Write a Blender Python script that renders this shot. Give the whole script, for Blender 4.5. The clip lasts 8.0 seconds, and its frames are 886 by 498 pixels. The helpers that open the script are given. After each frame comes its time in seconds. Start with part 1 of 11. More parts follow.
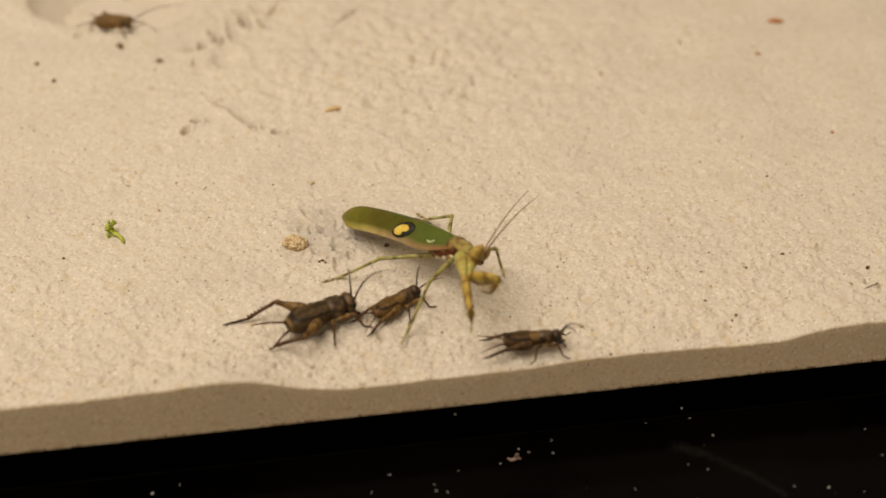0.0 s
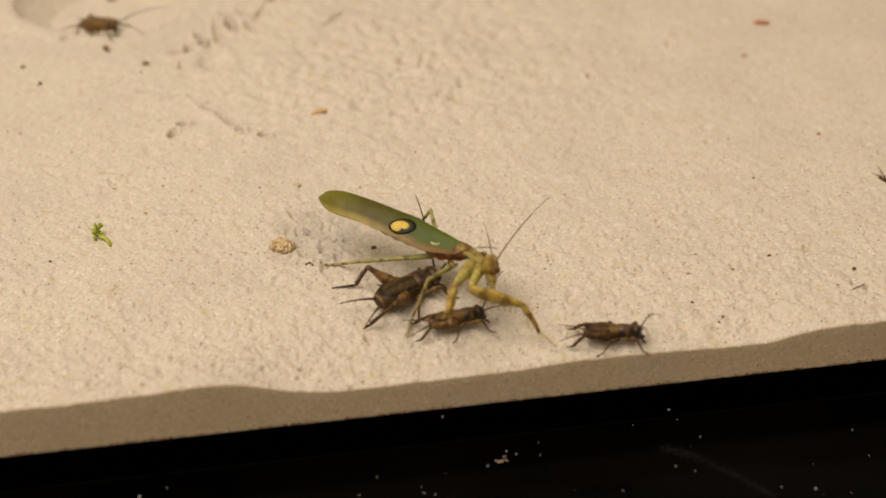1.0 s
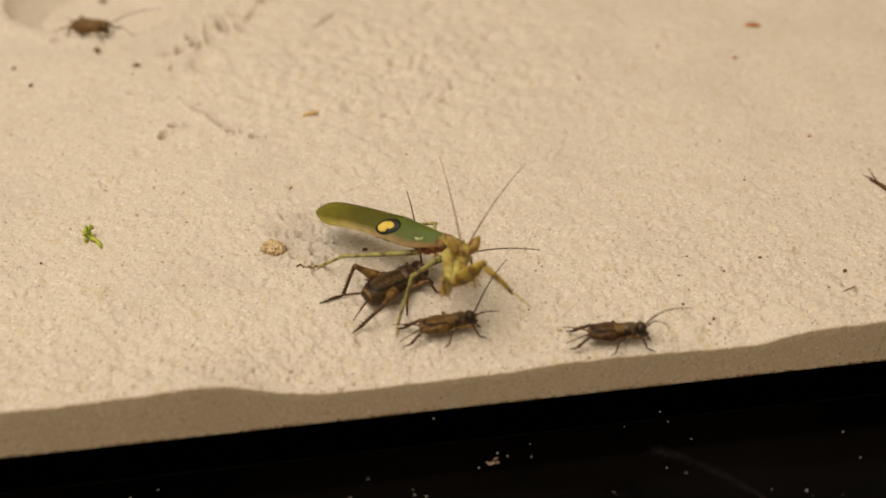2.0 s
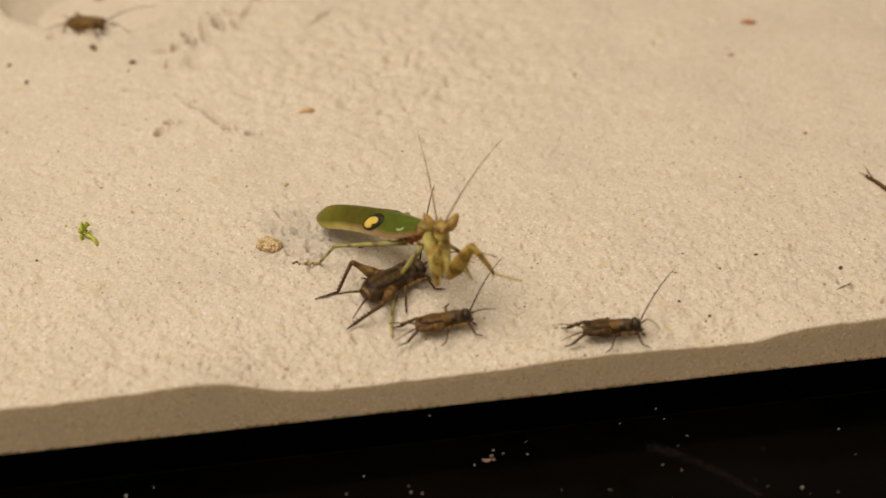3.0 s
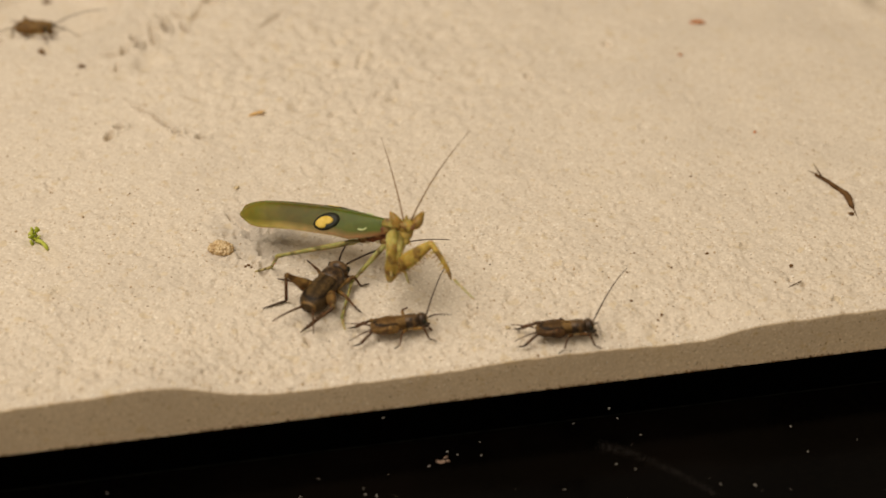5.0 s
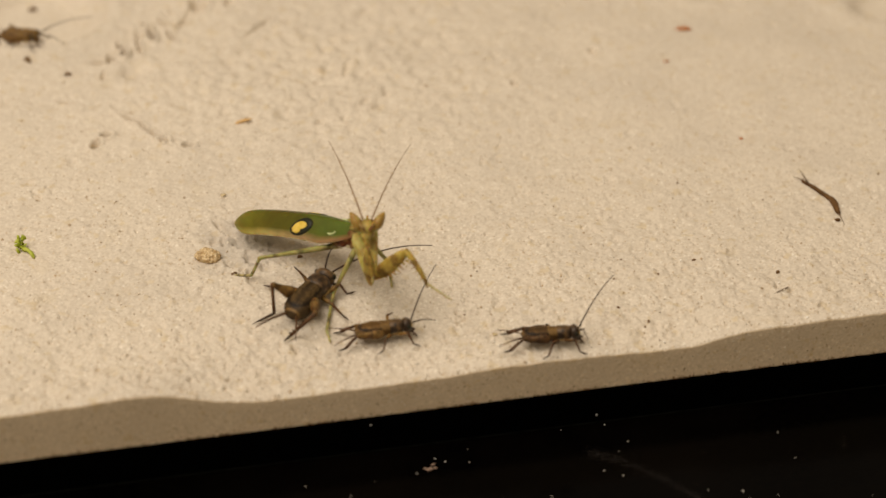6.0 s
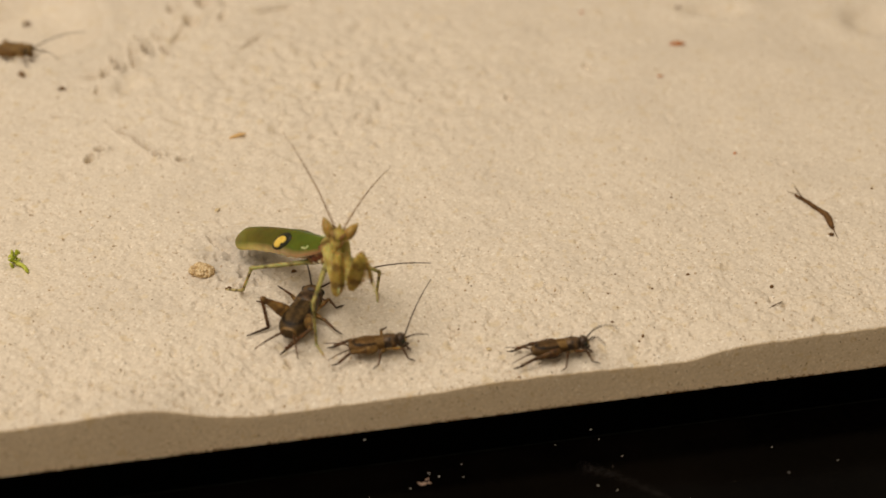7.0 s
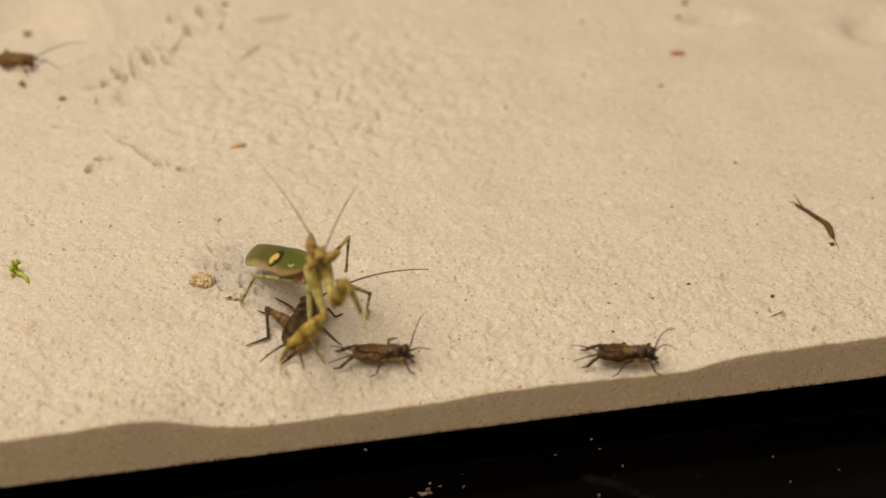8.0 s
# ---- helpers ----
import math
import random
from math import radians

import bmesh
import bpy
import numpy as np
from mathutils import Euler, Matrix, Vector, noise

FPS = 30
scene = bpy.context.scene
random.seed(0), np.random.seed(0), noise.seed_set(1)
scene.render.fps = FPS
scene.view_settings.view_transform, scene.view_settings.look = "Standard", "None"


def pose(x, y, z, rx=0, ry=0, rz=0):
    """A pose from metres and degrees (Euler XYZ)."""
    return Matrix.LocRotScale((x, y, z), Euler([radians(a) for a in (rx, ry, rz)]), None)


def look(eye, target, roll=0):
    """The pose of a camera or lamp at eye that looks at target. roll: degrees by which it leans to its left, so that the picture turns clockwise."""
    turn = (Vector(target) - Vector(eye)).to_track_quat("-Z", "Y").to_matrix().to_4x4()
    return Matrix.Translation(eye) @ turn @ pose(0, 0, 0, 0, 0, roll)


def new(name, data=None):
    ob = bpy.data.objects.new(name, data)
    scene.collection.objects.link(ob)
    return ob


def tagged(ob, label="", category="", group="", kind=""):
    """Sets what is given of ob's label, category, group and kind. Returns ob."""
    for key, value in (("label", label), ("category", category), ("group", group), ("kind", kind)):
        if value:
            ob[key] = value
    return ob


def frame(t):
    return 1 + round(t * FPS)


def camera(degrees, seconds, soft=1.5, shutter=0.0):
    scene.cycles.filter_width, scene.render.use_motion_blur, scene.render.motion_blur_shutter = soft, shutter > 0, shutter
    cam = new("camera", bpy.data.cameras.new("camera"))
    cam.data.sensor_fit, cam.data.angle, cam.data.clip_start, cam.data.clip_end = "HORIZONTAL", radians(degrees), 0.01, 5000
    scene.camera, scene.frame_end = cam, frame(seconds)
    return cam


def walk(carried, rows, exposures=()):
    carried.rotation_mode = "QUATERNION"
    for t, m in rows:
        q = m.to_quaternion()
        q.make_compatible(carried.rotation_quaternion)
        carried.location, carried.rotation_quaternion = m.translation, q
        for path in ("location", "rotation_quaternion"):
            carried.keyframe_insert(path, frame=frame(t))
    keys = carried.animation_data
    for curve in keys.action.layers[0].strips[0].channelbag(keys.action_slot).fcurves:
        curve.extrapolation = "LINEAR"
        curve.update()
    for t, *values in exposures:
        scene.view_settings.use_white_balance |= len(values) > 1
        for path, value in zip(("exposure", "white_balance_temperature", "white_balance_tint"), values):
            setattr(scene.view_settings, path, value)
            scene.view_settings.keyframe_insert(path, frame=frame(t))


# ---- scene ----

MM = 0.001

# ---- camera ----
cam = camera(26.0, 8.0, soft=1.6, shutter=0.4)
EYE = (-46.53 * MM, -238.65 * MM, 199.61 * MM)
walk(cam, [(t, pose(*EYE, rx, ry, rz)) for t, rx, ry, rz in (
    (0, 54.021, 0.366, -8.927), (0.5, 54.043, 0.293, -9.074), (1, 54.086, 0.243, -9.317), (1.5, 54.135, 0.147, -9.429),
    (1.7, 54.143, 0.117, -9.470), (2.8, 54.091, 0.014, -9.605), (3, 54.058, 0.005, -9.618), (3.5, 54.000, -0.000, -9.750),
    (4, 54.017, -0.049, -9.985), (4.5, 54.089, -0.140, -10.133), (4.7, 54.086, -0.289, -10.562), (5.8, 54.224, -0.465, -11.448),
    (6, 54.326, -0.496, -11.497), (6.5, 54.513, -0.594, -11.587), (7, 54.764, -0.593, -11.645), (7.5, 54.969, -0.590, -11.645),
    (8, 55.053, -0.569, -11.640),
)])
cam.data.dof.use_dof = True
cam.data.dof.focus_distance = 0.34
cam.data.dof.aperture_fstop = 12.0

# ---- light: one warm room lamp above the tank, a dim room around ----
world = bpy.data.worlds.new("room")
scene.world = world
world.use_nodes = True
world.node_tree.nodes["Background"].inputs[0].default_value = (1.0, 0.80, 0.56, 1)
world.node_tree.nodes["Background"].inputs[1].default_value = 0.35
lamp_data = bpy.data.lights.new("ceiling_lamp", "AREA")
lamp_data.shape, lamp_data.size, lamp_data.energy, lamp_data.color = "DISK", 0.8, 8.15, (1.0, 0.893, 0.775)
lamp = new("ceiling_lamp", lamp_data)
lamp.matrix_basis = look((-0.36, -0.10, 0.84), (0.0, 0.08, 0.0))


# ---- materials ----
def rgba(c):
    return (c[0], c[1], c[2], 1.0)


def surface(name, dark, light, rough=0.6, grain=300.0, bump=0.0, metal=0.0, spec=0.2, detail=4.0, second=None, second_scale=60.0, amount=0.5, glow=0.0):
    """A surface of two tones mixed by fine grain, with broader stains of a third tone and fine relief."""
    m = bpy.data.materials.new(name)
    m.use_nodes = True
    nt = m.node_tree
    b = nt.nodes["Principled BSDF"]
    b.inputs["Roughness"].default_value, b.inputs["Metallic"].default_value = rough, metal
    b.inputs["Subsurface Weight"].default_value, b.inputs["Subsurface Scale"].default_value = glow, 0.0008
    b.inputs["Specular IOR Level"].default_value = spec
    tc = nt.nodes.new("ShaderNodeTexCoord")
    n1 = nt.nodes.new("ShaderNodeTexNoise")
    n1.inputs["Scale"].default_value, n1.inputs["Detail"].default_value = grain, detail
    nt.links.new(tc.outputs["Object"], n1.inputs["Vector"])
    r = nt.nodes.new("ShaderNodeValToRGB")
    r.color_ramp.elements[0].position, r.color_ramp.elements[1].position = 0.32, 0.68
    r.color_ramp.elements[0].color, r.color_ramp.elements[1].color = rgba(dark), rgba(light)
    nt.links.new(n1.outputs["Fac"], r.inputs["Fac"])
    out = r.outputs["Color"]
    if second:
        n2 = nt.nodes.new("ShaderNodeTexNoise")
        n2.inputs["Scale"].default_value, n2.inputs["Detail"].default_value = second_scale, 3.0
        nt.links.new(tc.outputs["Object"], n2.inputs["Vector"])
        r2 = nt.nodes.new("ShaderNodeValToRGB")
        r2.color_ramp.elements[0].position, r2.color_ramp.elements[1].position = 0.45, 0.62
        r2.color_ramp.elements[0].color, r2.color_ramp.elements[1].color = (0, 0, 0, 1), (amount, amount, amount, 1)
        nt.links.new(n2.outputs["Fac"], r2.inputs["Fac"])
        mx = nt.nodes.new("ShaderNodeMix")
        mx.data_type = "RGBA"
        mx.inputs[7].default_value = rgba(second)
        nt.links.new(r2.outputs["Color"], mx.inputs[0])
        nt.links.new(out, mx.inputs[6])
        out = mx.outputs[2]
    nt.links.new(out, b.inputs["Base Color"])
    if bump:
        bp = nt.nodes.new("ShaderNodeBump")
        bp.inputs["Strength"].default_value, bp.inputs["Distance"].default_value = bump, 0.0002
        nt.links.new(n1.outputs["Fac"], bp.inputs["Height"])
        nt.links.new(bp.outputs["Normal"], b.inputs["Normal"])
    return m


def banded(name, base, light, band, period, rough=0.5, fill=0.35, phase=0.0, glow=0.0):
    """Insect cuticle with cross bands along the segment's own x axis, broken up by noise."""
    m = surface(name, base, light, rough=rough, grain=1100.0, bump=0.6, spec=0.2, glow=glow)
    nt = m.node_tree
    b = nt.nodes["Principled BSDF"]
    src = b.inputs["Base Color"].links[0].from_socket
    tc = nt.nodes.new("ShaderNodeTexCoord")
    sep = nt.nodes.new("ShaderNodeSeparateXYZ")
    nt.links.new(tc.outputs["Object"], sep.inputs[0])
    n = nt.nodes.new("ShaderNodeTexNoise")
    n.inputs["Scale"].default_value = 700.0
    nt.links.new(tc.outputs["Object"], n.inputs["Vector"])
    a = nt.nodes.new("ShaderNodeMath")
    a.operation = "MULTIPLY_ADD"
    a.inputs[1].default_value, a.inputs[2].default_value = 2 * math.pi / (period * MM), phase
    nt.links.new(sep.outputs["X"], a.inputs[0])
    a2 = nt.nodes.new("ShaderNodeMath")
    a2.operation = "MULTIPLY_ADD"
    a2.inputs[1].default_value = 5.0
    nt.links.new(n.outputs["Fac"], a2.inputs[0])
    nt.links.new(a.outputs[0], a2.inputs[2])
    s = nt.nodes.new("ShaderNodeMath")
    s.operation = "SINE"
    nt.links.new(a2.outputs[0], s.inputs[0])
    r = nt.nodes.new("ShaderNodeValToRGB")
    r.color_ramp.elements[0].position, r.color_ramp.elements[1].position = 0.35 - fill, 0.95
    r.color_ramp.elements[0].color, r.color_ramp.elements[1].color = (0, 0, 0, 1), (0.72, 0.72, 0.72, 1)
    nt.links.new(s.outputs[0], r.inputs["Fac"])
    mx = nt.nodes.new("ShaderNodeMix")
    mx.data_type = "RGBA"
    mx.inputs[7].default_value = rgba(band)
    nt.links.new(r.outputs["Color"], mx.inputs[0])
    nt.links.new(src, mx.inputs[6])
    nt.links.new(mx.outputs[2], b.inputs["Base Color"])
    return m


def sand_material(name, relief, tint=(1.0, 1.0, 1.0)):
    m = bpy.data.materials.new(name)
    m.use_nodes = True
    nt = m.node_tree
    b = nt.nodes["Principled BSDF"]
    b.inputs["Roughness"].default_value, b.inputs["Specular IOR Level"].default_value = 0.9, 0.25
    tc = nt.nodes.new("ShaderNodeTexCoord")

    def noise_node(scale, detail):
        n = nt.nodes.new("ShaderNodeTexNoise")
        n.inputs["Scale"].default_value, n.inputs["Detail"].default_value = scale, detail
        nt.links.new(tc.outputs["Object"], n.inputs["Vector"])
        return n

    def ramp(fac, p0, p1, c0, c1):
        r = nt.nodes.new("ShaderNodeValToRGB")
        r.color_ramp.elements[0].position, r.color_ramp.elements[1].position = p0, p1
        r.color_ramp.elements[0].color, r.color_ramp.elements[1].color = rgba(c0), rgba(c1)
        nt.links.new(fac, r.inputs["Fac"])
        return r.outputs["Color"]

    def mix(fac, a, c):
        mx = nt.nodes.new("ShaderNodeMix")
        mx.data_type = "RGBA"
        nt.links.new(fac, mx.inputs[0])
        nt.links.new(a, mx.inputs[6])
        mx.inputs[7].default_value = rgba(c)
        return mx.outputs[2]

    # single grains: each cell of a fine voronoi has its own tone
    v = nt.nodes.new("ShaderNodeTexVoronoi")
    v.inputs["Scale"].default_value = 2900.0
    nt.links.new(tc.outputs["Object"], v.inputs["Vector"])
    sep = nt.nodes.new("ShaderNodeSeparateColor")
    nt.links.new(v.outputs["Color"], sep.inputs[0])
    col = ramp(sep.outputs[0], 0.0, 1.0, (0.585, 0.51, 0.405), (0.695, 0.615, 0.498))
    col = mix(ramp(sep.outputs[1], 0.972, 0.98, (0, 0, 0), (0.4, 0.4, 0.4)), col, (0.36, 0.235, 0.11))
    col = mix(ramp(sep.outputs[2], 0.991, 0.994, (0, 0, 0), (0.38, 0.38, 0.38)), col, (0.14, 0.10, 0.06))
    col = mix(ramp(sep.outputs[0], 0.962, 0.972, (0, 0, 0), (0.4, 0.4, 0.4)), col, (0.86, 0.81, 0.70))
    honey = noise_node(140.0, 4.0)
    col = mix(ramp(honey.outputs["Fac"], 0.60, 0.72, (0, 0, 0), (0.14, 0.14, 0.14)), col, (0.55, 0.42, 0.20))
    flecks = noise_node(430.0, 2.0)
    col = mix(ramp(flecks.outputs["Fac"], 0.62, 0.67, (0, 0, 0), (0.3, 0.3, 0.3)), col, (0.54, 0.40, 0.17))
    broad = noise_node(55.0, 5.0)
    col = mix(ramp(broad.outputs["Fac"], 0.45, 0.75, (0, 0, 0), (0.35, 0.35, 0.35)), col, (0.50, 0.44, 0.36))
    mid = noise_node(320.0, 3.0)
    col = mix(ramp(mid.outputs["Fac"], 0.60, 0.78, (0, 0, 0), (0.3, 0.3, 0.3)), col, (0.52, 0.40, 0.26))
    # greyish patch where the sand has been turned over
    far = nt.nodes.new("ShaderNodeVectorMath")
    far.operation = "DISTANCE"
    far.inputs[1].default_value = (-0.0245, 0.041, 0.0)
    nt.links.new(tc.outputs["Object"], far.inputs[0])
    ragged = nt.nodes.new("ShaderNodeMath")
    ragged.operation = "MULTIPLY_ADD"
    ragged.inputs[1].default_value = 0.024
    nt.links.new(noise_node(240.0, 4.0).outputs["Fac"], ragged.inputs[0])
    nt.links.new(far.outputs["Value"], ragged.inputs[2])
    patch = nt.nodes.new("ShaderNodeMapRange")
    patch.inputs["From Min"].default_value, patch.inputs["From Max"].default_value = 0.023, 0.012
    patch.inputs["To Min"].default_value, patch.inputs["To Max"].default_value = 0.0, 0.6
    nt.links.new(ragged.outputs[0], patch.inputs["Value"])
    col = mix(patch.outputs[0], col, (0.40, 0.36, 0.31))
    wash = nt.nodes.new("ShaderNodeMix")
    wash.data_type, wash.blend_type = "RGBA", "MULTIPLY"
    wash.inputs[0].default_value = 1.0
    nt.links.new(col, wash.inputs[6])
    wash.inputs[7].default_value = rgba(tint)
    nt.links.new(wash.outputs[2], b.inputs["Base Color"])
    fine = noise_node(1500.0, 3.0)
    bp = nt.nodes.new("ShaderNodeBump")
    bp.inputs["Strength"].default_value, bp.inputs["Distance"].default_value = relief, 0.0003
    nt.links.new(fine.outputs["Fac"], bp.inputs["Height"])
    nt.links.new(bp.outputs["Normal"], b.inputs["Normal"])
    return m


def grain_material():
    m = bpy.data.materials.new("loose_grain")
    m.use_nodes = True
    nt = m.node_tree
    b = nt.nodes["Principled BSDF"]
    b.inputs["Roughness"].default_value = 0.6
    g = nt.nodes.new("ShaderNodeNewGeometry")
    r = nt.nodes.new("ShaderNodeValToRGB")
    tones = ((0.0, (0.10, 0.068, 0.036)), (0.012, (0.22, 0.14, 0.07)), (0.05, (0.42, 0.30, 0.17)), (0.2, (0.56, 0.46, 0.33)), (0.7, (0.70, 0.62, 0.50)), (0.95, (0.82, 0.77, 0.68)))
    for k, (p, c) in enumerate(tones):
        e = r.color_ramp.elements[k] if k < 2 else r.color_ramp.elements.new(p)
        e.position, e.color = p, rgba(c)
    nt.links.new(g.outputs["Random Per Island"], r.inputs["Fac"])
    nt.links.new(r.outputs["Color"], b.inputs["Base Color"])
    return m


SAND = sand_material("fine_sand", 0.42)
# same sand, smoother on the front face; yellower tint paints in warm bounced light
PRESSED_BOUNCE = sand_material("pressed_sand_warm_bounce", 0.08, (1.06, 0.955, 0.80))
GRAIN = grain_material()
BLACK = surface("black_plastic", (0.0003, 0.0003, 0.0003), (0.0007, 0.0006, 0.0006), rough=0.6, grain=400, spec=0.005)
# lighter black: the faint highlight of the base's lower edge, put into colour
EDGE_GLINT = surface("black_edge_glint", (0.0008, 0.0008, 0.0006), (0.004, 0.004, 0.003), rough=0.5, grain=260, spec=0.03)
TABLE = surface("dark_polished_table", (0.0003, 0.0002, 0.0002), (0.0009, 0.0007, 0.0005), rough=0.16, grain=900, spec=0.055, second=(0.0022, 0.0015, 0.001), second_scale=30)
DUST = surface("pale_dust", (0.30, 0.27, 0.23), (0.6, 0.56, 0.51), rough=0.7, grain=2000)
HUSK = surface("husk_brown", (0.10, 0.055, 0.03), (0.34, 0.24, 0.18), rough=0.5, grain=1400)
SMEAR = surface("thin_dust", (0.006, 0.005, 0.004), (0.018, 0.013, 0.010), rough=0.9, grain=2000)



def wing_material():
    """Leathery green forewing: clear green at the root, olive in the middle, yellowish at the tip, fading to a pinkish cream outer edge."""
    m = surface("wing_green", (0.78, 0.80, 0.74), (1.0, 1.0, 1.0), rough=0.42, grain=700, bump=0.3, spec=0.2, glow=0.25)
    nt = m.node_tree
    b = nt.nodes["Principled BSDF"]
    src = b.inputs["Base Color"].links[0].from_socket
    tc = nt.nodes.new("ShaderNodeTexCoord")
    n = nt.nodes.new("ShaderNodeTexNoise")
    n.inputs["Scale"].default_value = 260.0
    nt.links.new(tc.outputs["Object"], n.inputs["Vector"])

    def spread(layer, amount):
        at = nt.nodes.new("ShaderNodeAttribute")
        at.attribute_name = layer
        k = nt.nodes.new("ShaderNodeMath")
        k.operation = "MULTIPLY_ADD"
        k.inputs[1].default_value = amount
        nt.links.new(n.outputs["Fac"], k.inputs[0])
        nt.links.new(at.outputs["Fac"], k.inputs[2])
        o = nt.nodes.new("ShaderNodeMath")
        o.operation = "SUBTRACT"
        o.inputs[1].default_value = amount / 2
        nt.links.new(k.outputs[0], o.inputs[0])
        return o.outputs[0]

    def ramp(fac, tones):
        r = nt.nodes.new("ShaderNodeValToRGB")
        for i, (p, c) in enumerate(tones):
            e = r.color_ramp.elements[i] if i < 2 else r.color_ramp.elements.new(p)
            e.position, e.color = p, rgba(c)
        nt.links.new(fac, r.inputs["Fac"])
        return r.outputs["Color"]

    def mix(fac, a, c):
        mx = nt.nodes.new("ShaderNodeMix")
        mx.data_type = "RGBA"
        nt.links.new(fac, mx.inputs[0])
        nt.links.new(a, mx.inputs[6])
        nt.links.new(c, mx.inputs[7])
        return mx.outputs[2]

    along, across = spread("along", 0.16), spread("across", 0.12)
    green = ramp(along, ((0.0, (0.095, 0.128, 0.009)), (0.28, (0.086, 0.112, 0.007)), (0.44, (0.084, 0.084, 0.005)), (0.64, (0.092, 0.082, 0.005)), (0.84, (0.135, 0.130, 0.010)), (0.97, (0.17, 0.155, 0.017)), (1.0, (0.25, 0.20, 0.045))))
    edge = ramp(along, ((0.0, (0.30, 0.125, 0.055)), (0.16, (0.36, 0.20, 0.095)), (0.40, (0.38, 0.26, 0.13)), (0.66, (0.44, 0.34, 0.12)), (0.84, (0.40, 0.35, 0.08)), (1.0, (0.36, 0.32, 0.07))))
    out = mix(ramp(across, ((0.64, (0, 0, 0)), (0.94, (1, 1, 1)))), green, edge)
    mx = nt.nodes.new("ShaderNodeMix")
    mx.data_type, mx.blend_type = "RGBA", "MULTIPLY"
    mx.inputs[0].default_value = 1.0
    nt.links.new(src, mx.inputs[6])
    nt.links.new(out, mx.inputs[7])
    nt.links.new(mx.outputs[2], b.inputs["Base Color"])
    return m


WING = wing_material()
MARGIN = surface("wing_margin", (0.40, 0.27, 0.12), (0.52, 0.40, 0.18), rough=0.5, grain=700, bump=0.2, spec=0.2, glow=0.3)
SPOT = surface("spot_yellow", (0.62, 0.42, 0.05), (0.74, 0.54, 0.12), rough=0.5, grain=900)
RING = surface("spot_black", (0.012, 0.013, 0.006), (0.02, 0.02, 0.01), rough=0.45, grain=900)
IVORY = surface("ivory_fleck", (0.5, 0.42, 0.25), (0.7, 0.62, 0.42), rough=0.5, grain=900)
PALE = surface("pale_mark", (0.45, 0.50, 0.22), (0.6, 0.62, 0.35), rough=0.5, grain=900)
ABDOMEN = surface("mantis_abdomen", (0.30, 0.23, 0.10), (0.46, 0.38, 0.17), rough=0.5, grain=500, bump=0.4, second=(0.25, 0.13, 0.05), second_scale=300)
THORAX = surface("mantis_thorax", (0.07, 0.02, 0.009), (0.24, 0.075, 0.024), rough=0.5, grain=1200, bump=0.9, second=(0.36, 0.27, 0.085), second_scale=620, amount=0.7)
PRONOTUM = surface("mantis_pronotum", (0.12, 0.065, 0.02), (0.28, 0.18, 0.05), rough=0.5, grain=1100, bump=0.8, second=(0.40, 0.33, 0.09), second_scale=600, amount=0.7, glow=0.15)
HEAD = surface("mantis_head", (0.33, 0.235, 0.045), (0.50, 0.39, 0.105), rough=0.45, grain=1000, bump=0.7, second=(0.15, 0.065, 0.02), second_scale=520, amount=0.75, glow=0.25)
EYE_M = surface("mantis_eye", (0.36, 0.235, 0.045), (0.50, 0.36, 0.10), rough=0.3, grain=1500, second=(0.20, 0.10, 0.025), second_scale=500, amount=0.6, glow=0.2)
COXA = banded("mantis_coxa", (0.36, 0.30, 0.065), (0.52, 0.45, 0.15), (0.27, 0.175, 0.035), 5.0, fill=0.05, phase=1.0, glow=0.35)
RAPTOR = banded("mantis_raptor", (0.35, 0.235, 0.04), (0.53, 0.385, 0.09), (0.12, 0.05, 0.013), 3.4, fill=0.12, phase=0.6, glow=0.3)
LEGM = banded("mantis_leg", (0.27, 0.25, 0.07), (0.42, 0.385, 0.14), (0.085, 0.055, 0.02), 4.6, fill=0.05, phase=2.2, glow=0.3)
PALE_FOOT = surface("mantis_pale_foot", (0.34, 0.29, 0.11), (0.47, 0.41, 0.18), rough=0.5, grain=900, glow=0.3)
TARSM = banded("mantis_tarsus", (0.34, 0.28, 0.11), (0.45, 0.37, 0.17), (0.04, 0.026, 0.015), 1.3, fill=0.40)
WHISK = surface("mantis_antenna", (0.22, 0.14, 0.08), (0.32, 0.22, 0.13), rough=0.6, grain=1500)

C_DARK = surface("cricket_dark", (0.013, 0.008, 0.005), (0.055, 0.032, 0.016), rough=0.4, grain=1100, bump=0.7, second=(0.20, 0.115, 0.045), second_scale=760, amount=0.6, spec=0.3)
C_PALE = surface("cricket_pale", (0.26, 0.17, 0.06), (0.40, 0.28, 0.11), rough=0.5, grain=700, bump=0.3, second=(0.15, 0.08, 0.03), second_scale=450)
C_PAD = surface("cricket_pad", (0.10, 0.055, 0.017), (0.22, 0.127, 0.038), rough=0.5, grain=800, bump=0.4, second=(0.06, 0.036, 0.016), second_scale=500)
C_LEG = banded("cricket_leg", (0.10, 0.054, 0.015), (0.24, 0.138, 0.04), (0.055, 0.025, 0.009), 2.9, fill=0.05, glow=0.12)
C_LEG_DARK = banded("cricket_leg_dark", (0.045, 0.022, 0.008), (0.12, 0.06, 0.019), (0.03, 0.016, 0.008), 2.6, fill=0.15, glow=0.1)
C_SHANK = surface("cricket_shank", (0.045, 0.022, 0.009), (0.125, 0.06, 0.021), rough=0.5, grain=900, bump=0.4, glow=0.1)
C_FOOT = surface("cricket_foot", (0.02, 0.011, 0.006), (0.065, 0.034, 0.014), rough=0.5, grain=900)


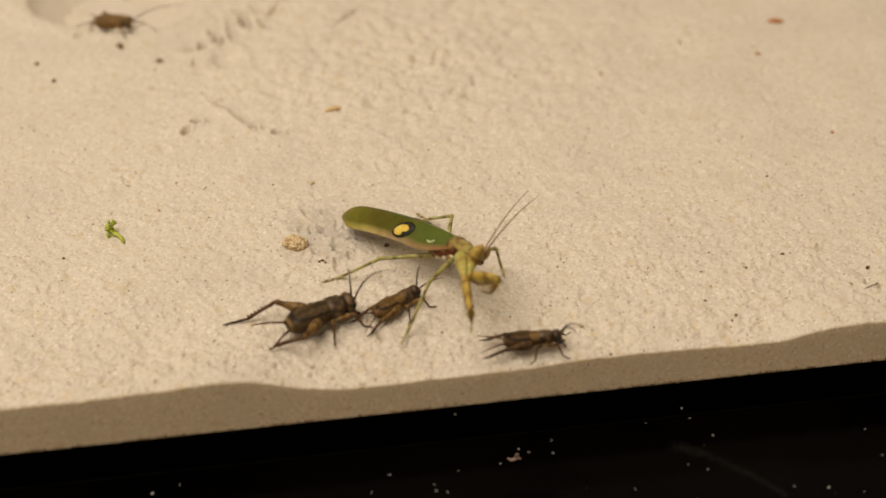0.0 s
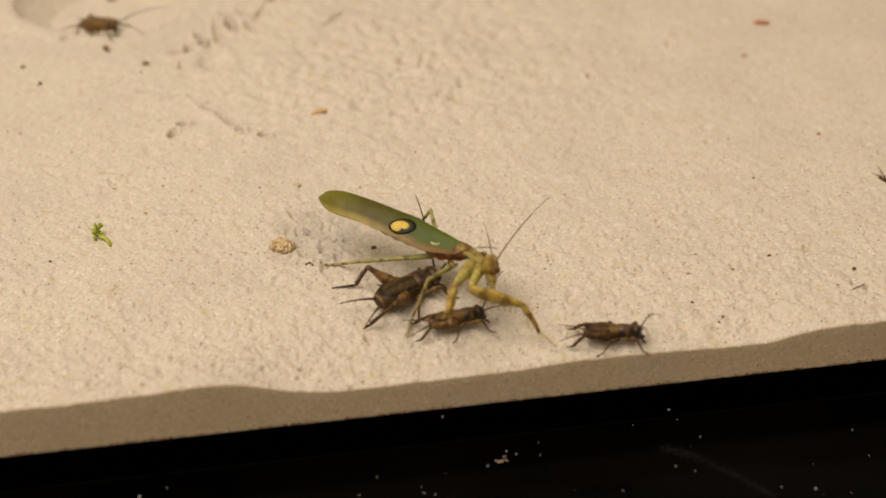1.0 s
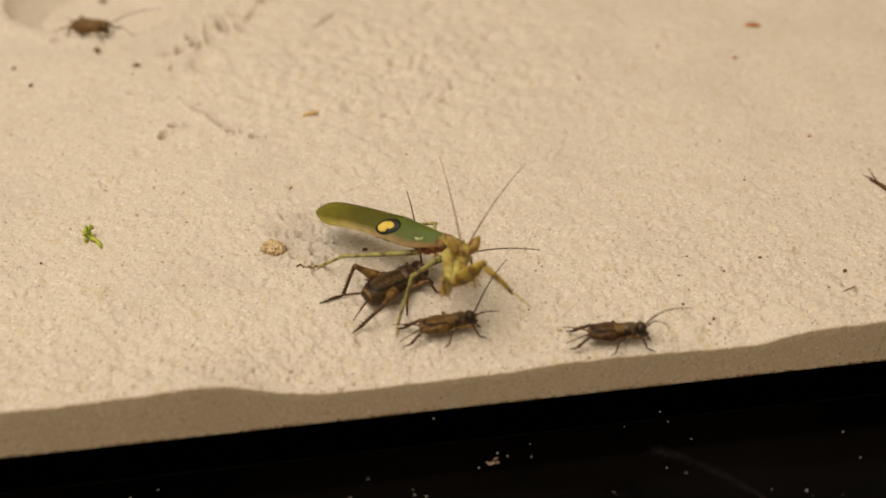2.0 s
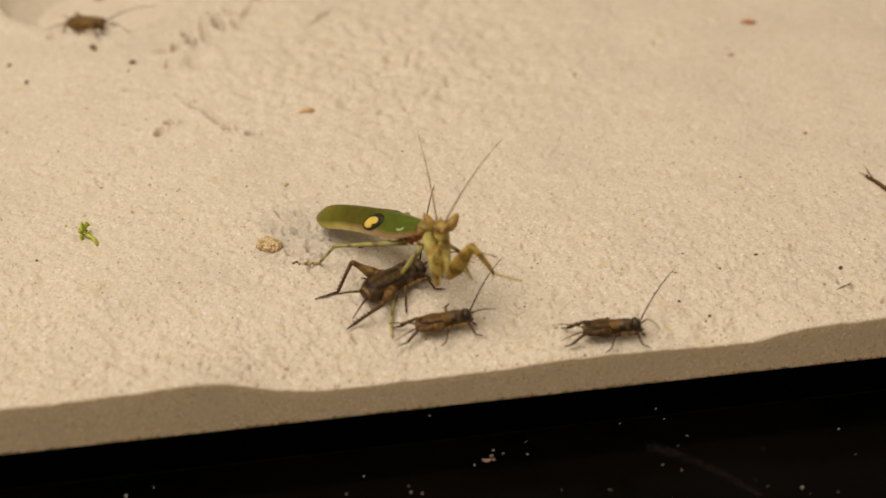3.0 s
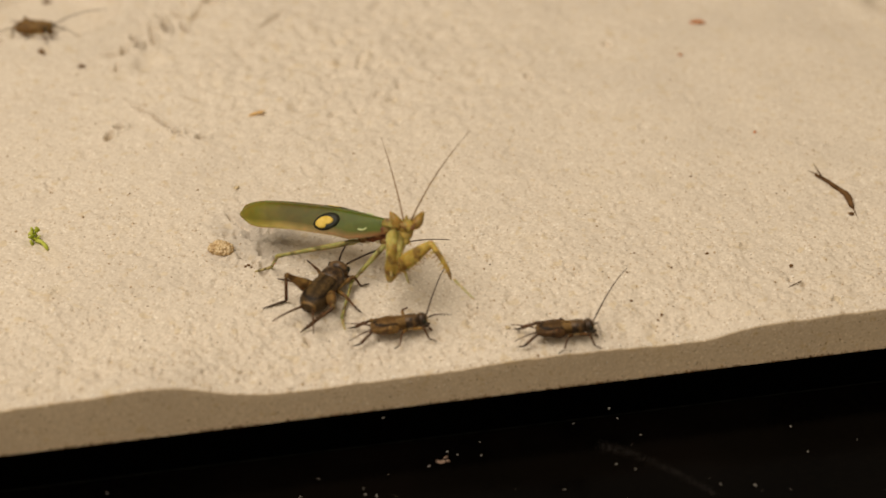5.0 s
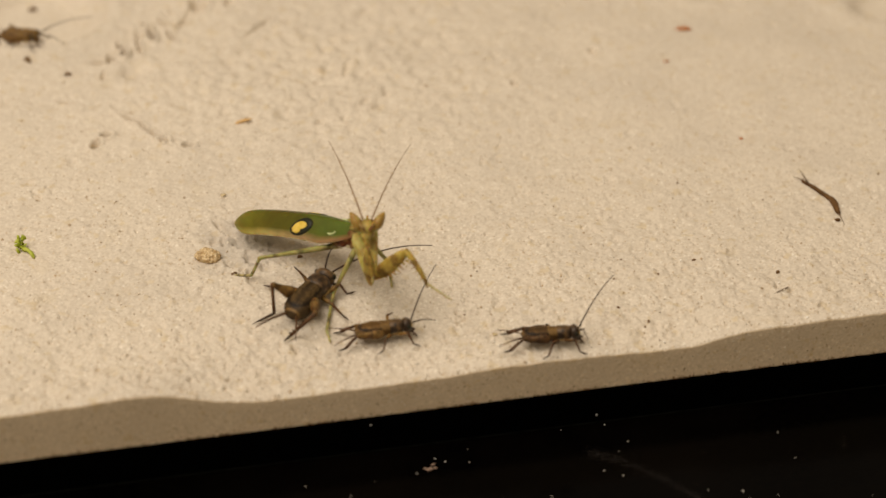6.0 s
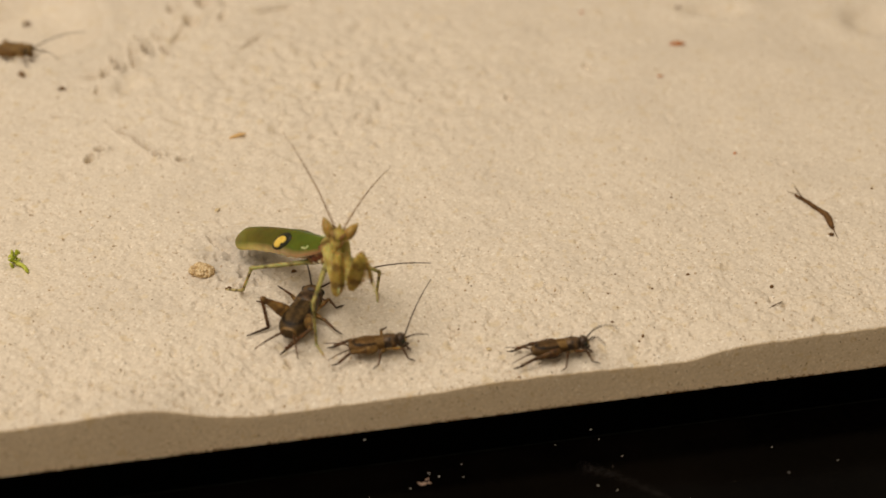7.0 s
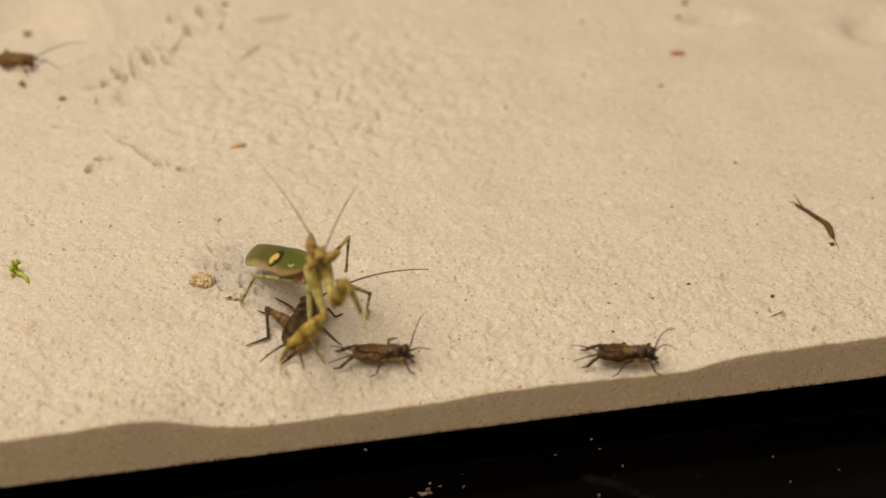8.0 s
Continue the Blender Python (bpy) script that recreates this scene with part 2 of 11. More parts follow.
def cricket_back(name, length, side, back, stripe, zs):
    """A cricket's back: mottled and finely streaked lengthwise, darker down the middle, with a black line along each flank and brown below it."""
    m = surface(name, tuple(0.45 * c for c in side), side, rough=0.5, grain=1150, bump=0.7, second=back, second_scale=1000, amount=0.5, spec=0.14)
    nt = m.node_tree
    b = nt.nodes["Principled BSDF"]
    src = b.inputs["Base Color"].links[0].from_socket
    tc = nt.nodes.new("ShaderNodeTexCoord")
    sep = nt.nodes.new("ShaderNodeSeparateXYZ")
    nt.links.new(tc.outputs["Object"], sep.inputs[0])
    n = nt.nodes.new("ShaderNodeTexNoise")
    n.inputs["Scale"].default_value, n.inputs["Detail"].default_value = 900.0, 3.0
    nt.links.new(tc.outputs["Object"], n.inputs["Vector"])

    def band(axis, centre, half, most, fade):
        o = nt.nodes.new("ShaderNodeMath")
        o.operation = "MULTIPLY_ADD"
        o.inputs[1].default_value, o.inputs[2].default_value = 1 / (length * MM), -centre
        nt.links.new(sep.outputs[axis], o.inputs[0])
        ab = nt.nodes.new("ShaderNodeMath")
        ab.operation = "ABSOLUTE"
        nt.links.new(o.outputs[0], ab.inputs[0])
        k = nt.nodes.new("ShaderNodeMath")
        k.operation = "MULTIPLY_ADD"
        k.inputs[1].default_value = 0.03
        nt.links.new(n.outputs["Fac"], k.inputs[0])
        nt.links.new(ab.outputs[0], k.inputs[2])
        mr = nt.nodes.new("ShaderNodeMapRange")
        mr.inputs["From Min"].default_value, mr.inputs["From Max"].default_value = half + 0.015 + fade, half + 0.015 - fade
        mr.inputs["To Min"].default_value, mr.inputs["To Max"].default_value = 0.0, most
        nt.links.new(k.outputs[0], mr.inputs["Value"])
        return mr.outputs[0]

    stretch = nt.nodes.new("ShaderNodeVectorMath")
    stretch.operation = "MULTIPLY"
    stretch.inputs[1].default_value = (0.12, 1.0, 0.3)
    nt.links.new(tc.outputs["Object"], stretch.inputs[0])
    streak = nt.nodes.new("ShaderNodeTexNoise")
    streak.inputs["Scale"].default_value = 2600.0
    nt.links.new(stretch.outputs[0], streak.inputs["Vector"])
    lines = nt.nodes.new("ShaderNodeMapRange")
    lines.inputs["From Min"].default_value, lines.inputs["From Max"].default_value = 0.5, 0.62
    lines.inputs["To Max"].default_value = 0.7
    nt.links.new(streak.outputs["Fac"], lines.inputs["Value"])
    low = tuple(0.3 * p + 0.7 * q for p, q in zip(side, back))
    edge = 0.262 * zs
    out = src
    for fac, c in ((lines.outputs[0], back), (band("Y", 0.0, 0.03, 0.6, 0.02), back), (band("Z", edge - 0.15, 0.14, 0.8, 0.01), low), (band("Z", edge, 0.012, 0.95, 0.007), stripe)):
        mx = nt.nodes.new("ShaderNodeMix")
        mx.data_type = "RGBA"
        nt.links.new(fac, mx.inputs[0])
        nt.links.new(out, mx.inputs[6])
        mx.inputs[7].default_value = rgba(c)
        out = mx.outputs[2]
    nt.links.new(out, b.inputs["Base Color"])
    return m


TWIG = surface("twig_bark", (0.045, 0.022, 0.007), (0.145, 0.072, 0.022), rough=0.7, grain=500, bump=0.7)
RED = surface("red_flake", (0.42, 0.115, 0.018), (0.55, 0.20, 0.04), rough=0.7, grain=500, bump=0.4)
TAN = surface("tan_flake", (0.64, 0.38, 0.13), (0.76, 0.52, 0.24), rough=0.6, grain=500, bump=0.4)
LEAF = surface("green_bit", (0.20, 0.26, 0.012), (0.50, 0.51, 0.055), rough=0.55, grain=900, bump=0.5, second=(0.5, 0.55, 0.15), second_scale=900)
SPECK = surface("dark_dropping", (0.085, 0.045, 0.016), (0.22, 0.12, 0.045), rough=0.7, grain=900, bump=0.5)
CRUMB = surface("pale_crumb", (0.56, 0.44, 0.25), (0.70, 0.58, 0.38), rough=0.8, grain=900, bump=0.5)
PELLET = surface("sand_pellet", (0.44, 0.28, 0.11), (0.82, 0.68, 0.44), rough=0.8, grain=2300, bump=0.9, second=(0.3, 0.18, 0.08), second_scale=1400)


# ---- mesh helpers; lengths in millimetres ----
def part(name, bm, material, parent=None, label="", smooth=True):
    """Links a bmesh as one mesh object, under a thing or a part."""
    bmesh.ops.recalc_face_normals(bm, faces=bm.faces)
    bmesh.ops.scale(bm, vec=(MM, MM, MM), verts=bm.verts)
    me = bpy.data.meshes.new(name)
    bm.to_mesh(me)
    bm.free()
    me.polygons.foreach_set("use_smooth", [smooth] * len(me.polygons))
    me.materials.append(material)
    ob = new(name, me)
    ob.parent = parent
    if label:
        ob["label"] = label
    return ob


def rings(bm, loops, closed=True):
    """Skins a row of vertex loops and caps both ends."""
    rows = [[bm.verts.new(p) for p in lp] for lp in loops]
    n = len(rows[0])
    for a, b in zip(rows, rows[1:]):
        for i in range(n):
            bm.faces.new((a[i], a[(i + 1) % n], b[(i + 1) % n], b[i]))
    if closed:
        bm.faces.new(rows[0])
        bm.faces.new(rows[-1])
    return rows


def loft(bm, sections, n=14, power=2.0):
    """A body along x: sections of (x, y, z, half width, half height); power over 2 makes it boxier."""
    loops = []
    for x, y, z, w, h in sections:
        lp = []
        for i in range(n):
            a = 2 * math.pi * i / n
            c, s = math.cos(a), math.sin(a)
            lp.append((x, y + w * math.copysign(abs(c) ** (2 / power), c), z + h * math.copysign(abs(s) ** (2 / power), s)))
        loops.append(lp)
    rings(bm, loops)


def tube(bm, points, radii, n=7):
    """A round tube through the points."""
    pts = [Vector(p) for p in points]
    loops, side = [], None
    for i, p in enumerate(pts):
        d = (pts[min(i + 1, len(pts) - 1)] - pts[max(i - 1, 0)]).normalized()
        if side is None:
            side = d.orthogonal().normalized()
        side = (side - d * side.dot(d)).normalized()
        up = d.cross(side)
        loops.append([p + radii[i] * (math.cos(2 * math.pi * k / n) * side + math.sin(2 * math.pi * k / n) * up) for k in range(n)])
    rings(bm, loops)


def ball(bm, c, r, nu=12, nv=8, m=None):
    """An ellipsoid with the three half axes r."""
    c = Vector(c)
    m = m or Matrix.Identity(3)
    loops = []
    for j in range(nv + 1):
        b = math.pi * (0.04 + 0.92 * j / nv) - math.pi / 2
        loops.append([c + m @ Vector((r[0] * math.sin(b), r[1] * math.cos(b) * math.cos(2 * math.pi * i / nu), r[2] * math.cos(b) * math.sin(2 * math.pi * i / nu))) for i in range(nu)])
    rings(bm, loops)


def thorn(bm, base, tip, r, n=5):
    base, tip = Vector(base), Vector(tip)
    tube(bm, [base, base.lerp(tip, 0.5), tip], [r, r * 0.6, r * 0.12], n)


def curve_points(a, b, bend, n=12):
    """Points from a to b, bowed by the vector bend in the middle."""
    a, b, bend = Vector(a), Vector(b), Vector(bend)
    return [a.lerp(b, k / (n - 1)) + bend * (4 * (k / (n - 1)) * (1 - k / (n - 1))) for k in range(n)]


# ---- the sand bed in the tank ----
def field(rng, ny, nx, sigma):
    """Smooth random relief of unit spread; sigma in millimetres."""
    sigma = sigma / STEP
    f = np.fft.rfft2(rng.standard_normal((ny, nx)))
    ky, kx = np.fft.fftfreq(ny)[:, None], np.fft.rfftfreq(nx)[None, :]
    f *= np.exp(-2 * (math.pi * sigma) ** 2 * (kx * kx + ky * ky))
    g = np.fft.irfft2(f, s=(ny, nx))
    return (g - g.mean()) / g.std()


STEP = 0.25
SX = np.arange(-100.0, 130.01, STEP)
SY = np.arange(0.0, 160.01, STEP)
RIM = ((-100, 1.8), (-76.4, 1.8), (-67.6, 1.7), (-54.3, 2.1), (-47.0, 2.7), (-41.5, 2.1), (-37.6, 0.9), (-32.7, -0.7), (-25.5, -1.7), (-8.7, -1.5), (3.5, -1.3),
       (13.0, -0.6), (26.4, -0.6), (37.1, -1.1), (46.9, -1.5), (53.0, 0.2), (58.5, 0.7), (64.0, 0.7), (70.2, 1.0), (130, 0.9))
FLOOR = -7.95
PIT = (-60.0, 140.0)


def sand_heights():
    rng = np.random.default_rng(7)
    ny, nx = len(SY), len(SX)
    X, Y = np.meshgrid(SX, SY)
    grain = 0.058 * field(rng, ny, nx, 0.2)
    lumps = 0.065 * field(rng, ny, nx, 0.42) + 0.11 * field(rng, ny, nx, 0.8)
    swells = 0.09 * field(rng, ny, nx, 3.6) + 0.22 * field(rng, ny, nx, 16.0)
    crumb = np.clip(field(rng, ny, nx, 0.3) - 1.3, 0, 2) * 0.26 - np.clip(field(rng, ny, nx, 0.3) - 1.6, 0, 2) * 0.5
    calm = 0.95 - 0.6 * np.clip((Y - 14) / 65, 0, 1) + 0.3 * np.clip((30 - Y) / 25, 0, 1)
    still = np.clip((X - 10) / 50, 0, 1) * np.clip((Y - 15) / 40, 0, 1)
    z = ((grain + crumb) * (1 - 0.75 * still) + lumps * (1 - 0.3 * still)) * calm * np.clip(Y / 3, 0.35, 1) + swells * np.clip(Y / 12, 0.15, 1)
    # trampled sand behind the mantis
    worn = np.exp(-(((X - 0) / 38) ** 2) - ((Y - 98) / 32) ** 2)
    z += worn * (0.26 * field(rng, ny, nx, 0.75) - 0.7 * np.clip(field(rng, ny, nx, 0.75) - 1.5, 0, 2))
    # the heaped edge against the tank's front
    rim = np.interp(SX, [p[0] for p in RIM], [p[1] for p in RIM])
    k = np.exp(-9.0 / 2 * np.linspace(-1, 1, 33) ** 2)
    rim = np.convolve(np.pad(rim, 16, mode="edge"), k / k.sum(), mode="valid")
    z += rim[None, :] * np.exp(-((Y / 9.0) ** 2))
    z -= 0.15 * np.exp(-((Y / 0.6) ** 2))
    # the pit that one cricket has dug
    wob = 1 + 0.07 * np.sin(3 * np.arctan2(Y - PIT[1], X - PIT[0]) + 1)
    d = np.hypot((X - PIT[0]) / 18.5, (Y - PIT[1]) / 19.0) * wob
    z -= 6.0 * np.clip((1.0 - d) * 2.6, 0, 1) ** 0.8
    z += 0.5 * np.exp(-((d - 1.1) / 0.12) ** 2)

    def dent(x, y, lx, ly, turn, depth):
        c, s = math.cos(math.radians(turn)), math.sin(math.radians(turn))
        u, v = (X - x) * c + (Y - y) * s, -(X - x) * s + (Y - y) * c
        q = (u / lx) ** 2 + (v / ly) ** 2
        return -1.7 * depth * np.exp(-q * q * 0.9) + 0.3 * depth * np.exp(-((np.sqrt(q) - 1.8) / 0.5) ** 2)

    def dents(*rows):
        return sum(dent(*row) for row in rows)

    # a row of footprints leading away from the pit
    z += 0.78 * dents(
        (-44.8, 111.8, 2.4, 1.0, -8, 1.2), (-43.3, 112.8, 0.7, 1.1, 0, 2.2), (-40.9, 116.4, 0.6, 1.7, 14, 3.6), (-40.4, 113.6, 0.6, 1.2, -8, 3.4),
        (-37.3, 117.5, 0.45, 3.4, 2, 1.2), (-36.9, 121.6, 0.6, 1.3, 20, 0.9), (-34.3, 121.2, 0.6, 2.0, 4, 3.4), (-35.1, 125.6, 0.6, 1.4, 22, 1.7),
        (-31.6, 126.4, 0.5, 2.0, 14, 1.6), (-30.3, 120.4, 0.6, 2.2, 10, 1.8), (-27.2, 125.8, 0.6, 2.0, -31, 0.9), (-29.2, 131.0, 0.5, 1.6, 10, 0.9),
        (-23.4, 132.2, 1.4, 2.3, 0, 2.1), (-25.6, 129.4, 0.6, 1.6, -20, 0.6), (-20.1, 140.2, 1.4, 2.2, 0, 2.1), (-27.3, 138.3, 0.8, 1.8, 0, 1.4),
        (-17.6, 138.0, 1.5, 1.5, 0, -0.9), (-16.6, 133.0, 0.8, 2.0, -20, 1.0), (-38.8, 106.3, 2.6, 3.2, 10, 0.9), (-45.2, 106.4, 0.5, 1.6, -10, 0.9),
    )
    # crumbled rim in front of the pit
    z += dents(
        (-63.6, 124.6, 0.8, 0.7, 0, -1.5), (-62.2, 123.9, 0.6, 0.6, 0, -1.2), (-66.4, 125.2, 0.9, 0.6, 10, -0.8), (-58.6, 123.6, 1.0, 0.7, 0, -0.8),
        (-68.5, 121.0, 1.0, 0.8, 30, 0.7), (-55.0, 121.5, 1.2, 0.7, -20, 0.6),
    )
    # long scratches dragged by the insects
    z += dents(
        (-11.5, 120.4, 0.55, 4.6, -42, 0.55), (-41.2, 87.2, 2.6, 0.5, -54, 1.5), (-37.3, 81.3, 4.0, 0.5, -58, 1.7), (-35.2, 78.0, 0.8, 0.7, 0, 1.6),
        (-30.8, 75.6, 0.9, 0.7, 0, 1.3), (-46.1, 82.4, 0.9, 0.8, 20, 1.7), (-48.2, 79.8, 0.7, 1.3, -20, 1.3), (-53.5, 97.0, 1.1, 0.5, -20, 0.8),
    )
    # sand turned over beside the pellet
    z += dents(
        (-27, 47, 0.7, 2.6, 28, 0.68), (-25, 42.5, 1.1, 1.1, 0, 0.61), (-23.3, 37, 0.9, 1.5, 12, 0.68), (-26.5, 36, 1.1, 0.9, 0, 0.54),
        (-20, 44.5, 0.9, 1.7, 30, 0.47), (-29.5, 43.5, 1.4, 0.8, 0, 0.41), (-24, 31, 0.7, 1.5, 0, 0.47), (-21, 33.5, 1, 0.8, 0, 0.41),
    )
    # small claw marks along the front
    z += dents(
        (-22, 6, 0.6, 1.6, -12, 0.2), (-26, 8, 0.5, 1.3, 30, 0.16), (-19, 9, 0.7, 0.9, -25, 0.2), (-30, 10, 0.6, 1.4, -60, 0.18),
        (-15, 6.5, 0.5, 1.0, 48, 0.2), (-11, 8.5, 0.6, 0.8, 15, 0.2), (3, 8, 0.5, 1.2, -15, 0.18),
    )
    # shallow marks farther back
    z += dents(
        (4.0, 99.4, 0.7, 4.0, -18, 0.4), (7.5, 96.0, 0.5, 2.4, -30, 0.25), (-4.9, 134.0, 4.0, 0.9, 8, 1.1), (36.4, 87.0, 0.7, 1.3, 0, 0.7), (55.4, 96.8, 0.8, 1.2, 0, 0.6), (123, 106, 6, 6, 0, 1.6), (40, 108, 3, 1.6, 10, 0.25),
        (48, 97, 2.8, 1.4, 35, 0.2), (90, 116, 6, 3, -10, 1.0), (22, 107, 2, 1.2, 15, 0.3), (5, 112, 2.4, 1, -25, 0.5),
        (12, 122, 2.5, 1.3, 30, 0.5),
    )
    for n in range(70):
        a, r = rng.uniform(0, 6.3), 6.5 * math.sqrt(rng.uniform(0, 1))
        z += dent(-24.5 + 0.9 * r * math.cos(a), 40.5 + 1.3 * r * math.sin(a), rng.uniform(0.25, 0.55), rng.uniform(0.3, 0.8), rng.uniform(-60, 60), rng.uniform(0.15, 0.4))
    for n in range(260):
        x, y = rng.uniform(-78, 112), rng.uniform(14, 145)
        lx, ly = rng.uniform(0.35, 0.9), rng.uniform(0.6, 1.9)
        i, j = int((x - SX[0]) / STEP), int(y / STEP)
        rows, cols = slice(max(0, j - 25), j + 26), slice(max(0, i - 25), i + 26)
        z[rows, cols] += dent(x, y, lx, ly, rng.uniform(-50, 50), rng.uniform(0.05, 0.2))[rows, cols]
    return z


HEIGHT = sand_heights()


def ground(x, y):
    """The sand's height at a place, in millimetres."""
    i = min(max((x - SX[0]) / STEP, 0), len(SX) - 1.001)
    j = min(max((y - SY[0]) / STEP, 0), len(SY) - 1.001)
    a, b = int(i), int(j)
    u, v = i - a, j - b
    h = HEIGHT
    return float((h[b, a] * (1 - u) + h[b, a + 1] * u) * (1 - v) + (h[b + 1, a] * (1 - u) + h[b + 1, a + 1] * u) * v)


def make_sand():
    rng = np.random.default_rng(3)
    ex = np.concatenate([[-220.0, -160.0, -120.0], SX, [150.0, 190.0, 260.0]])
    ey = np.concatenate([SY, [175.0, 205.0, 260.0, 340.0]])
    z = np.pad(HEIGHT, ((0, 4), (3, 3)), mode="edge")
    far = (ex[None, :] < SX[0]) | (ex[None, :] > SX[-1]) | (ey[:, None] > SY[-1])
    z = np.where(far, 0.4 * z, z)
    ny, nx = z.shape
    X, Y = np.meshgrid(ex, ey)
    top = np.stack([X, Y, z], -1).reshape(-1, 3)
    # the face against the front of the tank, from the rim down to the floor
    down = 22
    rows = []
    for k in range(1, down + 1):
        f = k / down
        zz = z[0] * (1 - f) + FLOOR * f
        yy = -0.06 * np.sqrt(np.clip(f * 5, 0, 1)) + 0.008 * rng.standard_normal(nx) * (k < down)
        rows.append(np.stack([ex, yy, zz], -1))
    face = np.concatenate(rows)
    back = np.stack([ex, np.full(nx, ey[-1]), np.full(nx, FLOOR)], -1)
    left = np.stack([np.full(ny, ex[0]), ey, np.full(ny, FLOOR)], -1)
    right = np.stack([np.full(ny, ex[-1]), ey, np.full(ny, FLOOR)], -1)
    verts = np.concatenate([top, face, back, left, right]) * MM
    quads = []

    def strip(a, b):
        quads.append(np.stack([a[:-1], a[1:], b[1:], b[:-1]], -1))

    grid = np.arange(ny * nx).reshape(ny, nx)
    quads.append(np.stack([grid[:-1, :-1], grid[:-1, 1:], grid[1:, 1:], grid[1:, :-1]], -1).reshape(-1, 4))
    above = grid[0]
    for k in range(down):
        below = ny * nx + k * nx + np.arange(nx)
        strip(below, above)
        above = below
    o = ny * nx + down * nx
    strip(grid[-1], o + np.arange(nx))
    strip(grid[::-1, 0], (o + nx + np.arange(ny))[::-1])
    strip(grid[:, -1], o + nx + ny + np.arange(ny))
    q = np.concatenate(quads)
    me = bpy.data.meshes.new("sand_bed")
    me.from_pydata(verts.tolist(), [], q.tolist())
    me.polygons.foreach_set("use_smooth", [True] * len(me.polygons))
    me.materials.append(SAND)
    me.materials.append(PRESSED_BOUNCE)
    top_count = (ny - 1) * (nx - 1)
    index = np.zeros(len(q), np.int32)
    index[top_count:top_count + down * (nx - 1)] = 1
    me.polygons.foreach_set("material_index", index)
    return tagged(new("sand_bed", me), "pale fine sand filling a shallow tank, scratched by insects", "sand", kind="structure")


def make_loose_grains():
    """Loose coarse grains lying on the sand and showing in its face."""
    rng = np.random.default_rng(11)
    base = np.array([(1, 0, 0), (-1, 0, 0), (0, 1, 0), (0, -1, 0), (0, 0, 1), (0, 0, -1)], float)
    tri = np.array([(0, 2, 4), (2, 1, 4), (1, 3, 4), (3, 0, 4), (2, 0, 5), (1, 2, 5), (3, 1, 5), (0, 3, 5)])
    vs, fs = [], []

    def put(p, r):
        fs.append(tri + 6 * len(vs))
        vs.append((base * r * rng.uniform(0.65, 1.25, (6, 1)) @ np.linalg.qr(rng.standard_normal((3, 3)))[0] + p) * MM)

    for n in range(8000):
        x, y = rng.uniform(-85, 112), 145 * rng.uniform(0, 1) ** 2.0
        r = rng.uniform(0.09, 0.2) if n % 14 else rng.uniform(0.2, 0.34)
        put((x, y + 0.2, ground(x, y + 0.2) + 0.25 * r), r)
    for n in range(1500):
        x = rng.uniform(-85, 85)
        low = ground(x, 0) - 0.6
        put((x, -0.05, rng.uniform(FLOOR + 0.1, low)), rng.uniform(0.06, 0.13))
    pale = 8 * len(fs)
    for n in range(1700):
        x = rng.uniform(-85, 85)
        if math.sin(0.31 * x) + math.sin(0.83 * x + 2) + math.sin(2.3 * x) > rng.uniform(-1.6, 1.2):
            put((x, -0.08, FLOOR + abs(rng.normal(0, 0.22)) + 0.02), rng.uniform(0.07, 0.17))
    for n in range(90):
        x = rng.uniform(-85, 85)
        put((x, -0.06, rng.uniform(FLOOR + 0.3, ground(x, 0) - 1.0)), rng.uniform(0.1, 0.19))
    me = bpy.data.meshes.new("loose_grains")
    me.from_pydata(np.concatenate(vs).tolist(), [], np.concatenate(fs).tolist())
    me.materials.append(GRAIN)
    me.materials.append(SPECK)
    me.polygons.foreach_set("material_index", [int(k >= pale) for k in range(len(me.polygons))])
    return tagged(new("loose_grains", me), "loose coarse brown and white sand grains", "sand grains", kind="stuff")


def box(bm, x0, x1, y0, y1, z0, z1, bevel=0.0):
    vs = [bm.verts.new((x, y, z)) for x in (x0, x1) for y in (y0, y1) for z in (z0, z1)]
    for f in ((0, 1, 3, 2), (4, 6, 7, 5), (0, 4, 5, 1), (2, 3, 7, 6), (0, 2, 6, 4), (1, 5, 7, 3)):
        bm.faces.new([vs[i] for i in f])
    if bevel:
        bmesh.ops.bevel(bm, geom=bm.edges[:], offset=bevel, segments=2, affect="EDGES")


TABLE_Z = -15.3


def make_support():
    bm = bmesh.new()
    box(bm, -225, 265, -0.3, 345, TABLE_Z + 0.02, FLOOR - 0.01, bevel=0.25)
    base = part("tank_base", bm, BLACK, smooth=False)
    tagged(base, "matt black plastic base of the sand tank", "tank base", kind="structure")
    # added thin strip whose lighter colour stands in for the edge's highlight
    bm = bmesh.new()
    box(bm, -225, 265, -0.62, -0.31, TABLE_Z + 0.01, TABLE_Z + 0.3, bevel=0.08)
    part("base_edge_glint", bm, EDGE_GLINT, base, "lighter strip painted as the highlight on the base's lower edge", smooth=False)
    bm = bmesh.new()
    box(bm, -1200, 1200, -900, 1500, TABLE_Z - 30, TABLE_Z)
    t = part("table_top", bm, TABLE, smooth=False)
    tagged(t, "dark dusty table top under the tank", "table", kind="structure")


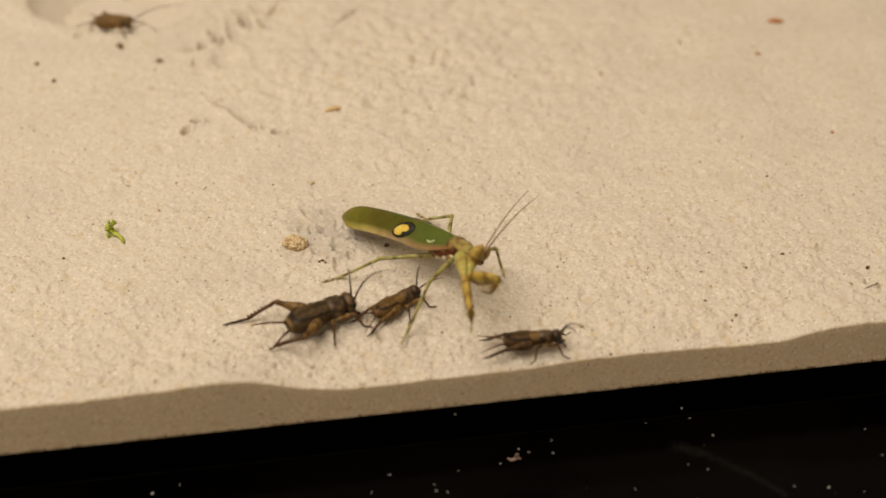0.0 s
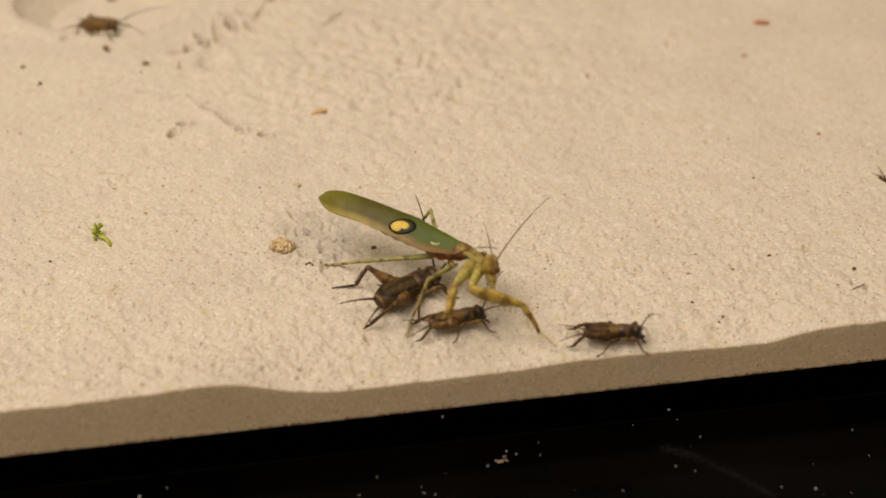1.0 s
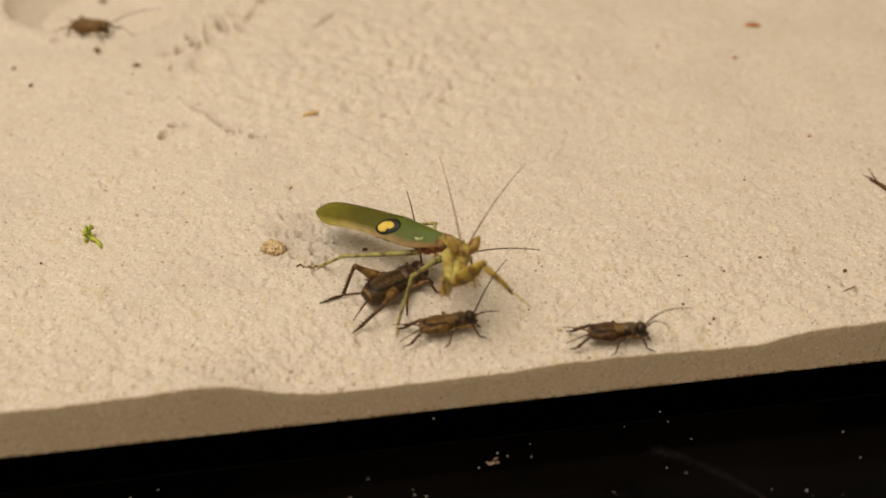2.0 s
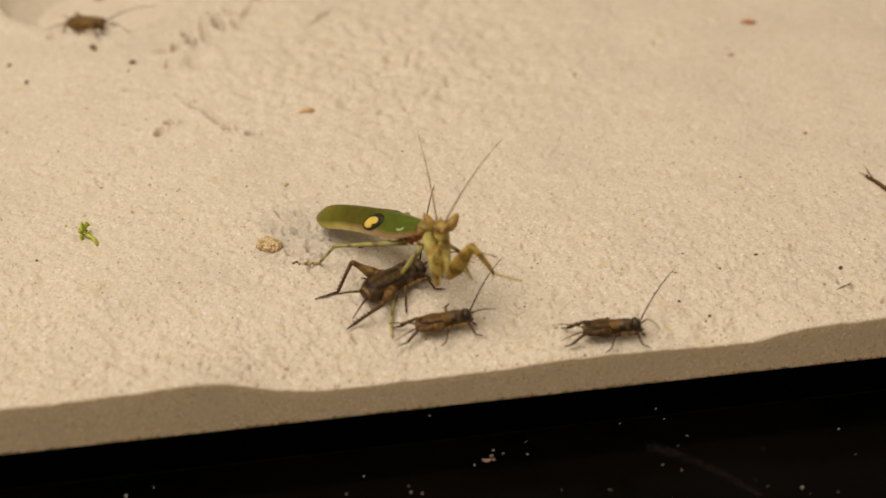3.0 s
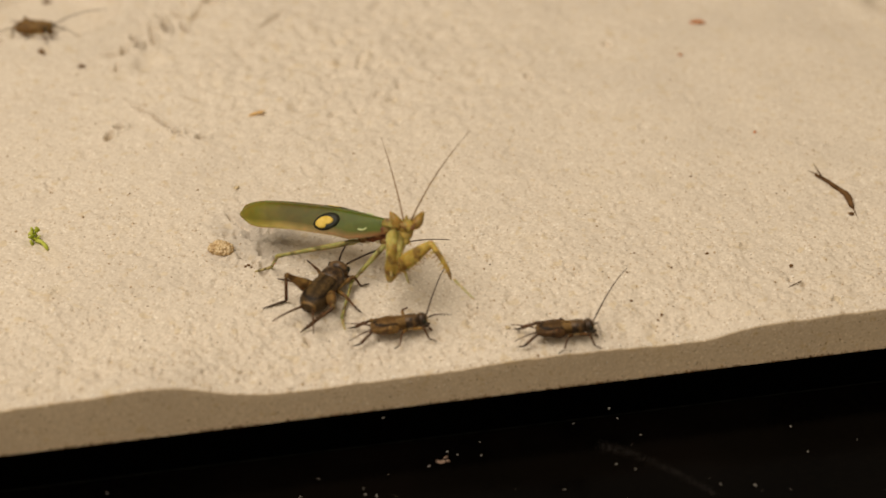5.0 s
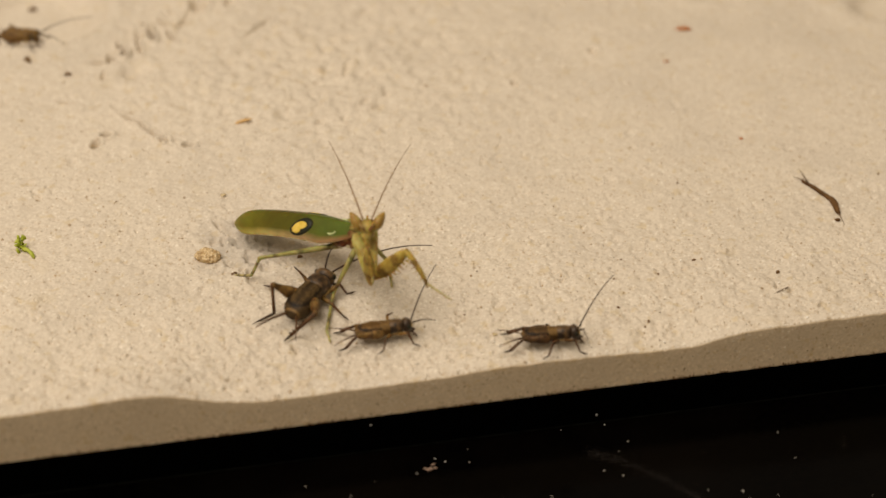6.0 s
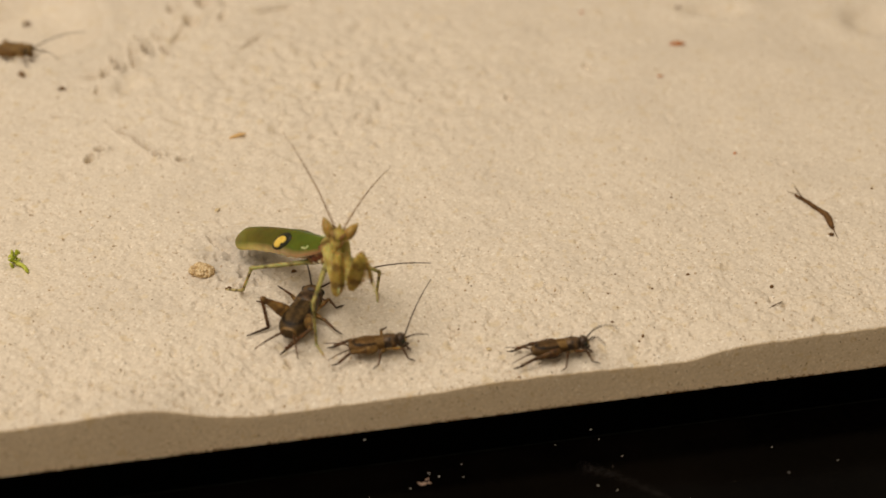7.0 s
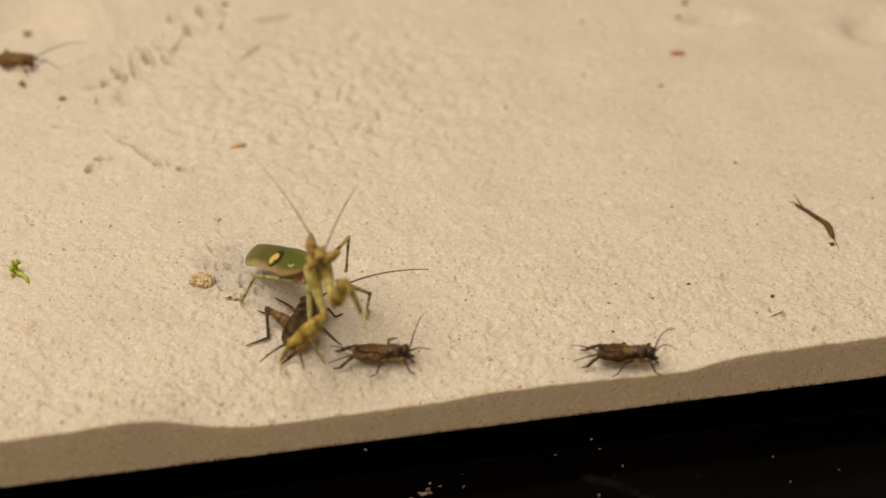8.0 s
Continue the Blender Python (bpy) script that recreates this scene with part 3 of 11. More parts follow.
def make_dust():
    """Pale specks on the black base and the table, and one wiped streak."""
    rng = np.random.default_rng(5)
    bm = bmesh.new()

    def speck(x, y, z, r):
        ball(bm, (x, y, z + 0.35 * r), (r, r * rng.uniform(0.6, 1), r * 0.6), 6, 4, Euler((0, 0, rng.uniform(0, 3))).to_matrix())

    for x, y, r in ((1.7, -4.2, 0.3), (3.2, -5.2, 0.3), (7.1, -6.1, 0.34), (-2.0, -7.2, 0.34), (-20.4, -6.9, 0.3), (-23.8, -10.6, 0.32), (-13.5, -10.4, 0.24), (-13.4, -11.9, 0.36),
                    (-11.6, -12.5, 0.36), (18.6, -16.7, 0.28), (7.5, -2.9, 0.2), (31.8, -1.2, 0.24), (34.5, -6.1, 0.32), (28.6, -12.4, 0.34), (31.4, -14.1, 0.28), (44.2, -20.2, 0.26), (49.6, -21.5, 0.5),
                    (60.2, -8.7, 0.34), (60.9, -15.3, 0.26), (55.0, -23.4, 0.22), (24.1, -1.2, 0.2), (-59.0, -5.1, 0.6), (-54.5, -3.7, 0.24), (70.0, -14.0, 0.2), (80.0, -18.0, 0.22)):
        speck(x, y, TABLE_Z, 0.47 * r)
    for n in range(46):
        speck(rng.uniform(-75, 95), rng.uniform(-40, -6), TABLE_Z, rng.uniform(0.03, 0.08))
    for x, z in ((-8.4, -9.5), (30.5, -13.6)):
        ball(bm, (x, -0.32, z), (0.17, 0.1, 0.17), 6, 4)
    tagged(part("dust", bm, DUST), "pale dust specks scattered on the dark table", "dust", kind="stuff")
    # a torn brown scale among the dust
    bm = bmesh.new()
    for x, y, lx, ly, turn in ((0.3, -6.6, 0.75, 0.32, 20), (1.1, -5.6, 0.5, 0.2, 35), (1.3, -6.5, 0.35, 0.25, -30), (-0.4, -6.3, 0.3, 0.2, 0)):
        ball(bm, (x, y, TABLE_Z + 0.12), (lx, ly, 0.1), 8, 5, Euler((0.2, 0.15, radians(turn))).to_matrix())
    tagged(part("husk", bm, HUSK), "torn pale brown insect husk on the table", "husk")
    bm = bmesh.new()
    for n in range(1500):
        f = rng.uniform(0, 1)
        wide = 1.0 - 0.55 * f
        x = 27.0 + 15.5 * f + rng.normal(0, 0.7 * wide)
        y = -7.4 - 7.5 * f - 7.5 * f * f + rng.normal(0, 0.75 * wide)
        ball(bm, (x, y, TABLE_Z + 0.01), (rng.uniform(0.03, 0.18), 0.032, 0.012), 5, 2, Euler((0, 0, -0.75 + rng.normal(0, 0.3))).to_matrix())
    tagged(part("dust_streak", bm, SMEAR), "faint wiped streak of thin dust on the table", "dust", kind="stuff")


make_sand()
make_loose_grains()
make_support()


# ---- debris on the sand ----
def flake(name, material, x, y, size, turn, label, category, lift=0.0):
    """A thin curled flake."""
    rng = random.Random(name + str(x))
    bm = bmesh.new()
    lx, ly, lz = size
    n = 10
    loops = []
    for k in range(n + 1):
        u = -1 + 2 * k / n
        w = ly * math.sqrt(max(0.03, 1 - u * u)) * rng.uniform(0.75, 1.1)
        zc = lz * (0.9 - 0.6 * u * u)
        loops.append([(lx * u, w, zc * 0.8), (lx * u, 0, zc + 0.4 * lz), (lx * u, -w, zc * 0.7), (lx * u, 0, zc - 0.6 * lz)])
    rings(bm, loops)
    ob = part(name, bm, material)
    ob.matrix_basis = pose(x * MM, y * MM, (ground(x, y) + lift) * MM, rng.uniform(-8, 8), rng.uniform(-8, 8), turn)
    return tagged(ob, label, category)


def dropping(x, y, r, turn=0.0, long=1.5):
    rng = random.Random(int(x * 10) + int(y * 7))
    bm = bmesh.new()
    sec = []
    for k in range(7):
        u = -1 + k / 3
        w = r * math.sqrt(max(0.05, 1 - u * u)) * rng.uniform(0.8, 1.15)
        sec.append((u * r * long, rng.uniform(-0.1, 0.1) * r, w * 0.8, w, w * 0.85))
    loft(bm, sec, n=7)
    ob = part("dropping", bm, SPECK)
    ob.matrix_basis = pose(x * MM, y * MM, ground(x, y) * MM - 0.05 * MM, 0, 0, turn)
    return tagged(ob, "small dark insect dropping lying on the sand", "dropping", group="droppings on the sand")


def make_debris():
    flake("red_flake", RED, 76.7, 102.3, (1.7, 0.85, 0.4), -12, "small rust-red flake lying on pale sand", "flake")
    flake("red_flake", RED, 69.0, 89.3, (0.65, 0.4, 0.2), 10, "tiny faded red flake on pale sand", "flake")
    flake("red_flake", RED, 60.4, 119.8, (0.6, 0.4, 0.2), 40, "tiny faded red flake on pale sand", "flake")
    flake("red_flake", RED, 75.0, 59.0, (0.5, 0.35, 0.18), 70, "tiny faded red flake on pale sand", "flake")
    flake("tan_flake", TAN, -19.4, 82.0, (1.8, 0.5, 0.3), 12, "thin orange-tan bran flake on the sand", "flake")
    flake("tan_flake", CRUMB, -26.0, 58.0, (0.6, 0.5, 0.25), 40, "tiny pale tan bran flake on the sand", "flake")
    flake("tan_flake", CRUMB, 14.4, 8.2, (0.5, 0.4, 0.2), 20, "tiny pale tan bran flake on the sand", "flake")
    flake("dark_sliver", TWIG, 65.6, 9.8, (1.5, 0.12, 0.12), 18, "thin dark plant sliver lying on the sand", "plant sliver")
    # droppings near the pit and at the back
    for x, y, r, turn, long in (
        (-77.2, 111, 0.5, 20, 1.1), (-73.7, 103.6, 0.5, 60, 1.5), (-52.3, 108.2, 0.5, 15, 2), (-60.2, 115.3, 0.7, -65, 2.1),
        (-58.9, 148.3, 0.75, 5, 1.6), (85.2, 123.8, 0.7, 0, 1.4), (81.7, 117.7, 0.45, 10, 1.8), (-15.4, 142.0, 0.6, 10, 1.4), (-53.3, 104.9, 0.25, 0, 1.2), (-48.0, 118.0, 0.16, 0, 1.2),
    ):
        dropping(x, y, 0.8 * r, turn, long)
    # droppings and dark crumbs nearer the front
    for x, y, r, turn, long in (
        (-71.5, 40.8, 0.32, 0, 1.1), (40.0, 6.0, 0.36, 10, 1.2), (40.8, 6.6, 0.3, 60, 1.4), (53.6, 21.7, 0.3, -20, 1.6), (67.0, 15.5, 0.38, 40, 1.3), (46.0, 18.5, 0.22, 0, 1.2), (40.9, 24.3, 0.2, 0, 1.6),
        (58, 46, 0.22, 0, 1.4), (10.5, 14.5, 0.22, 0, 1.2), (26.5, 6, 0.2, 0, 1.2), (-14.8, 35.6, 0.5, 10, 1.3),
        (36.7, 11.1, 0.3, 0, 1.3), (-27.1, 32.8, 0.3, 30, 1.3), (-26.6, 32.9, 0.34, 10, 1.4), (-26.1, 32.7, 0.28, 80, 1.2),
        (-25.7, 32.3, 0.24, 0, 1.2),
    ):
        dropping(x, y, 0.8 * r, turn, long)
    # crumbly pellet
    rng = random.Random(4)
    bm = bmesh.new()
    for n in range(130):
        a, b = rng.uniform(0, 2 * math.pi), rng.uniform(-0.4, 1.5)
        c = (2.0 * math.cos(a) * math.cos(b), 1.55 * math.sin(a) * math.cos(b), 0.85 + 1.0 * math.sin(b))
        ball(bm, c, [rng.uniform(0.25, 0.5) for _ in range(3)], 7, 5)
    ball(bm, (0, 0, 0.8), (2.0, 1.6, 1.1), 12, 8)
    ob = part("food_pellet", bm, PELLET)
    ob.matrix_basis = pose(-30.9 * MM, 38.4 * MM, (ground(-30.9, 38.4) - 0.25) * MM, 0, 0, -12)
    tagged(ob, "crumbly tan food pellet lying on the sand", "food pellet")
    # torn green leaf crumb
    bm = bmesh.new()
    for n in range(18):
        c = Vector((rng.uniform(-0.75, 0.75), rng.uniform(-1.0, 0.9), rng.uniform(0.2, 2.0)))
        ball(bm, c, (rng.uniform(0.35, 0.7), rng.uniform(0.25, 0.5), rng.uniform(0.15, 0.35)), 7, 4, Euler([rng.uniform(-1.2, 1.2) for _ in range(3)]).to_matrix())
    tube(bm, curve_points((0.3, -0.6, 0.4), (2.1, -3.6, 0.25), (0.2, 0.2, 0.2), 6), [0.45, 0.4, 0.34, 0.36, 0.38, 0.2], 6)
    ob = part("leaf_crumb", bm, LEAF)
    ob.matrix_basis = pose(-63.0 * MM, 47.6 * MM, ground(-63.0, 47.6) * MM)
    tagged(ob, "torn yellow-green leaf crumb on the sand", "leaf crumb")
    # bent dark twig
    bm = bmesh.new()
    pts = [(81.2, 42.3), (81.8, 41.4), (82.7, 39.7), (83.3, 37.8), (84.0, 36.3), (84.4, 34.9), (84.3, 33.1), (84.1, 31.2), (84.1, 30.2)]
    rad = [0.2, 0.36, 0.4, 0.43, 0.45, 0.56, 0.64, 0.5, 0.2]
    tube(bm, [(x - 83, y - 36.8, ground(x, y) + 0.5 * r + 0.1) for (x, y), r in zip(pts, rad)], rad, 8)
    for b, e in (((81.5, 42.0), (79.9, 43.6)), ((82.0, 41.2), (82.0, 46.0)), ((84.1, 31.0), (83.7, 26.6))):
        thorn(bm, (b[0] - 83, b[1] - 36.8, 0.4), (e[0] - 83, e[1] - 36.8, 0.4), 0.13)
    ball(bm, (0.1, -8.3, 0.35), (0.5, 0.35, 0.3), 8, 6)
    ob = part("twig", bm, TWIG)
    ob.matrix_basis = pose(83.0 * MM, 36.8 * MM, 0)
    tagged(ob, "short bent dark brown twig lying on sand", "twig")


make_debris()
make_dust()


# ---- the mantis ----
def segment(name, parent, material, length, profile, label="", n=8, spines=None, flat=1.0):
    """A limb segment along +x from its joint: profile rows are (fraction, radius, sag)."""
    bm = bmesh.new()
    loft(bm, [(f * length, 0, sag, r, r * flat) for f, r, sag in profile], n=n)
    if spines:
        for f, z0, dx, dz, r in spines:
            for s in (-1, 1):
                thorn(bm, (f * length, 0.35 * s * abs(z0), z0), (f * length + dx, 0.75 * s * abs(z0), z0 + dz), r)
    return part(name, bm, material, parent, label)


WING_L = 28.0


def wing_point(side, u, v, lift=0.0):
    """A point of a folded forewing: u runs from its root to its tip, v from the back's middle down to the outer edge."""
    x = 1.0 - (WING_L + 0.6) * u * (1 - 0.12 * (v - 0.4) ** 2)
    taper = math.sqrt(max(0.0, 1 - max(0.0, (u - 0.80) / 0.20) ** 2.3))
    width = 0.77 * (3.0 + 4.9 * min(1.0, u * 4) ** 0.7) * taper * (1 - 0.19 * max(0.0, (u - 0.3) / 0.7) ** 1.2)
    a = v * 1.25
    y = width * (0.54 * math.sin(a) * (1.1 + 0.28 * u * u) + 0.012) + 0.6 * (1 - taper)
    z = 1.55 + 1.15 * min(1.0, u / 0.35) - 2.3 * (1 - taper) - width * 0.36 * a * (1 + 0.22 * a)
    z += 0.04 * math.sin(v * 9) + 0.7 * math.sin(math.pi * u) * (0.15 + 0.85 * v) - 0.7 * max(0.0, (u - 0.6) / 0.4) ** 2
    ny, nz = math.sin(0.45 + a * 0.6), math.cos(0.45 + a * 0.6)
    return Vector((x, side * (y + lift * ny + (0.04 if side > 0 else 0.0)), z + lift * nz))


def wing_sheet(bm, side, u0, u1, v0, v1, nu, nv, lift, thick):
    layers = bm.verts.layers.float.new("along"), bm.verts.layers.float.new("across")
    top = [[bm.verts.new(wing_point(side, u0 + (u1 - u0) * i / nu, v0 + (v1 - v0) * j / nv, lift)) for j in range(nv + 1)] for i in range(nu + 1)]
    low = [[bm.verts.new(wing_point(side, u0 + (u1 - u0) * i / nu, v0 + (v1 - v0) * j / nv, lift - thick)) for j in range(nv + 1)] for i in range(nu + 1)]
    for i in range(nu + 1):
        for j in range(nv + 1):
            for vert in (top[i][j], low[i][j]):
                vert[layers[0]], vert[layers[1]] = u0 + (u1 - u0) * i / nu, v0 + (v1 - v0) * j / nv
    for i in range(nu):
        for j in range(nv):
            bm.faces.new((top[i][j], top[i + 1][j], top[i + 1][j + 1], top[i][j + 1]))
            bm.faces.new((low[i][j], low[i][j + 1], low[i + 1][j + 1], low[i + 1][j]))
    for i in range(nu):
        bm.faces.new((top[i][0], low[i][0], low[i + 1][0], top[i + 1][0]))
        bm.faces.new((top[i][nv], top[i + 1][nv], low[i + 1][nv], low[i][nv]))
    for j in range(nv):
        bm.faces.new((top[0][j], top[0][j + 1], low[0][j + 1], low[0][j]))
        bm.faces.new((top[nu][j], low[nu][j], low[nu][j + 1], top[nu][j + 1]))


def wing_patch(bm, side, outline, lift, thick=0.05):
    """A small patch lying on the wing: a fan of (u, v) points."""
    cu = sum(p[0] for p in outline) / len(outline)
    cv = sum(p[1] for p in outline) / len(outline)
    loops = []
    for f, dz in ((1.0, -thick), (1.0, 0.0), (0.7, 0.02), (0.35, 0.03)):
        loops.append([wing_point(side, cu + (u - cu) * f, cv + (v - cv) * f, lift + dz) for u, v in outline])
    rings(bm, loops)


def spot_outline(cu, cv, ru, rv, n=28, lean=0.0, point=0.0, bite=0.0):
    """A slanted drop on the wing, pointed towards the root, with a notch bitten out above the point."""
    pts = []
    for k in range(n):
        a = 2 * math.pi * k / n
        f = 1.0 + point * max(0.0, math.cos(a - math.pi)) ** 5 - bite * max(0.0, math.cos(a - 2.35)) ** 14
        x, y = f * math.cos(a), f * math.sin(a)
        pts.append((cu + ru * x, cv + rv * (y + lean * x)))
    return pts


def make_mantis():
    root = tagged(new("praying_mantis"), "green and yellow flower mantis with eyespot wings, hunting", "praying mantis")
    root.empty_display_size = 0.005
    for side, lift, low in ((-1, 0.0, 0.5), (1, -0.12, 0.62)):
        bm = bmesh.new()
        wing_sheet(bm, side, 0.0, 1.0, 0.0, 1.0, 60, 16, lift, 0.10)
        wing = part("forewing", bm, WING, root, "dark green forewing with a yellow eyespot")
        bm = bmesh.new()
        edge = [wing_point(side, 0.02 + 0.975 * k / 40, 1.0, lift - 0.04) for k in range(41)]
        tube(bm, edge, [0.03 + 0.05 * math.sin(math.pi * k / 40) for k in range(41)], 6)
        part("wing_margin", bm, MARGIN, wing, "pinkish cream wing edge")
        bm = bmesh.new()
        wing_patch(bm, side, spot_outline(0.392, low, 0.078, 0.33, lean=0.45, point=0.1), lift + 0.05)
        part("spot_ring", bm, RING, wing, "black ring of the eyespot")
        bm = bmesh.new()
        wing_patch(bm, side, spot_outline(0.405, low + 0.02, 0.050, 0.22, lean=0.4, point=0.2, bite=0.55), lift + 0.10)
        part("spot_centre", bm, SPOT, wing, "yellow centre of the eyespot")
        bm = bmesh.new()
        pts = [(0.165 + 0.025 * math.cos(a), 0.52 + 0.10 * math.sin(a)) for a in [0.4 + 0.45 * k for k in range(8)]]
        tube(bm, [wing_point(side, u, v, lift + 0.04) for u, v in pts], [0.1, 0.17, 0.2, 0.2, 0.2, 0.19, 0.16, 0.08], 6)
        part("pale_mark", bm, PALE, wing, "small pale curl on the wing")
    bm = bmesh.new()
    sec = []
    for k in range(19):
        u = k / 18
        seg = 1.0 + 0.07 * math.cos(u * 8 * 2 * math.pi)
        w = (1.35 + 1.0 * math.sin(math.pi * min(1, u * 1.15) ** 0.8)) * (1 - 0.75 * max(0, u - 0.82) / 0.18)
        sec.append((-1.0 - 20.5 * u, 0, -1.1 - 0.1 * math.sin(math.pi * u) + 0.7 * u, 0.9 * w * seg, (1.1 + 0.4 * math.sin(math.pi * u)) * seg * (1 - 0.7 * max(0, u - 0.85) / 0.15)))
    loft(bm, sec, n=16)
    part("abdomen", bm, ABDOMEN, root, "tan ringed abdomen")
    bm = bmesh.new()
    loft(bm, [(-6.0, 0, -1.3, 1.2, 1.2), (-5.0, 0, -1.25, 1.9, 1.6), (-3.0, 0, -1.0, 2.2, 1.9), (-1.4, 0, -0.8, 2.1, 1.8), (-0.2, 0, -0.5, 1.9, 1.7), (1.0, 0, -0.2, 1.6, 1.5), (2.0, 0, 0.1, 1.1, 1.1)], n=16, power=2.4)
    for x, s in ((-0.2, 1), (-0.2, -1), (-4.2, 1), (-4.2, -1)):
        ball(bm, (x, 1.35 * s, -2.0), (1.0, 0.75, 1.0), 10, 6)
    for x, s in ((-2.2, 1), (-2.2, -1)):
        ball(bm, (x, 1.8 * s, -1.4), (0.7, 0.5, 0.8), 8, 6)
    chest = part("thorax", bm, THORAX, root, "rust-brown mottled thorax")
    for x, z, r in ((0.6, -1.5, 0.36), (-1.3, -2.0, 0.42), (-3.2, -2.4, 0.34)):
        for side in (-1, 1):
            bm = bmesh.new()
            ball(bm, (x, 1.75 * side, z), (r * 1.3, r * 0.6, r), 8, 6)
            part("pale_spot", bm, IVORY, chest, "ivory fleck above a leg's root")

    limbs = {}
    # pronotum: a short shield, waisted at the back, with a raised rim
    bm = bmesh.new()
    loft(bm, [(-0.4, 0, 0.3, 0.9, 0.8), (0.3, 0, 0.4, 1.05, 0.95), (1.4, 0, 0.45, 0.88, 0.82), (2.6, 0, 0.45, 1.05, 0.88), (3.8, 0, 0.4, 1.25, 0.92), (4.9, 0, 0.25, 1.15, 0.88), (5.8, 0, 0.1, 0.85, 0.75), (6.6, 0, 0.0, 0.62, 0.6)], n=16, power=2.2)
    for s in (-1, 1):
        tube(bm, [(0.2, 0.95 * s, 0.7), (1.4, 0.85 * s, 0.72), (2.7, 1.04 * s, 0.7), (3.8, 1.22 * s, 0.6), (4.9, 1.1 * s, 0.45), (5.8, 0.8 * s, 0.3)], [0.1, 0.16, 0.17, 0.18, 0.16, 0.1], 6)
    limbs["pronotum"] = part("pronotum", bm, PRONOTUM, root, "mottled brown neck shield")
    # head: x is the face's direction, z its top
    bm = bmesh.new()
    loft(bm, [(-1.3, 0, 0.2, 0.8, 0.7), (-0.8, 0, 0.3, 1.6, 1.0), (-0.1, 0, 0.25, 1.9, 1.2), (0.5, 0, 0.1, 1.5, 1.15), (1.0, 0, -0.1, 0.95, 0.95), (1.25, 0, -0.2, 0.4, 0.5)], n=16)
    loft(bm, [(-0.7, 0, -0.6, 0.9, 0.8), (0.0, 0, -0.9, 1.2, 1.1), (0.6, 0, -1.2, 0.9, 1.1), (1.0, 0, -1.4, 0.45, 0.8)], n=12)
    ball(bm, (0.35, 0, -2.3), (0.55, 0.5, 0.75), 10, 6)
    thorn(bm, (-0.1, 0, 1.2), (-0.2, 0, 2.1), 0.42)
    for s in (-1, 1):
        thorn(bm, (0.5, 0.55 * s, 1.0), (0.6, 0.75 * s, 1.5), 0.25)
        thorn(bm, (0.5, 0.35 * s, -2.5), (0.75, 0.6 * s, -3.3), 0.16)
    limbs["head"] = part("head", bm, HEAD, root, "yellow-brown triangular head")
    for s in (-1, 1):
        bm = bmesh.new()
        tube(bm, curve_points((0.75, 1.35 * s, 0.75), (1.3, 0.25 * s, -0.55), (0.25, 0.05 * s, -0.05), 7), [0.1, 0.22, 0.28, 0.28, 0.26, 0.2, 0.1], 6)
        part("face_band", bm, THORAX, limbs["head"], "dark brown band slanting down the face")
        bm = bmesh.new()
        m = Euler((radians(-31 * s), 0, 0)).to_matrix()
        loops = []
        for x, r in ((-0.85, 0.6), (-0.1, 1.08), (0.65, 1.08), (1.35, 0.86), (2.0, 0.54), (2.5, 0.14)):
            loops.append([Vector((0.1, 1.58 * s, 0.45)) + m @ Vector((r * math.cos(2 * math.pi * k / 12), 0.85 * r * math.sin(2 * math.pi * k / 12), x)) for k in range(12)])
        rings(bm, loops)
        part("eye", bm, EYE_M, limbs["head"], "pointed tan compound eye")
    for s, key in ((-1, "r"), (1, "l")):
        bm = bmesh.new()
        pts = curve_points((0, 0, 0), (18, 0, 0), (0, 0, 1.1), 18)
        tube(bm, pts, [0.165 - 0.125 * k / 17 for k in range(18)], 6)
        limbs["antenna_" + key] = part("antenna", bm, WHISK, root, "thin brown thread-like antenna")
        limbs["coxa_" + key] = segment("foreleg_coxa", root, COXA, 8.5, ((-0.04, 0.75, 0), (0.06, 1.25, 0), (0.3, 1.12, 0), (0.7, 0.74, 0), (0.95, 0.55, 0), (1.04, 0.3, 0)), "pale yellow-green foreleg coxa", n=12, flat=1.15)
        spines = [(f, -1.0, 0.25, -1.0 - 0.3 * (k % 2), 0.14) for k, f in enumerate((0.25, 0.36, 0.47, 0.58, 0.69, 0.8, 0.9))]
        limbs["femur_" + key] = segment("foreleg_femur", root, RAPTOR, 9.0, ((-0.05, 0.3, 0), (0.05, 0.52, 0), (0.25, 0.76, -0.1), (0.5, 0.78, -0.1), (0.75, 0.6, 0), (0.95, 0.42, 0), (1.04, 0.26, 0)), "swollen banded foreleg femur with spines", n=12, spines=spines, flat=1.7)
        spines = [(f, -0.45, 0.25, -0.7, 0.09) for f in (0.2, 0.32, 0.44, 0.56, 0.68, 0.8)]
        limbs["tibia_" + key] = segment("foreleg_tibia", root, RAPTOR, 6.5, ((-0.04, 0.3, 0), (0.05, 0.55, 0), (0.4, 0.48, 0.15), (0.75, 0.4, 0.1), (0.95, 0.3, -0.1), (1.08, 0.1, -0.45)), "spined grasping tibia", spines=spines)
        limbs["tarsus_" + key] = segment("foreleg_tarsus", root, PALE_FOOT, 5.0, ((-0.02, 0.2, 0), (0.1, 0.24, 0), (0.35, 0.17, 0), (0.4, 0.22, 0), (0.65, 0.15, 0), (0.7, 0.2, 0), (0.95, 0.12, 0), (1.0, 0.05, 0)), "thin pale foreleg foot", n=6)
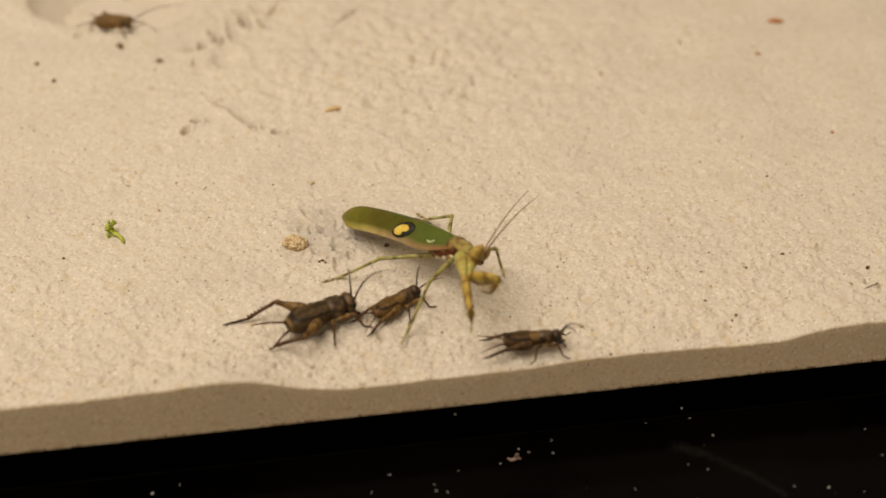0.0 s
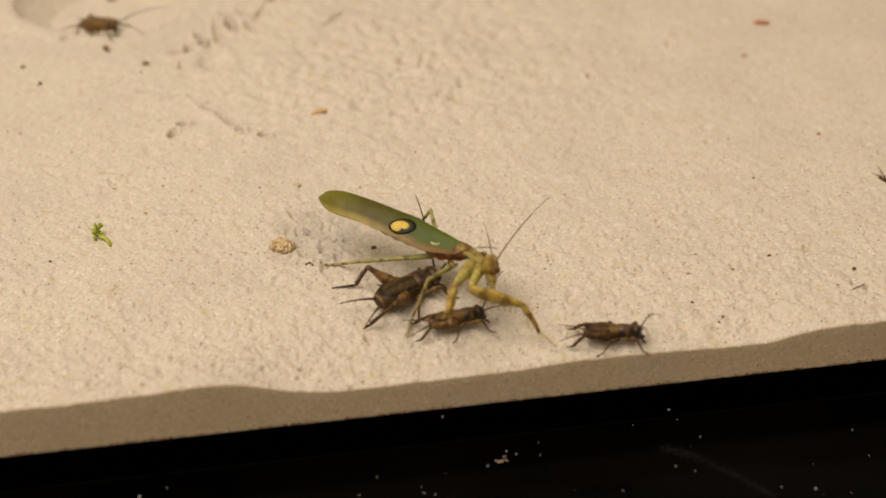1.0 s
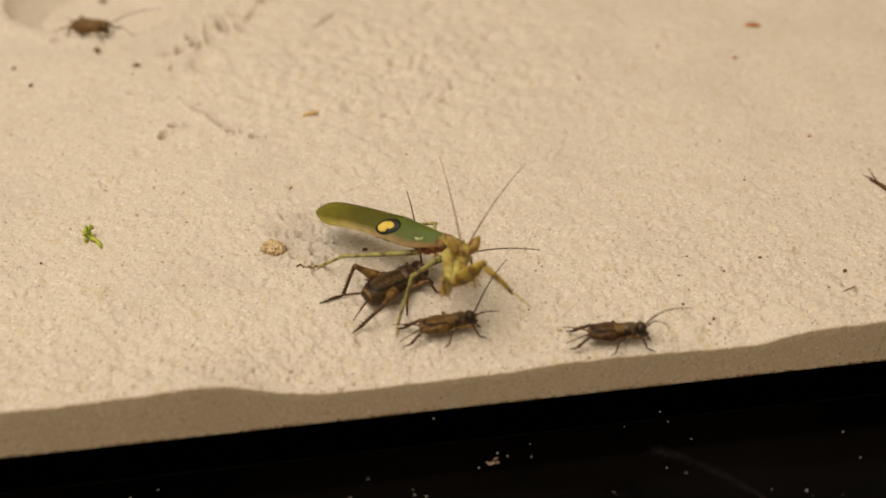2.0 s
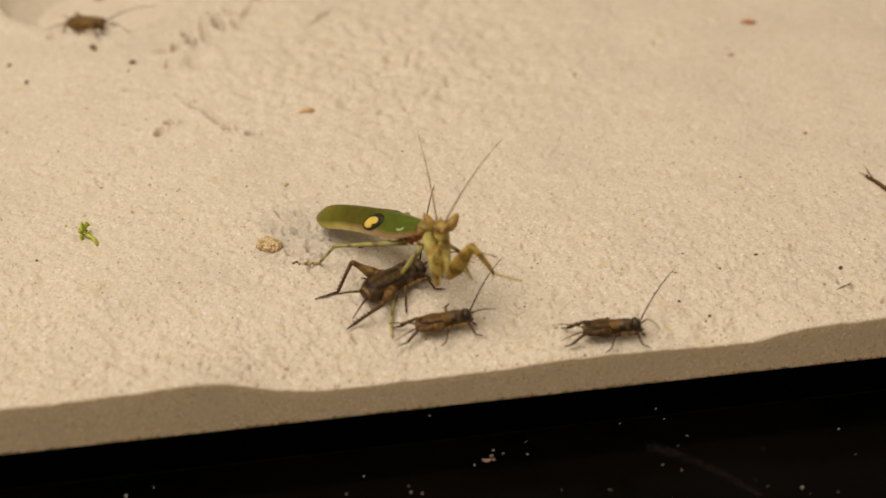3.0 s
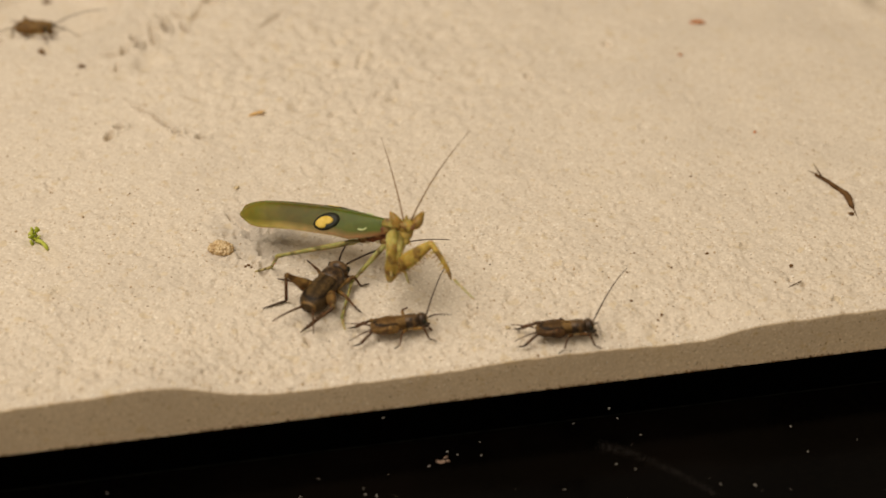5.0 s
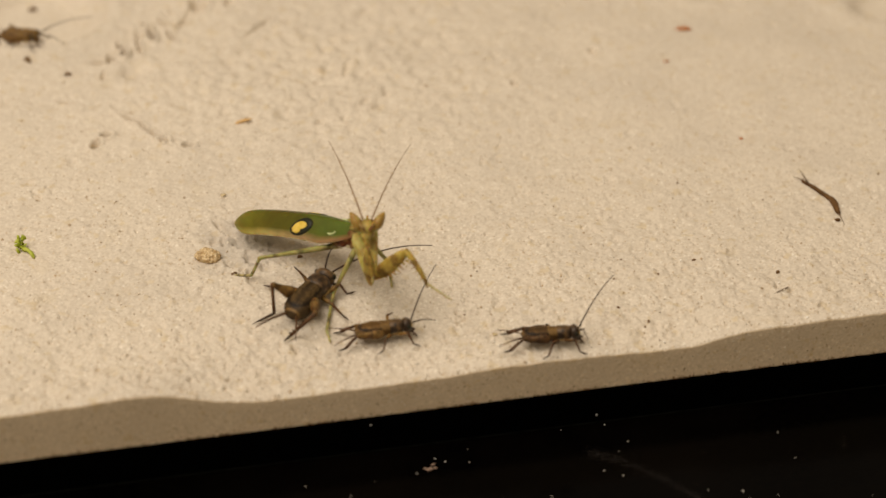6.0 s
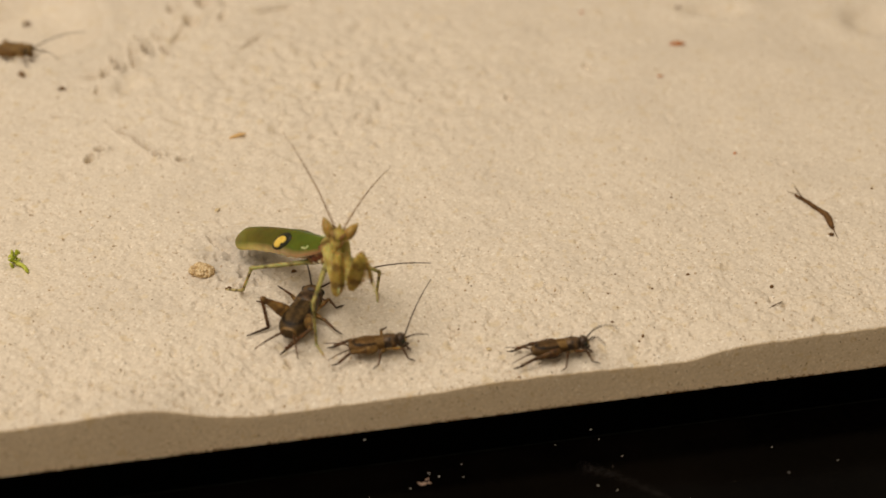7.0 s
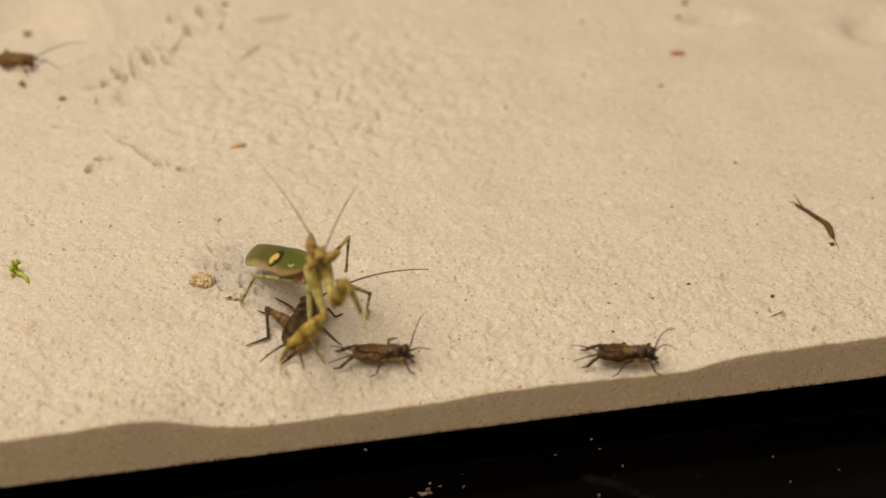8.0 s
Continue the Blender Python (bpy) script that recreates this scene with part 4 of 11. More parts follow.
        for leg, fl, tl in (("m", 9.0 if key == "r" else 7.5, 9.5), ("h", 14.0 if key == "r" else 10.5, 8.5)):
            k = leg + key
            limbs["femur_" + k] = segment("leg_femur", root, LEGM, fl, ((-0.03, 0.3, 0), (0.04, 0.52, 0), (0.3, 0.5, 0), (0.7, 0.36, 0), (0.92, 0.3, 0), (0.98, 0.38, 0), (1.03, 0.22, 0)))
            limbs["tibia_" + k] = segment("leg_tibia", root, LEGM, tl, ((-0.03, 0.2, 0), (0.03, 0.34, 0), (0.2, 0.28, 0), (0.7, 0.25, 0), (0.97, 0.28, 0), (1.02, 0.15, 0)))
            limbs["tarsus_" + k] = segment("leg_foot", root, PALE_FOOT if leg == "m" else TARSM, 2.8 if leg == "m" else 3.0, ((-0.02, 0.2, 0), (0.08, 0.3, 0), (0.4, 0.2, 0), (0.45, 0.26, 0), (0.65, 0.18, 0), (0.7, 0.24, 0), (0.95, 0.15, 0), (1.05, 0.06, 0)), n=6)
    return root, limbs


# ---- the crickets ----
def make_cricket(length, label, side, back, stripe, fat=1.0, legs=None, short=False, crown=C_DARK, saddle=C_PAD):
    """A young field cricket of the given body length; origin on the ground under its middle, x ahead."""
    L = length
    root = tagged(new("cricket"), label, "cricket", group="crickets on the sand")
    root.empty_display_size = 0.003
    zs = 0.5 + 0.5 * fat
    ringed = cricket_back("cricket_back", L, side, back, stripe, zs)
    thigh = legs or C_LEG

    def piece(name, mesh, material, parent, text=""):
        bmesh.ops.scale(mesh, vec=(1, fat, zs), verts=mesh.verts)
        return part(name, mesh, material, parent, text)

    def girth(u):
        """Half width and half height of the abdomen, u from its root to its blunt end."""
        end = 1 - 0.42 * max(0.0, (u - 0.66) / 0.34) ** 2.6
        return L * (0.118 + 0.034 * math.sin(math.pi * min(1, u * 0.85))) * end, L * (0.112 + 0.016 * math.sin(math.pi * u)) * end

    def hoop(x, z, w, h, angles):
        """Points round the body: a slightly flattened back."""
        pts = []
        for a in angles:
            c, q = math.cos(a), math.sin(a)
            pts.append((x, w * math.copysign(abs(c) ** 0.86, c), z + h * math.copysign(abs(q) ** 0.86, q)))
        return pts

    def spine(u):
        return L * (0.10 - 0.57 * u), L * (0.188 - 0.03 * u)

    bm = bmesh.new()
    round_about = [2 * math.pi * i / 18 for i in range(18)]
    rings(bm, [hoop(*spine(u), 0.95 * girth(u)[0], 0.95 * girth(u)[1], round_about) for u in [k / 12 for k in range(13)]])
    abdomen = piece("abdomen", bm, ringed, root, "brown ringed abdomen")
    # overlapping plates of the back
    for k in range(9):
        u0, u1 = (k / 8.6, (k + 1.08) / 8.6) if k < 8 else (0.955, 1.01)
        bm = bmesh.new()
        arc = [math.radians(-35 + 250 * i / 20) for i in range(21)]
        loops = []
        for u, f in ((u0, 0.992), (0.5 * (u0 + u1), 0.999), (u1, 1.0)):
            w, h = girth(min(u, 1.0))
            loops.append(hoop(*spine(u), f * w, f * h, arc))
        rows = [[bm.verts.new(p) for p in lp] for lp in loops]
        for a, b in zip(rows, rows[1:]):
            for i in range(20):
                bm.faces.new((a[i], a[i + 1], b[i + 1], b[i]))
        piece("back_plate", bm, C_PAD if k == 8 else ringed, abdomen, "pale last plate" if k == 8 else "")
    bm = bmesh.new()
    loft(bm, [(L * 0.07, 0, L * 0.19, L * 0.112, L * 0.108), (L * 0.10, 0, L * 0.195, L * 0.126, L * 0.12), (L * 0.20, 0, L * 0.197, L * 0.128, L * 0.121), (L * 0.27, 0, L * 0.197, L * 0.12, L * 0.116), (L * 0.31, 0, L * 0.197, L * 0.095, L * 0.092)], n=18, power=2.4)
    neck = piece("pronotum", bm, crown, root, "dark mottled neck plate")
    for s in (-1, 1):
        bm = bmesh.new()
        ball(bm, (L * 0.2, L * 0.112 * s, L * 0.125), (L * 0.10, L * 0.02, L * 0.028), 10, 8)
        piece("neck_edge", bm, C_PALE, neck, "pale lower edge of the neck plate")
    bm = bmesh.new()
    ball(bm, (L * 0.375, 0, L * 0.2), (L * 0.095, L * 0.122, L * 0.122), 16, 10)
    ball(bm, (L * 0.42, 0, L * 0.115), (L * 0.055, L * 0.08, L * 0.08), 12, 8)
    head = piece("head", bm, crown, root, "rounded dark head with faint pale bands")
    bm = bmesh.new()
    tube(bm, [(L * (0.375 + 0.085 * math.cos(0.5)), L * 0.122 * math.sin(a) * 0.88, L * (0.2 + 0.122 * 0.84 * math.cos(a) * 0.62)) for a in [-1.3 + 2.6 * k / 10 for k in range(11)]], [L * 0.009] * 11, 5)
    piece("face_band", bm, C_PALE, head, "narrow pale band across the head")
    for s in (-1, 1):
        bm = bmesh.new()
        ball(bm, (L * 0.40, L * 0.103 * s, L * 0.225), (L * 0.035, L * 0.028, L * 0.042), 10, 6)
        piece("eye", bm, RING, head, "black eye")
        for reach, out in ((0.085, 0.09), (0.05, 0.05)):
            bm = bmesh.new()
            tube(bm, curve_points((L * 0.43, L * 0.04 * s, L * 0.09), (L * (0.43 + reach), L * out * s, L * 0.01), (L * 0.035, L * 0.01 * s, 0), 6), [L * 0.012] * 5 + [L * 0.016], 6)
            piece("palp", bm, C_SHANK, head)
        bm = bmesh.new()
        loops = []
        for k in range(8):
            u = 0.30 * k / 7
            w, h = girth(u)
            width = 76 * math.sqrt(max(0.04, 1 - (k / 7) ** 3))
            ring = [math.radians(90 - s * (4 + width * i / 6)) for i in range(7)]
            loops.append(hoop(*spine(u), 1.025 * w, 1.025 * h, ring) + hoop(*spine(u), 0.96 * w, 0.96 * h, ring[::-1]))
        rings(bm, loops)
        piece("wing_pad", bm, saddle or ringed, root, "short tan wing pad")
        bm = bmesh.new()
        tube(bm, curve_points((-L * 0.44, s * L * 0.05, L * 0.16), (-L * 0.86, s * L * 0.24, L * 0.13), (0, 0, L * 0.02), 9), [L * (0.016 - 0.010 * k / 8) for k in range(9)], 6)
        piece("tail_feeler", bm, C_SHANK, root)
    limbs = {}
    for s, key in ((-1, "r"), (1, "l")):
        fl, tl, ta = L * (0.48 if L > 13 else 0.44), L * (0.44 if L > 13 else 0.28), L * ((0.32 if s > 0 else 0.12) if L > 13 else 0.12)
        spines = [(f, 0.018 * L, 0.02 * L, 0.034 * L, 0.009 * L) for f in (0.3, 0.42, 0.54, 0.66, 0.78, 0.9)]
        limbs["femur_h" + key] = segment("hind_femur", root, thigh, fl, ((-0.02, L * 0.03, 0), (0.05, L * 0.058, 0), (0.2, L * 0.076, 0), (0.4, L * 0.07, 0), (0.65, L * 0.044, 0), (0.85, L * 0.03, 0), (0.96, L * 0.033, 0), (1.02, L * 0.02, 0)), "thick jumping thigh", n=12, flat=1.25)
        limbs["tibia_h" + key] = segment("hind_shin", root, C_SHANK, tl, ((-0.02, L * 0.02, 0), (0.05, L * 0.027, 0), (0.5, L * 0.021, 0), (0.95, L * 0.024, 0), (1.02, L * 0.012, 0)), "spiny reddish brown shin", n=7, spines=spines)
        limbs["tarsus_h" + key] = segment("hind_foot", root, C_FOOT, ta, ((0, L * 0.013, 0), (0.1, L * 0.018, 0), (0.6, L * 0.013, 0), (1.0, L * 0.006, 0)), n=6)
        for leg in "fm":
            longer = 1.25 if L > 13 and leg + key == "ml" else 1.0
            limbs["femur_" + leg + key] = segment("leg_femur", root, thigh, L * 0.20, ((-0.03, L * 0.02, 0), (0.1, L * 0.034, 0), (0.6, L * 0.028, 0), (0.97, L * 0.024, 0), (1.03, L * 0.012, 0)), n=8)
            limbs["tibia_" + leg + key] = segment("leg_shin", root, C_SHANK, longer * L * 0.21, ((-0.03, L * 0.012, 0), (0.05, L * 0.02, 0), (0.9, L * 0.015, 0), (1.02, L * 0.01, 0)), n=6)
            limbs["tarsus_" + leg + key] = segment("leg_foot", root, C_FOOT, longer * L * 0.13, ((0, L * 0.011, 0), (0.6, L * 0.012, 0), (1.0, L * 0.005, 0)), n=6)
        bm = bmesh.new()
        al = 20.0 if L > 13 else 4.4 if short and s < 0 else 12.0
        tube(bm, curve_points((0, 0, 0), (al, 0, 0), (0, 0, al * 0.09), 14), [L * 0.014 - L * 0.0085 * k / 13 for k in range(14)], 6)
        limbs["antenna_" + key] = part("antenna", bm, C_FOOT, root, "short broken antenna" if al < 5 else "long thin dark antenna")
    return root, limbs


mantis, mantis_limbs = make_mantis()
cricket_a, limbs_a = make_cricket(13.2, "large brown cricket crouching under the mantis's legs", (0.12, 0.074, 0.028), (0.032, 0.02, 0.009), (0.014, 0.009, 0.005), fat=1.22, saddle=None)
cricket_b, limbs_b = make_cricket(10.3, "tan and brown striped cricket crouching beside the mantis", (0.25, 0.138, 0.04), (0.062, 0.03, 0.01), (0.012, 0.008, 0.006), fat=0.95, short=True)
cricket_c, limbs_c = make_cricket(10.4, "small dark cricket near the sand's front edge", (0.14, 0.076, 0.024), (0.045, 0.024, 0.009), (0.011, 0.008, 0.006), fat=0.9, legs=C_LEG_DARK)
cricket_d, limbs_d = make_cricket(9.0, "brown cricket half hidden in a sand pit", (0.26, 0.145, 0.045), (0.10, 0.052, 0.018), (0.05, 0.028, 0.012), fat=1.4, crown=C_PAD)


# ---- the motion ----
def path(*rows):
    """Rows of seconds, millimetres and degrees as poses."""
    return [(t, pose(x * MM, y * MM, z * MM, *turn)) for t, x, y, z, *turn in rows]


def motions():
    walk(mantis, path(
        (0, -4.77, 22.03, 9, 0, -13.4, -52.2), (0.3, -3.51, 22.17, 9, -2.4, -9.6, -51.2), (0.5, -2.16, 22.18, 9, -4, -4.1, -46.7), (0.7, -1.54, 22.73, 9, -6, 3.6, -43.1),
        (0.8, -1.43, 21.88, 9, -7, 3.3, -39), (1, -2.09, 20.64, 9, -6.8, 4.7, -38.1), (1.2, -2.37, 20.98, 9.5, -6.6, 0.1, -40.3), (1.5, -3.29, 21.18, 10, -6.2, -5.2, -44.4),
        (1.7, -2.74, 20.97, 10, -6, -5.4, -43.8), (2.2, -3.23, 22.91, 10.5, -0.5, -11.9, -46.2), (2.8, -4.21, 24.35, 11, 6, -18.1, -49.6), (3, -5.53, 22.8, 12, 6, -20.1, -53),
        (3.2, -4.74, 23.16, 11.5, 6, -19.2, -51.9), (3.5, -3.4, 24.86, 10.5, 6, -14.3, -47.4), (4, -3.38, 27.33, 9.5, 6, -4.6, -30.2), (4.5, -2.95, 26.78, 9.5, 6, -4.1, -29),
        (4.7, -2.4, 26.66, 9.5, 6, -3.7, -27.2), (5.2, -3.62, 26.8, 10, 6, -8.3, -32.3), (5.8, -4.33, 27.35, 10.5, 6, -13.4, -38.8), (6, -6.12, 26.3, 11, 6, -16.8, -45.1),
        (6.5, -7.36, 25.97, 11.5, 6, -18, -48.3), (6.8, -9.28, 23.66, 13, 6, -21.7, -54.2), (7, -10.47, 22.6, 14, 6, -24.2, -59.4), (7.2, -12.18, 20.63, 15, 6, -25.4, -64.6),
        (7.5, -13.75, 17.57, 16, 6, -26.3, -70.3), (7.8, -13.9, 17.6, 16, 6, -27.1, -71.8), (8, -13.96, 17.45, 16, 6, -27.7, -72.4)))
    walk(mantis_limbs["pronotum"], path(
        (0, 0, 0, 0.2, 0, -3.9, -19.3), (0.3, 0, 0, 0.2, 0, -4.3, -23.5), (0.5, 0, 0, 0.2, 0, -2, -26.1), (0.7, 0, 0, 0.2, 0, -5.6, -32.9),
        (0.8, 0, 0, 0.2, 0, -2, -30.8), (1, 0, 0, 0.2, 0, -3, -20.9), (1.2, 0, 0, 0.2, 0, -4.3, -27.8), (1.5, 0, 0, 0.2, 0, -0.9, -20.4),
        (1.7, 0, 0, 0.2, 0, -9, -29.2), (2.2, 0, 0, 0.2, 0, -12.1, -25.2), (2.8, 0, 0, 0.2, 0, -16.4, -16.5), (3, 0, 0, 0.2, 0, -15.5, -16.9),
        (3.2, 0, 0, 0.2, 0, -17.9, -17.2), (3.5, 0, 0, 0.2, 0, -23.5, -20.2), (4, 0, 0, 0.2, 0, -27.5, -29.9), (4.5, 0, 0, 0.2, 0, -30.6, -29.7),
        (4.7, 0, 0, 0.2, 0, -31, -34.9), (5.2, 0, 0, 0.2, 0, -29, -35), (5.8, 0, 0, 0.2, 0, -26.4, -34.5), (6, 0, 0, 0.2, 0, -27.1, -27.8),
        (6.5, 0, 0, 0.2, 0, -28.2, -21.2), (6.8, 0, 0, 0.2, 0, -30.1, -18.9), (7, 0, 0, 0.2, 0, -24.6, -12.6), (7.2, 0, 0, 0.2, 0, -25.1, -9.6),
        (7.5, 0, 0, 0.2, 0, -28.4, -6.9), (7.8, 0, 0, 0.2, 0, -23.7, -7.8), (8, 0, 0, 0.2, 0, -21.1, -8.3)))
    walk(mantis_limbs["head"], path(
        (0, 7.53, -2.63, 0.54, -44.7, 38.8, 1.9), (0.3, 7.32, -3.18, 0.6, -42.1, 35, 2.3), (0.5, 7.18, -3.52, 0.28, -39, 28.8, 5.9), (0.7, 6.68, -4.33, 0.77, -34.2, 10.7, 4.6),
        (0.8, 6.87, -4.09, 0.28, -31.4, 5.9, 10.4), (1, 7.46, -2.86, 0.42, -30.7, -12.4, 19.6), (1.2, 7.05, -3.72, 0.6, -29.1, -8.9, 10.8), (1.5, 7.5, -2.79, 0.13, -22.5, -16.8, -1.1),
        (1.7, 6.9, -3.86, 1.26, -15.9, -23.2, -21.7), (2.2, 7.08, -3.33, 1.68, -19.7, -22.6, -26.3), (2.8, 7.36, -2.18, 2.26, -27.3, -20, -22.4), (3, 7.38, -2.24, 2.14, -22.7, -22.9, -32),
        (3.2, 7.27, -2.26, 2.46, -23.7, -22.9, -30.1), (3.5, 6.88, -2.54, 3.19, -26.3, -24, -24.6), (4, 6.15, -3.53, 3.7, -24.1, -33.5, -38.6), (4.5, 5.98, -3.41, 4.07, -23.6, -34, -40.1),
        (4.7, 5.62, -3.93, 4.12, -19.1, -36.8, -49.5), (5.2, 5.73, -4.01, 3.88, -17.9, -35.8, -52.1), (5.8, 5.9, -4.06, 3.56, -17.1, -33.8, -53.6), (6, 6.29, -3.33, 3.65, -19.5, -29.9, -46.7),
        (6.5, 6.57, -2.55, 3.78, -19.8, -28, -43.8), (6.8, 6.55, -2.24, 4.01, -26.2, -23.4, -38.1), (7, 7.1, -1.58, 3.34, -31.3, -19.6, -33.6), (7.2, 7.14, -1.21, 3.4, -45.3, -17, -29.4),
        (7.5, 6.98, -0.85, 3.81, -52.7, -18.5, -28), (7.8, 7.26, -0.99, 3.21, -52.6, -17.3, -26.8), (8, 7.38, -1.07, 2.89, -49.6, -16.4, -26.5)))
    walk(mantis_limbs["antenna_r"], path(
        (0, 8.73, -2.28, 1.16, 13.1, -9.7, 103.6), (0.3, 8.48, -2.87, 1.31, 8.9, -10.3, 102.9), (0.5, 8.25, -3.22, 1.12, 3.1, -1.5, 102.1), (0.7, 7.45, -4.19, 1.93, -6, -6.5, 117.8),
        (0.8, 7.53, -3.95, 1.49, -5.4, -11, 108.8), (1, 7.71, -2.76, 1.78, -7.8, 9.2, 121.4), (1.2, 7.4, -3.69, 1.95, -4.2, -3.3, 128.3), (1.5, 7.65, -2.98, 1.5, -0.6, -27.3, 133.8),
        (1.7, 6.79, -4.16, 2.61, -0.5, -28.8, 135.4), (2.2, 7, -3.55, 3.05, 8.4, -30.6, 136.5), (2.8, 7.4, -2.28, 3.65, 17.4, -26.7, 136.3), (3, 7.3, -2.39, 3.52, 20.4, -36.4, 133.7),
        (3.2, 7.21, -2.4, 3.84, 19.4, -35.3, 134.9), (3.5, 6.83, -2.62, 4.58, 15.2, -26.5, 134.6), (4, 5.87, -3.49, 5.06, 7.3, -15.1, 119.5), (4.5, 5.69, -3.37, 5.43, 6.8, -14.2, 119.9),
        (4.7, 5.23, -3.86, 5.45, 6.1, -11.6, 115), (5.2, 5.34, -3.96, 5.22, 11.3, -25.5, 125.9), (5.8, 5.52, -4.05, 4.9, 16.5, -44.6, 139.6), (6, 6.01, -3.39, 5.01, 16.3, -27.5, 138.2),
        (6.5, 6.33, -2.65, 5.14, 17, -38.1, 143.5), (6.8, 6.49, -2.32, 5.4, 18.2, -40.5, 146.5), (7, 7.18, -1.62, 4.72, 15.6, -68.3, 166.1), (7.2, 7.44, -1.01, 4.74, 10.2, -57.2, 172.4),
        (7.5, 7.34, -0.49, 5.11, 3.5, -55.3, -174.8), (7.8, 7.63, -0.64, 4.51, 0.6, -59.2, -169.5), (8, 7.74, -0.78, 4.2, -1, -60.7, -166.9)))
    walk(mantis_limbs["antenna_l"], path(
        (0, 8.12, -1.38, 0.45, 13.3, -7.4, 98.4), (0.3, 7.94, -1.93, 0.59, 9.3, -8.8, 95.8), (0.5, 7.75, -2.26, 0.41, 3.5, 1.9, 97.9), (0.7, 7.23, -3.13, 1.21, -5.7, -4.5, 112.7),
        (0.8, 7.26, -2.87, 0.82, -5, -10.4, 104.8), (1, 7.47, -1.66, 1.14, -4.3, -18.5, 85.3), (1.2, 7.28, -2.56, 1.33, 0.5, -17.7, 84.8), (1.5, 7.82, -1.78, 1.02, 4.5, -11, 96.7),
        (1.7, 7.38, -3.05, 2.28, 6.5, -28.7, 84.2), (2.2, 7.69, -2.53, 2.64, 13.1, -24.9, 84.8), (2.8, 8.03, -1.29, 3.09, 19.5, -17.8, 88.9), (3, 8.1, -1.48, 3.06, 22.2, -20.8, 86.8),
        (3.2, 7.98, -1.47, 3.36, 21, -19.5, 89), (3.5, 7.53, -1.66, 4.05, 15.5, -18.3, 88), (4, 6.84, -2.75, 4.61, 0.9, -38.6, 57.2), (4.5, 6.68, -2.65, 4.99, -0.3, -37.4, 54.1),
        (4.7, 6.33, -3.25, 5.11, -0.7, -38.5, 53.8), (5.2, 6.46, -3.38, 4.89, 5.4, -37, 56.9), (5.8, 6.65, -3.48, 4.58, 13, -29.5, 67.2), (6, 7.05, -2.7, 4.64, 18.1, -12.9, 96.2),
        (6.5, 7.33, -1.91, 4.76, 19.7, -17.7, 92.4), (6.8, 7.39, -1.54, 4.87, 22.8, -10.7, 104.4), (7, 7.98, -0.82, 4.09, 24.9, -8.7, 108.8), (7.2, 8.13, -0.34, 3.86, 25.6, -14.6, 115.2),
        (7.5, 8, 0.05, 4.13, 24.7, -17.8, 125.3), (7.8, 8.26, -0.08, 3.52, 25, -19.3, 126.9), (8, 8.36, -0.15, 3.25, 25.1, -19.5, 128.1)))
    walk(mantis_limbs["coxa_r"], path(
        (0, 3.96, -2.71, -0.29, -9.1, -2.8, -42), (0.3, 3.75, -2.99, -0.25, -5, -2.2, -43.9), (0.5, 3.6, -3.15, -0.44, -0.7, -3.7, -51), (0.7, 3.21, -3.57, -0.15, 6.3, 11.8, -58.6),
        (0.8, 3.33, -3.44, -0.44, 5.6, 8.1, -68.6), (1, 3.87, -2.82, -0.36, 5.8, -7.1, -81.9), (1.2, 3.51, -3.27, -0.25, 2.2, 0.6, -71.9), (1.5, 3.88, -2.78, -0.53, -1.6, 10.4, -61.2),
        (1.7, 3.44, -3.35, 0.13, -1.3, 13.3, -57.5), (2.2, 3.65, -3.1, 0.38, -10.2, 25, -57), (2.8, 4.04, -2.5, 0.72, -22, 36.2, -62.6), (3, 4.03, -2.53, 0.65, -22.7, 42.3, -50.8),
        (3.2, 3.99, -2.55, 0.84, -21.4, 37.1, -53.2), (3.5, 3.75, -2.71, 1.29, -17.7, 33, -59.9), (4, 3.16, -3.25, 1.59, -7.1, 30.2, -76.9), (4.5, 3.09, -3.2, 1.82, -5.6, 26.9, -83.3),
        (4.7, 2.77, -3.46, 1.85, -4.9, 25.1, -85.1), (5.2, 2.82, -3.5, 1.71, -11, 26.2, -75.6), (5.8, 2.91, -3.52, 1.51, -17.7, 35.8, -64.3), (6, 3.28, -3.15, 1.57, -20.4, 41.7, -51.6),
        (6.5, 3.59, -2.74, 1.64, -19.6, 27.4, -57), (6.8, 3.65, -2.57, 1.79, -20.5, 30.3, -46.3), (7, 4.05, -2.18, 1.37, -24.8, 44.5, -47.5), (7.2, 4.15, -1.97, 1.41, -41, 70.4, -54.4),
        (7.5, 4.15, -1.76, 1.66, -30.8, 74.3, -33.9), (7.8, 4.24, -1.84, 1.3, -25.7, 75.9, -25.2), (8, 4.28, -1.88, 1.1, -23, 69.7, -25.1)))
